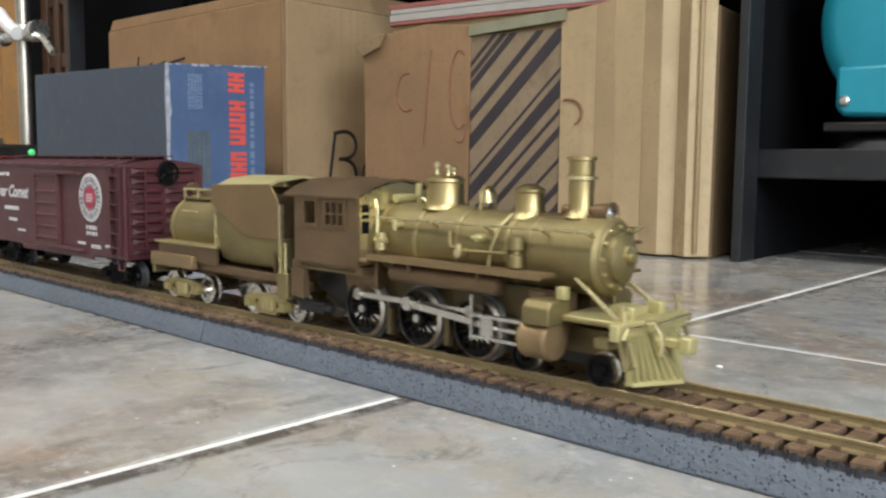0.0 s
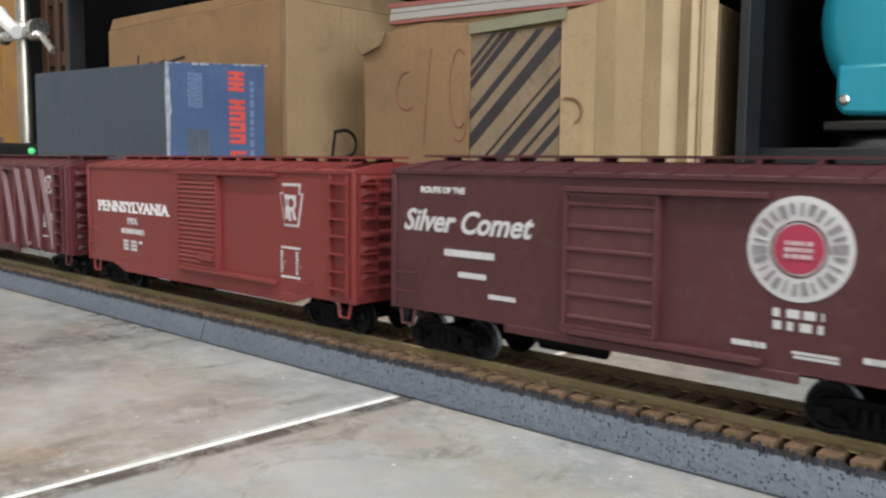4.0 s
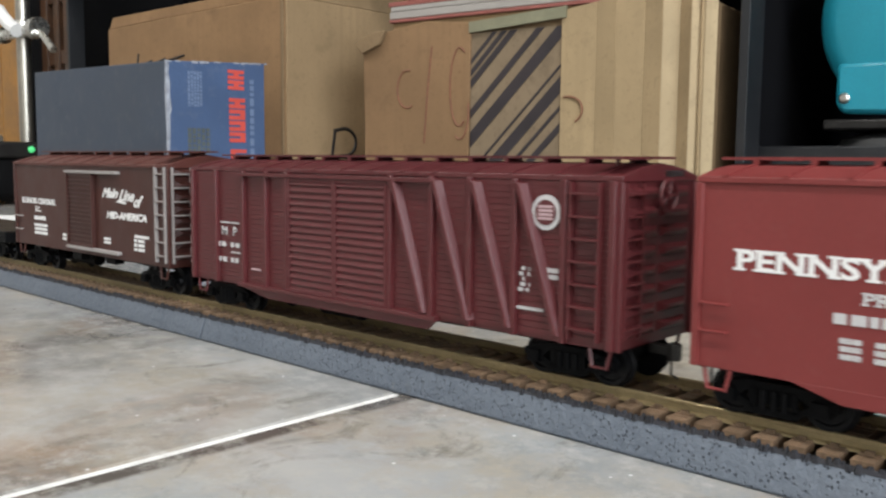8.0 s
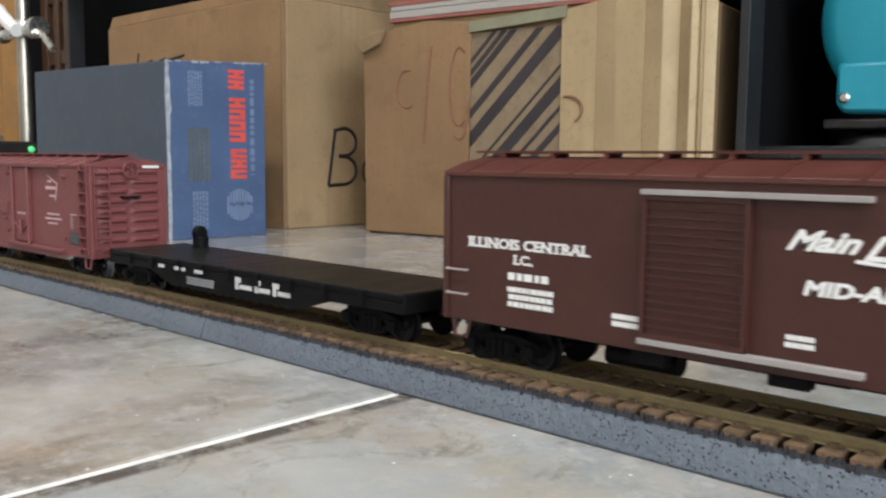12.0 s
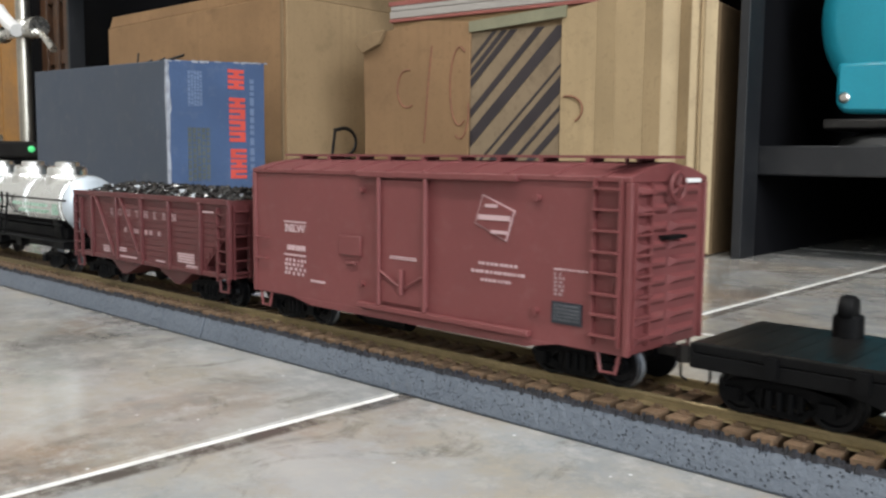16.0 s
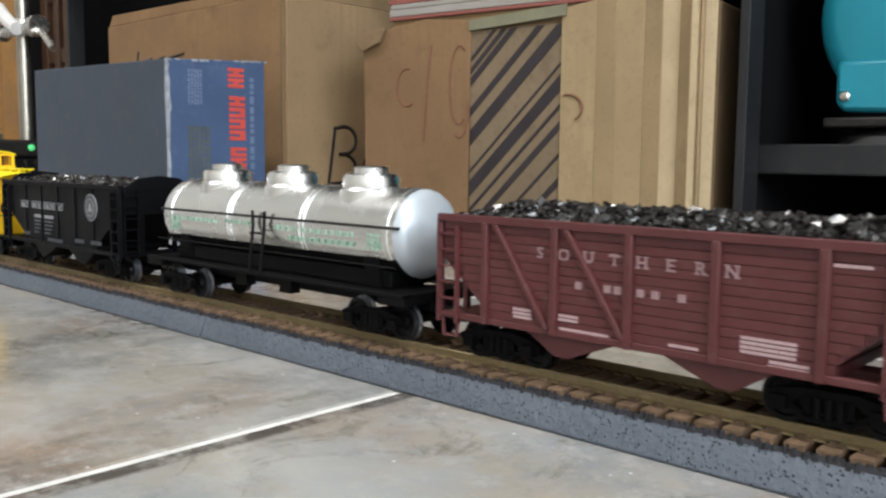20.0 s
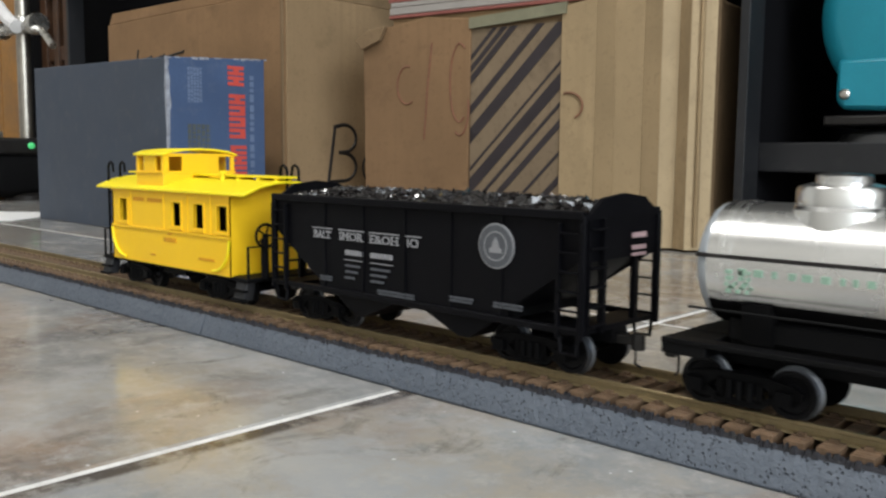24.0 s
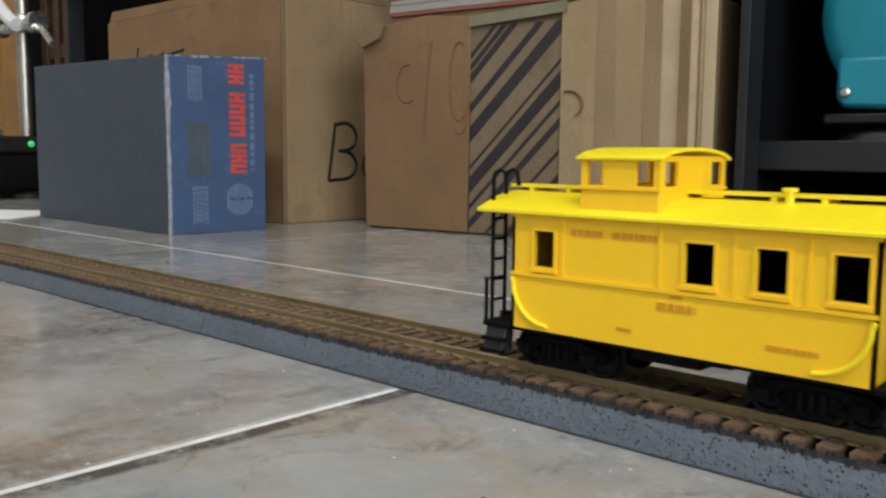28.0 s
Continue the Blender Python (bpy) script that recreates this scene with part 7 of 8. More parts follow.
    bars(car, -0.0025, 0.0065, 0.0185, 0.0208, 1, ORANGELET, y=-w - 0.0001, seed=83, gaps=0.3)
    bars(car, 0.0005, 0.0035, 0.0214, 0.0222, 1, ORANGELET, y=-w - 0.0001, seed=84, gaps=0.3)
    bars(car, 0.0210, 0.0310, 0.0140, 0.0153, 1, ORANGELET, y=-w - 0.0001, seed=85, gaps=0.2)
    bars(car, -0.0120, -0.0080, 0.0130, 0.0140, 1, ORANGELET, y=-w - 0.0001, seed=86, gaps=0.2)
    return car


add_train(comet_box_car(-0.3813), -0.3813)
add_train(keystone_box_car(-0.5464), -0.5464)
add_train(braced_box_car(-0.7298), -0.7298)
add_train(main_line_box_car(-0.8985), -0.8985)
add_train(flat_car(-1.0648), -1.0648)
add_train(diamond_box_car(-1.2297), -1.2297)
add_train(red_hopper(-1.3680), -1.3680)
add_train(tank_car(-1.5060), -1.5060)
add_train(black_hopper(-1.6500), -1.6500)
add_train(caboose(-1.7721), -1.7721)


# ---- boxes and shelving behind the track ----
def upright(ob, x, y, deg):
    ob.location, ob.rotation_euler = (x, y, 0), (0, 0, radians(deg))
    return ob


def slab(pts, axis, a, b):
    return Mb().prism(pts, axis, a, b)


def blue_carton():
    """Model box on its long edge: local x runs along the dark side from the worn corner, y into the depth."""
    b = upright(thing("storage_box", "worn blue and slate cardboard model box on the floor", "box"), -0.5913, 0.1582, 178.0)
    L, D, H, HF, HB = 0.2530, 0.0840, 0.1322, 0.1392, 0.1366   # heights of the worn corner, the far end and the back
    # local x points away (to the west), local y towards the camera side, so the depth is -y
    part("side_panel", Mb().prism([(0.0012, 0.0), (L, 0.0), (L, HF), (0.0012, H)], "y", -0.0012, 0.0), GREYBOX, b, "plain slate-grey long side", bevel=0.0006)
    part("end_panel", Mb().prism([(-D, 0.0), (0.0, 0.0), (0.0, H), (-D, HB)], "x", 0.0, 0.0012), BLUEBOX, b, "blue printed end panel", bevel=0.0006)
    part("back_panel", Mb().prism([(0.0012, 0.0), (L, 0.0), (L, HF), (0.0012, HB)], "y", -D, -D + 0.0012), BLUEBOX, b)
    part("far_panel", Mb().box(L - 0.0012, L, -D + 0.0012, -0.0012, 0, H), BLUEBOX, b)
    part("lid", Mb().box(0.0012, L - 0.0012, -D + 0.0012, -0.0012, H - 0.0020, H - 0.0006), GREYBOX, b)
    part("bottom", Mb().box(0.0012, L - 0.0012, -D + 0.0012, -0.0012, 0.0, 0.0014), GREYBOX, b)
    worn = Mb()
    rnd = random.Random(6)
    rows = 30
    wx, wy = 0.0012, 0.0016
    for k in range(rows + 1):
        z = (H + 0.0004) * k / rows
        wx = min(0.0017, max(0.0003, wx + (rnd.random() - 0.5) * 0.0009))
        wy = min(0.0022, max(0.0005, wy + (rnd.random() - 0.5) * 0.0011))
        t = 1.0 if k < rows * 0.72 else 1.7
        worn.v += [(wx * t, 0.0004, z), (-0.0004, 0.0004, z), (-0.0004, -wy * t, z)]
        if k:
            i = 3 * k
            worn.f += [(i - 3, i - 2, i + 1, i), (i - 2, i - 1, i + 2, i + 1)]
    part("worn_corner", worn, WORN, b, "scuffed pale corner", smooth=0)
    edge = Mb()
    for k in range(22):
        y = -D * rnd.random()
        zh = H + (HB - H) * -y / D
        edge.box(-0.0004, 0.0010, y - 0.002 - rnd.random() * 0.003, y, zh - 0.0012 * rnd.random() - 0.0004, zh + 0.0003)
    part("worn_edge", edge, WORN, b, smooth=0)
    def pbar(y0, y1, z0, z1, m, rows, vertical=True, seed=1, nm="printing", gap=0.3):
        rn = random.Random(seed)
        mb = Mb()
        w = (y1 - y0) / rows
        for r in range(rows):
            z = z1
            while z > z0:
                h = min(z - z0, w * (0.5 + 0.8 * rn.random()))
                piece = (-0.0004, 0.0002, -(y0 + w * (r + 0.88)), -(y0 + w * (r + 0.12)), z - h, z)
                mb.box(*piece)
                z -= h + w * gap * (0.6 + 0.8 * rn.random())
        if mb.v:
            tagged(part(nm, mb, m, b, smooth=0), kind="stuff")
    rl = random.Random(12)
    for y0, z0, z1, n in ((0.0508, 0.1140, 0.1300, 2), (0.0516, 0.0735, 0.1085, 4), (0.0524, 0.0450, 0.0690, 3)):
        step = (z1 - z0) / n
        for k in range(n):
            za, zb, c = z0 + step * (k + 0.06), z0 + step * (k + 0.94), step * 0.34
            glyph = Mb().box(-0.0004, 0.0002, -y0 - 0.0142, -y0, za, za + c).box(-0.0004, 0.0002, -y0 - 0.0142, -y0, zb - c, zb)
            at = rl.choice((0.0, 0.0052, 0.0098))
            glyph.box(-0.00041, 0.0002, -y0 - at - 0.0044, -y0 - at, za + c, zb - c)
            part("printed_letter", glyph, REDTXT, b, smooth=0)
    pbar(0.0696, 0.0744, 0.0480, 0.1230, PALETXT, 1, seed=4, gap=0.4)
    pbar(0.0166, 0.0289, 0.1000, 0.1260, PALETXT, 5, seed=5, gap=0.25)
    pbar(0.0188, 0.0324, 0.0075, 0.0360, PALETXT, 5, seed=6, gap=0.3)
    pbar(0.0158, 0.0350, 0.0440, 0.0840, OLIVE, 5, seed=7, gap=0.2)
    for k in range(9):
        y, half = -0.0600 + (k - 4) * 0.0026, math.sqrt(0.0125 ** 2 - ((k - 4) * 0.0026) ** 2)
        part("round_mark", Mb().box(-0.0004, 0.0002, y - 0.0010, y + 0.0010, 0.0250 - half, 0.0250 - half * 0.1 + 0.0008 * (k % 3)).box(-0.0004, 0.0002, y - 0.0010, y + 0.0010, 0.0262 + 0.0008 * (k % 2), 0.0250 + half), PALETXT, b, smooth=0)
    return b


def open_carton(name, label, x, y, deg, L, D, H, mat, mats=None):
    """A cardboard carton of four walls and a floor; local x along its front, y into the depth."""
    c = upright(thing(name, label, "box", "cardboard cartons"), x, y, deg)
    t = 0.004
    m = mats or (mat, mat, mat, mat)
    part("front_panel", Mb().box(0, L, 0, t, 0, H), m[0], c, bevel=0.0012)
    part("back_panel", Mb().box(0, L, D - t, D, 0, H), m[1], c, bevel=0.0012)
    part("side_panel", Mb().box(0, t, t + 0.0002, D - t - 0.0002, 0, H), m[2], c, bevel=0.0012)
    part("side_panel", Mb().box(L - t, L, t + 0.0002, D - t - 0.0002, 0, H), m[3], c, bevel=0.0012)
    part("bottom", Mb().box(t, L - t, t, D - t, 0.0, t), mat, c, smooth=0)
    return c


def stroke(parent, pts, r, material, name="marker_stroke"):
    return part(name, Mb().tube(pts, r, 7), material, parent)


def curve(cx, cz, rx, rz, a0, a1, y, n=14):
    return [(cx + rx * math.cos(radians(a0 + (a1 - a0) * k / n)), y, cz + rz * math.sin(radians(a0 + (a1 - a0) * k / n))) for k in range(n + 1)]


def tall_carton():
    c = open_carton("cardboard_carton", "tall brown cardboard carton with black marker writing", -0.9350, 0.2847, 0, 0.3137, 0.32, 0.2000, CARD, (CARDWARM, CARD, CARDDK, CARDLITSIDE))
    f = part("top_flap", Mb().prism([(0.002, 0.200), (0.312, 0.200), (0.305, 0.2085), (0.010, 0.2115)], "y", 0.0008, 0.0040), CARDWARM, c, bevel=0.0008)
    part("side_flap", Mb().prism([(0.010, 0.200), (0.31, 0.200), (0.30, 0.216), (0.02, 0.216)], "x", 0.3105, 0.3137), CARDLITSIDE, c, bevel=0.0008)
    part("corner_crease", Mb().box(0.3115, 0.3142, -0.0006, 0.0014, 0.0, 0.2), CARDLT, c, bevel=0.0004)
    # black capital on the side that faces east
    x = 0.3126
    def sx(pts):
        return [(x, py, pz) for py, pz in pts]
    arc = lambda cy, cz, ry, rz, a0, a1: [(cy + ry * math.cos(radians(a0 + (a1 - a0) * k / 12)), cz + rz * math.sin(radians(a0 + (a1 - a0) * k / 12))) for k in range(13)]
    part("marker_stroke", Mb().tube(sx([(0.0580, 0.0880), (0.0565, 0.0780), (0.0540, 0.0620), (0.0500, 0.0370)]), 0.0023, 7), INK, c)
    part("marker_stroke", Mb().tube(sx([(0.0560, 0.0870)] + arc(0.0690, 0.0770, 0.0140, 0.0125, 105, -75) + [(0.0620, 0.0640)]), 0.0021, 7), INK, c)
    part("marker_stroke", Mb().tube(sx([(0.0620, 0.0642)] + arc(0.0670, 0.0510, 0.0160, 0.0130, 80, -95) + [(0.0500, 0.0372)]), 0.0021, 7), INK, c)
    part("marker_stroke", Mb().tube(sx(arc(0.0990, 0.0500, 0.0075, 0.0115, 60, 420)), 0.0017, 7), INK, c)
    y = -0.0001
    for a, b in (((0.0665, 0.169), (0.062, 0.150)), ((0.062, 0.150), (0.078, 0.154)), ((0.080, 0.158), (0.094, 0.160)), ((0.098, 0.157), (0.120, 0.160)), ((0.125, 0.158), (0.156, 0.161)), ((0.090, 0.152), (0.150, 0.154))):
        part("marker_stroke", Mb().cyl((a[0], y, a[1]), (b[0], y, b[1]), 0.0012, 6), INK, c)
    return c


def striped_carton():
    L = 0.2894
    deg = math.degrees(math.atan2(0.363 - 0.3215, -0.2643 + 0.5508))
    c = open_carton("cardboard_carton", "battered cardboard carton with striped panel and torn flaps", -0.5508, 0.3215, deg, L, 0.26, 0.165, CARD, (CARDLT, CARD, CARDDK, CARDLT))
    # left-hand cover sheet, slightly proud, with a dog-eared top
    part("cover_sheet", Mb().prism([(-0.001, 0.0015), (0.100, 0.0015), (0.1020, 0.166), (0.060, 0.170), (0.006, 0.163), (-0.004, 0.158)], "y", -0.0040, -0.0003), CARD, c, bevel=0.0006)
    part("dog_ear", Mb().prism([(-0.010, 0.1565), (0.006, 0.1640), (0.022, 0.1655), (0.016, 0.1545), (-0.002, 0.1480)], "y", -0.0085, -0.0042), CARDLT, c, bevel=0.0008)
    # striped sheet
    sheet = part("striped_sheet", Mb().box(0.1015, 0.1795, -0.0025, -0.0003, 0.002, 0.158), CARDGREY, c, "cardboard sheet printed with dark diagonal stripes")
    def clip_band(c0, c1):
        """The part of the sheet between two slanting lines 1.02 x - z = c0 and c1."""
        poly = [(0.1016, 0.0021), (0.1794, 0.0021), (0.1794, 0.1578), (0.1016, 0.1578)]
        for sign, lim in ((1, c0), (-1, -c1)):
            out = []
            for p, q in zip(poly, poly[1:] + poly[:1]):
                fp, fq = sign * (p[0] * 1.02 - p[1]) - lim, sign * (q[0] * 1.02 - q[1]) - lim
                if fp >= 0:
                    out.append(p)
                if fp * fq < 0:
                    k = fp / (fp - fq)
                    out.append((p[0] + (q[0] - p[0]) * k, p[1] + (q[1] - p[1]) * k))
            poly = out
            if len(poly) < 3:
                return None
        return poly
    for c0, c1 in ((-0.0345, -0.0305), (-0.0265, -0.0215), (-0.0190, -0.0125), (0.0036, 0.0102), (0.0206, 0.0325), (0.0508, 0.0534), (0.0594, 0.0715), (0.0804, 0.0840), (0.0928, 0.0994), (0.1156, 0.1188), (0.1330, 0.1395), (0.1480, 0.1590), (0.1680, 0.1710)):
        poly = clip_band(c0, c1)
        if poly:
            part("stripe", Mb().prism(poly, "y", -0.0029, -0.0024), STRIPE, sheet, smooth=0)
    part("tape_strip", Mb().prism([(0.101, 0.158), (0.183, 0.163), (0.183, 0.171), (0.101, 0.166)], "y", -0.0052, -0.0030), TAPE, c)
    # right-hand torn cover with standing creases
    xs = [0.1790, 0.2060, 0.2220, 0.2420, 0.2560, 0.2660, 0.2760, 0.2894]
    ys = [-0.0040, -0.0036, -0.0066, -0.0056, -0.0098, -0.0046, -0.0120, -0.0020]
    zt = [0.168, 0.172, 0.174, 0.178, 0.180, 0.181, 0.182, 0.182]
    for i in range(7):
        a = [(xs[i], ys[i]), (xs[i + 1], ys[i + 1])]
        vs = [(a[0][0], a[0][1], 0.0015), (a[1][0], a[1][1], 0.0015), (a[1][0], -0.0004, 0.0015), (a[0][0], -0.0004, 0.0015), (a[0][0], a[0][1], zt[i]), (a[1][0], a[1][1], zt[i + 1]), (a[1][0], -0.0004, zt[i + 1]), (a[0][0], -0.0004, zt[i])]
        # flaps 4 and 6 turn east and take the painted highlight
        part("torn_flap", Mb().add(vs, [(3, 2, 1, 0), (4, 5, 6, 7), (0, 1, 5, 4), (1, 2, 6, 5), (2, 3, 7, 6), (3, 0, 4, 7)]), CARDLITCREASE if i in (4, 6) else CARDLITFLAP, c, bevel=0.0005)
    part("corner_strip", Mb().box(0.2815, 0.2835, -0.0105, -0.0060, 0.004, 0.178), CARDLITFLAP, c, bevel=0.0006)
    y = -0.0042
    stroke(c, curve(0.0420, 0.1180, 0.0100, 0.0150, 75, 300, y), 0.0007, REDINK, "crayon_stroke")
    stroke(c, [(0.0660, y, 0.1500), (0.0620, y, 0.1150), (0.0590, y, 0.0750)], 0.0007, REDINK, "crayon_stroke")
    stroke(c, curve(0.0925, 0.1180, 0.0090, 0.0300, 60, 300, y), 0.0007, REDINK, "crayon_stroke")
    stroke(c, curve(0.0930, 0.0980, 0.0080, 0.0200, 240, 380, y), 0.0007, REDINK, "crayon_stroke")
    stroke(c, curve(0.1860, 0.0980, 0.0110, 0.0095, -60, 110, -0.0048), 0.0007, REDINK, "crayon_stroke")
    return c


def magazines():
    deg = math.degrees(math.atan2(0.363 - 0.3215, -0.2643 + 0.5508))
    m = upright(thing("magazine_stack", "pale magazines with red spines lying on the carton", "magazines"), -0.5508, 0.3215, deg)
    m.location.z = 0.1655
    rnd = random.Random(3)
    for k, (h, mat) in enumerate(((0.0030, PAPERRED), (0.0060, PAPER), (0.0040, PAPER), (0.0040, PAPERRED))):
        z = sum((0.0030, 0.0060, 0.0040, 0.0040)[:k])
        part("magazine", Mb().box(0.016 + 0.004 * rnd.random(), 0.2300 + 0.004 * rnd.random(), 0.004, 0.2100, 0.0072 + z, 0.0072 + z + h - 0.0003), mat, m, bevel=0.0004)
    part("cardboard_shim", Mb().box(0.02, 0.22, 0.006, 0.20, 0.0002, 0.0071), CARDDK, m, smooth=0)
    return m


blue_carton()
tall_carton()
striped_carton()
magazines()


def rack():
    r = thing("shelving_rack", "black steel shelving rack with dark shelves above the cartons", "shelf")
    for x in (-1.2035, -0.2480, 0.600):
        for y in (0.3590, 0.780):
            part("post", Mb().box(x, x + 0.0065, y, y + 0.0220, 0, 1.25), STEELBLK, r, bevel=0.0008)
    part("shelf_deck", Mb().box(-1.2035, 0.62, 0.3316, 0.80, 0.340, 0.352), STEELBLK, r, bevel=0.001)
    part("shelf_deck", Mb().box(-1.2035, 0.62, 0.372, 0.80, 0.780, 0.792), STEELBLK, r, bevel=0.001)
    part("shelf_lip", Mb().box(-1.2035, 0.62, 0.325, 0.3315, 0.310, 0.352), STEELBLK, r, bevel=0.001)
    # near-black back and sides stand in for the rack's dark depth
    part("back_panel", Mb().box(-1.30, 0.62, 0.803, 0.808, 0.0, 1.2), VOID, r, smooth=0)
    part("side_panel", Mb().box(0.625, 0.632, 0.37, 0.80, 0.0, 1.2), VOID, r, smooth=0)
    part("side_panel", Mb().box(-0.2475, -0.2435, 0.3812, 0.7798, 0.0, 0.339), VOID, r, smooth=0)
    part("low_beam", Mb().box(-0.2434, 0.600, 0.3812, 0.4000, 0.0535, 0.0725), STEELBLK, r, bevel=0.001)
    part("low_deck", Mb().box(-0.2434, 0.600, 0.4002, 0.780, 0.0660, 0.0725), STEELBLK, r, smooth=0)
    return r


rack()


def machine():
    """A teal enamelled motor housing on a grey foot."""
    m = thing("bench_motor", "teal enamelled round machine housing on a dark foot", "machine", at=(-0.1530, 0.432, 0.0725))
    part("housing", Mb().rev([(0.050, -0.032), (0.060, -0.029), (0.063, -0.024), (0.063, 0.045), (0.058, 0.050)], (0, 0, 0.0800), "y", 48), TEAL, m, "glossy teal round housing", smooth=50)
    part("lug", Mb().prism([(-0.0490, 0.0520), (-0.0490, 0.0260), (-0.0440, 0.0205), (0.050, 0.0165), (0.056, 0.0260), (0.056, 0.0520)], "y", -0.0330, -0.0200), TEAL, m, bevel=0.003)
    part("screw", Mb().rev([(0.0034, 0.0), (0.0034, -0.0012), (0.0022, -0.0024), (0.0004, -0.0026)], (-0.0430, -0.0331, 0.0300), "y", 14), NICKEL, m, "bright round-head screw")
    part("foot", Mb().box(-0.0570, 0.0570, -0.030, 0.045, 0.0105, 0.0172), DKGREY, m, bevel=0.0015)
    part("rubber_pad", Mb().rev([(0.0360, 0.0), (0.0330, 0.0050), (0.0220, 0.0090), (0.0080, 0.0104)], (-0.022, 0.006, 0.0), "z", 28), RUBBER, m)
    return m


machine()


# cabinet-shaped block added to stand in for the shade beside the rack
cab = thing("shade_cabinet", "near-black cabinet-shaped block added for the dark depth beside the rack", "cabinet", at=(-2.10, 0.62, 0.0))
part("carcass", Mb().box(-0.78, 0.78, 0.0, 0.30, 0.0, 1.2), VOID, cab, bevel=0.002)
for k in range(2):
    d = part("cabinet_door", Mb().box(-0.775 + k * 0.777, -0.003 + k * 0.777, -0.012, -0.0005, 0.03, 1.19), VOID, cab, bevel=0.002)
    part("handle", Mb().box(-0.03 + k * 0.04, -0.02 + k * 0.04, -0.024, -0.0121, 0.6, 0.7), STEELBLK, d, bevel=0.001)


def clamp_stand():
    s = thing("clamp_stand", "chrome pole with a clamp and thumb screws", "stand", at=(-1.180, 0.292, 0.0))
    part("base", Mb().rev([(0.0300, 0.0), (0.0300, 0.006), (0.0240, 0.009), (0.012, 0.011)], (0, 0, 0.0), "z", 28), DKGREY, s)
    part("pole", Mb().cyl((0, 0, 0.010), (0, 0, 0.330), 0.0088, 20), TYRE, s, "dull steel upright pole")
    cl = part("clamp", Mb().rev([(0.0110, 0.212), (0.0135, 0.214), (0.0135, 0.232), (0.0110, 0.234)], (0, 0, 0), "z", 22).cyl((-0.055, -0.004, 0.220), (0.056, -0.004, 0.220), 0.0075, 14), NICKEL, s)
    part("thumb_screw", Mb().cyl((0.044, -0.004, 0.220), (0.060, -0.004, 0.220), 0.0130, 12), NICKEL, cl)
    part("clamp_jaw", Mb().tube([(0.060, -0.006, 0.214), (0.080, -0.008, 0.208), (0.112, -0.010, 0.188)], 0.0045, 8), NICKEL, cl)
    part("lever", Mb().tube([(-0.036, -0.016, 0.250), (-0.020, -0.016, 0.238), (0.006, -0.016, 0.224), (0.022, -0.016, 0.218)], 0.0085, 10), WHITE, cl, "white plastic clamp lever")
    part("thumb_screw", Mb().cyl((-0.052, -0.004, 0.220), (-0.066, -0.004, 0.220), 0.0110, 12), NICKEL, cl)
    return s


clamp_stand()
board = thing("wooden_board", "varnished orange-brown wooden board leaning upright", "board", at=(-1.515, 0.40, 0.0))
for k in range(3):
    part("plank", Mb().box(-0.20 + k * 0.085, -0.20 + k * 0.085 + 0.084, 0.0, 0.016, 0.0, 0.62), WOOD, board, bevel=0.0012)


panel_frame = thing("wooden_trellis", "dark brown stained wooden trellis leaning upright in the shade", "trellis", at=(-1.405, 0.430, 0.0))
for x0, x1 in ((-0.052, -0.030), (-0.006, 0.012), (0.030, 0.050)):
    part("stile", Mb().box(x0, x1, 0.0, 0.014, 0.0, 0.46), DARKWOOD, panel_frame, bevel=0.0015)
for z in (0.02, 0.150, 0.205, 0.300, 0.41):
    part("rail", Mb().box(-0.050, 0.048, 0.003, 0.0136, z, z + 0.022), DARKWOOD, panel_frame, bevel=0.0015)
# flat white patch stands in for a bright reflection on the floor
sheet = thing("floor_glint", "flat white patch on the floor standing in for a bright reflection", "paper", at=(-0.8170, 0.1300, 0.0))
sheet.rotation_euler = (0, 0, radians(39.3))
part("page", Mb().box(-0.24, 0.0, 0.0, 0.115, 0.0003, 0.0008), PAPERGLINT, sheet, smooth=0)


def black_unit():
    u = thing("power_unit", "black plastic power unit with a green lamp", "appliance", at=(-1.270, 0.205, 0.0))
    part("body", Mb().prism([(-0.080, 0.004), (0.105, 0.004), (0.112, 0.012), (0.112, 0.045), (0.104, 0.058), (-0.080, 0.058)], "y", 0.0, 0.150), BLACK, u, bevel=0.003)
    part("top_cover", Mb().box(-0.080, 0.108, 0.006, 0.144, 0.0582, 0.0800), DKGREY, u, "dull grey top cover", bevel=0.004)
    part("lamp", Mb().rev([(0.0042, 0.0), (0.0042, 0.0025), (0.0020, 0.0040)], (0.1082, 0.084, 0.070), "x", 14), LED, u, "lit green indicator lamp")
    part("knob", Mb().rev([(0.0085, 0.0), (0.0080, 0.007), (0.0060, 0.0085)], (0.085, 0.050, 0.0800), "z", 20), NICKEL, u, "chrome knob")
    part("trim", Mb().box(-0.075, 0.100, -0.0012, 0.0, 0.030, 0.0325), NICKEL, u, smooth=0)
    for x in (-0.070, 0.095):
        for y in (0.012, 0.138):
            part("foot", Mb().cyl((x, y, 0.0), (x, y, 0.0045), 0.006, 12), RUBBER, u)
    return u


black_unit()

crumb = thing("floor_crumb", "small white paper crumb on the tiled floor", "crumb", at=(-0.1189, 0.0753, 0.0))
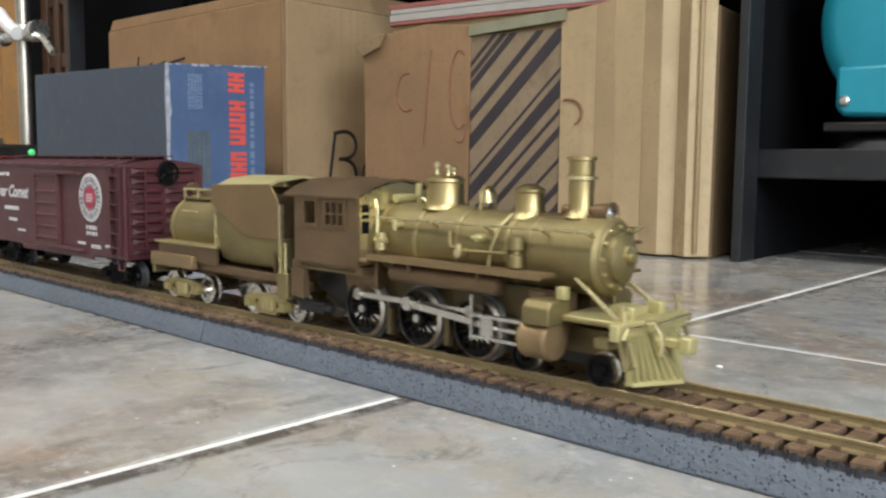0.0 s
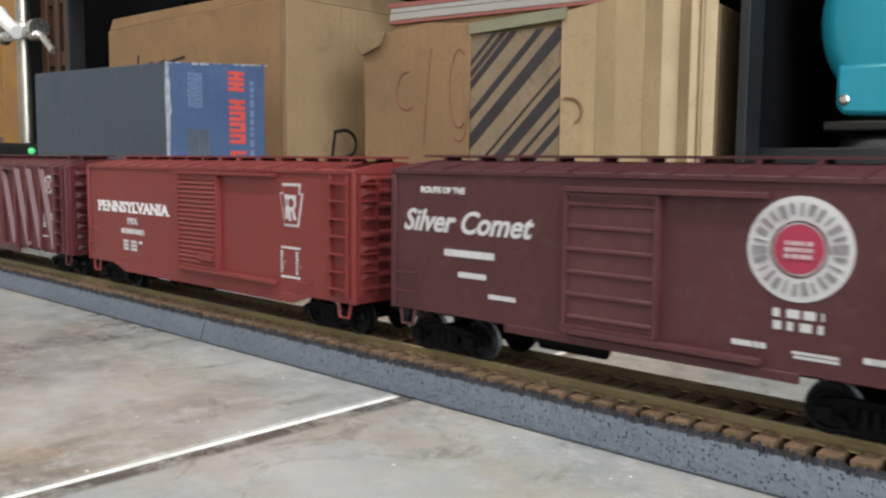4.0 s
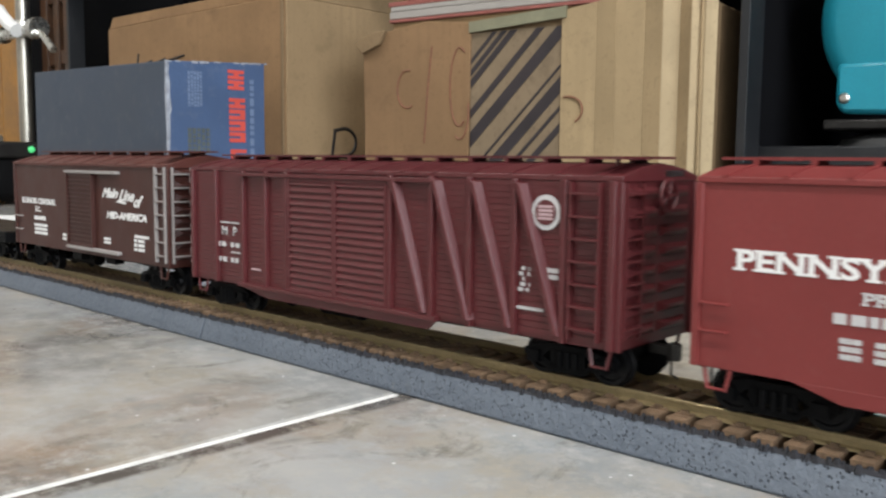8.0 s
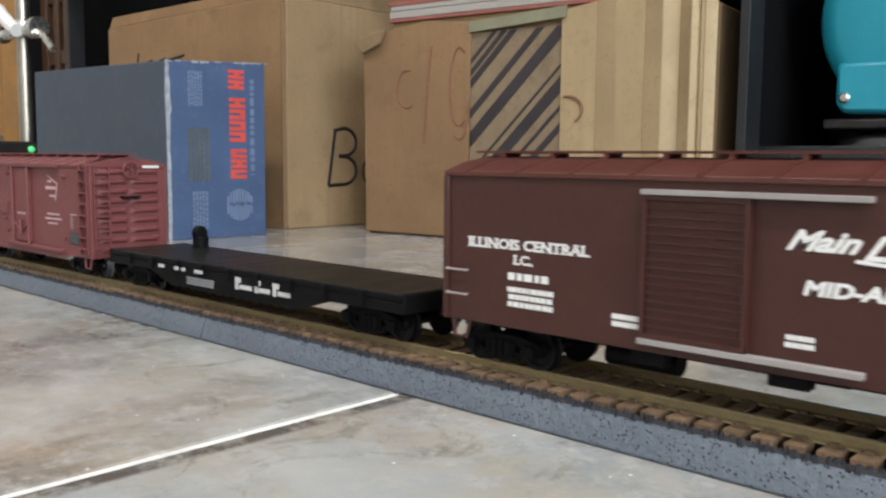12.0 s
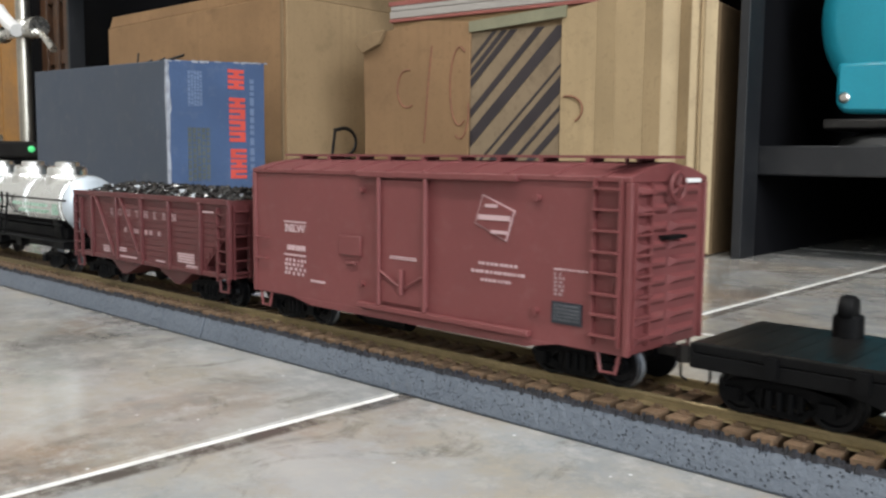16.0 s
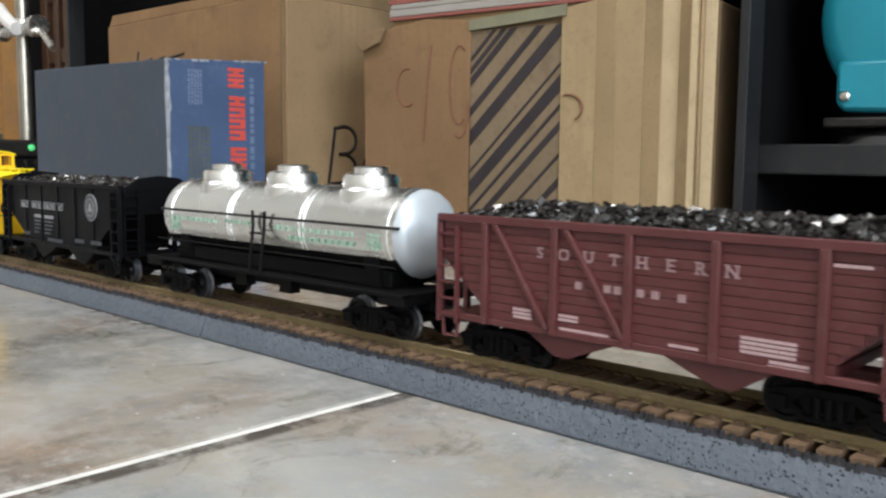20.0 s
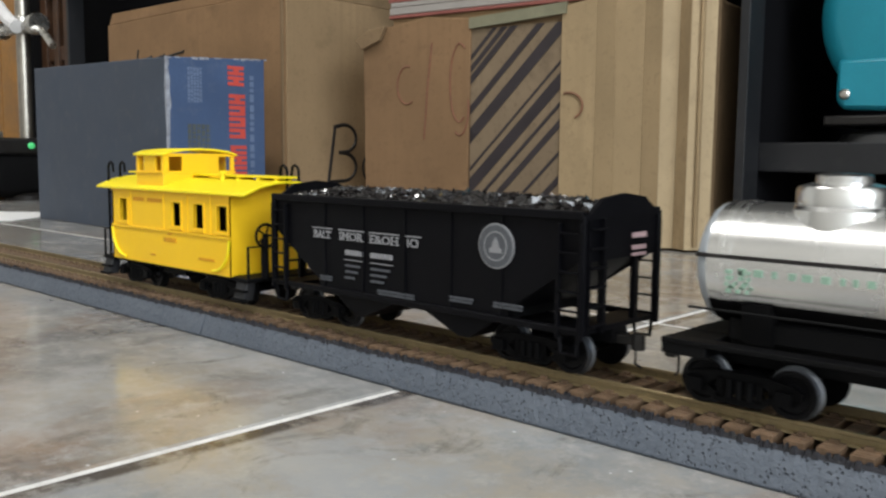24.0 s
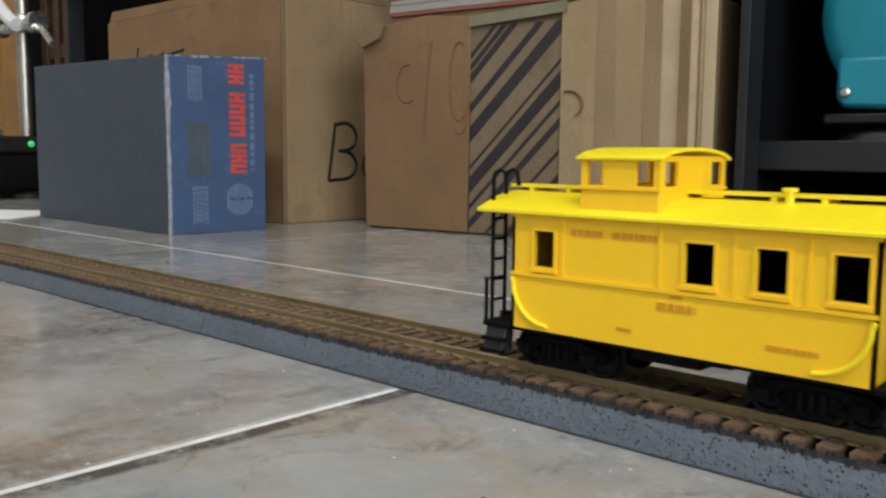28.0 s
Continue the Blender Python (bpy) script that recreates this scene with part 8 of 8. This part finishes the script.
part("scrap", Mb().add([(-0.0014, -0.0006, 0.0), (0.0013, -0.0009, 0.0), (0.0016, 0.0008, 0.0), (-0.0010, 0.0010, 0.0), (-0.0008, -0.0002, 0.0009), (0.0006, -0.0004, 0.0012), (0.0010, 0.0005, 0.0008), (-0.0004, 0.0006, 0.0010)],
                        [(3, 2, 1, 0), (4, 5, 6, 7), (0, 1, 5, 4), (1, 2, 6, 5), (2, 3, 7, 6), (3, 0, 4, 7)]), PAPERGLINT, crumb, smooth=0).scale = (0.7, 0.5, 0.45)

# ---- tiles ----
def tile_mesh():
    h, c = (P - GAP) / 2, 0.0012
    mb = Mb()
    ring = [(-h, -h), (h, -h), (h, h), (-h, h)]
    inner = [(-h + c, -h + c), (h - c, -h + c), (h - c, h - c), (-h + c, h - c)]
    mb.add([(x, y, -0.0010) for x, y in ring] + [(x, y, -0.0006) for x, y in ring] + [(x, y, 0.0) for x, y in inner],
           [(0, 1, 5, 4), (1, 2, 6, 5), (2, 3, 7, 6), (3, 0, 4, 7), (4, 5, 9, 8), (5, 6, 10, 9), (6, 7, 11, 10), (7, 4, 8, 11), (8, 9, 10, 11)])
    me = bpy.data.meshes.new("tile")
    me.from_pydata(mb.v, [], mb.f)
    me.materials.append(TILE)
    return me


TILE_ME = tile_mesh()
for i in range(-9, 9):
    for j in range(-7, 4):
        x, y = X0 + (i + 0.5) * P, Y0 + (j + 0.5) * P
        if XW - 0.3 < x < XE + 0.3 and YS - 0.3 < y < YN + 0.3:
            t = new("tile", TILE_ME)
            t.parent, t.location = floor, (x, y, 0)

# ---- movement ----
# how far the train has gone, second by second, in millimetres
RUN = (-3.0, 69.2, 140.3, 211.6, 281.0, 348.6, 415.4, 480.0, 546.0, 613.6, 682.5, 750.3, 817.3, 883.2, 947.2, 1008.7, 1065.5, 1118.7, 1168.7, 1219.7,
       1272.7, 1326.5, 1380.0, 1433.0, 1485.0, 1536.5, 1587.0, 1636.2, 1684.2)


def run(t):
    """The way gone at t seconds, in metres, on a smooth curve."""
    i = min(int(t), 27)
    a = t - i
    p0, p1, p2, p3 = RUN[max(i - 1, 0)], RUN[i], RUN[i + 1], RUN[min(i + 2, 28)]
    return 0.001 * (p1 + 0.5 * a * (p2 - p0 + a * (2 * p0 - 5 * p1 + 4 * p2 - p3 + a * (3 * (p1 - p2) + p3 - p0))))


TREAD = 0.00704      # the drivers slip a little under the load


def motions():
    for ob, u in TRAIN:
        walk(ob, [(k, pose(u + run(k), 0, RT)) for k in range(29)])
    steps = [k / 10 for k in range(281)]
    gone = [run(t) for t in steps]
    for ob, at, r in SPIN:
        walk(ob, [(t, pose(*at, 0, math.degrees(g / r), 0)) for t, g in zip(steps, gone)])
    phase = -69.6
    for ob, at, r in DRIVERS:
        walk(ob, [(t, pose(*at, 0, math.degrees(g / TREAD) + phase, 0)) for t, g in zip(steps, gone)])
    R, crank = 0.0083, 0.0044
    rows, mains, heads = [], [], []
    for t, g in zip(steps, gone):
        a = g / TREAD + radians(phase)
        x, z = crank * math.cos(a), R - crank * math.sin(a)
        rows.append((t, pose(x, 0, z)))
        lift = math.asin((0.0101 - z) / 0.0292)
        mains.append((t, pose(x, 0, z, 0, -math.degrees(lift), 0)))
        heads.append((t, pose(x + 0.0292 * math.cos(lift), 0, 0.0101)))
    for ob in RODS:
        walk(ob, rows)
    for ob in MAIN:
        walk(ob, mains)
    for ob in CROSS:
        walk(ob, heads)


motions()
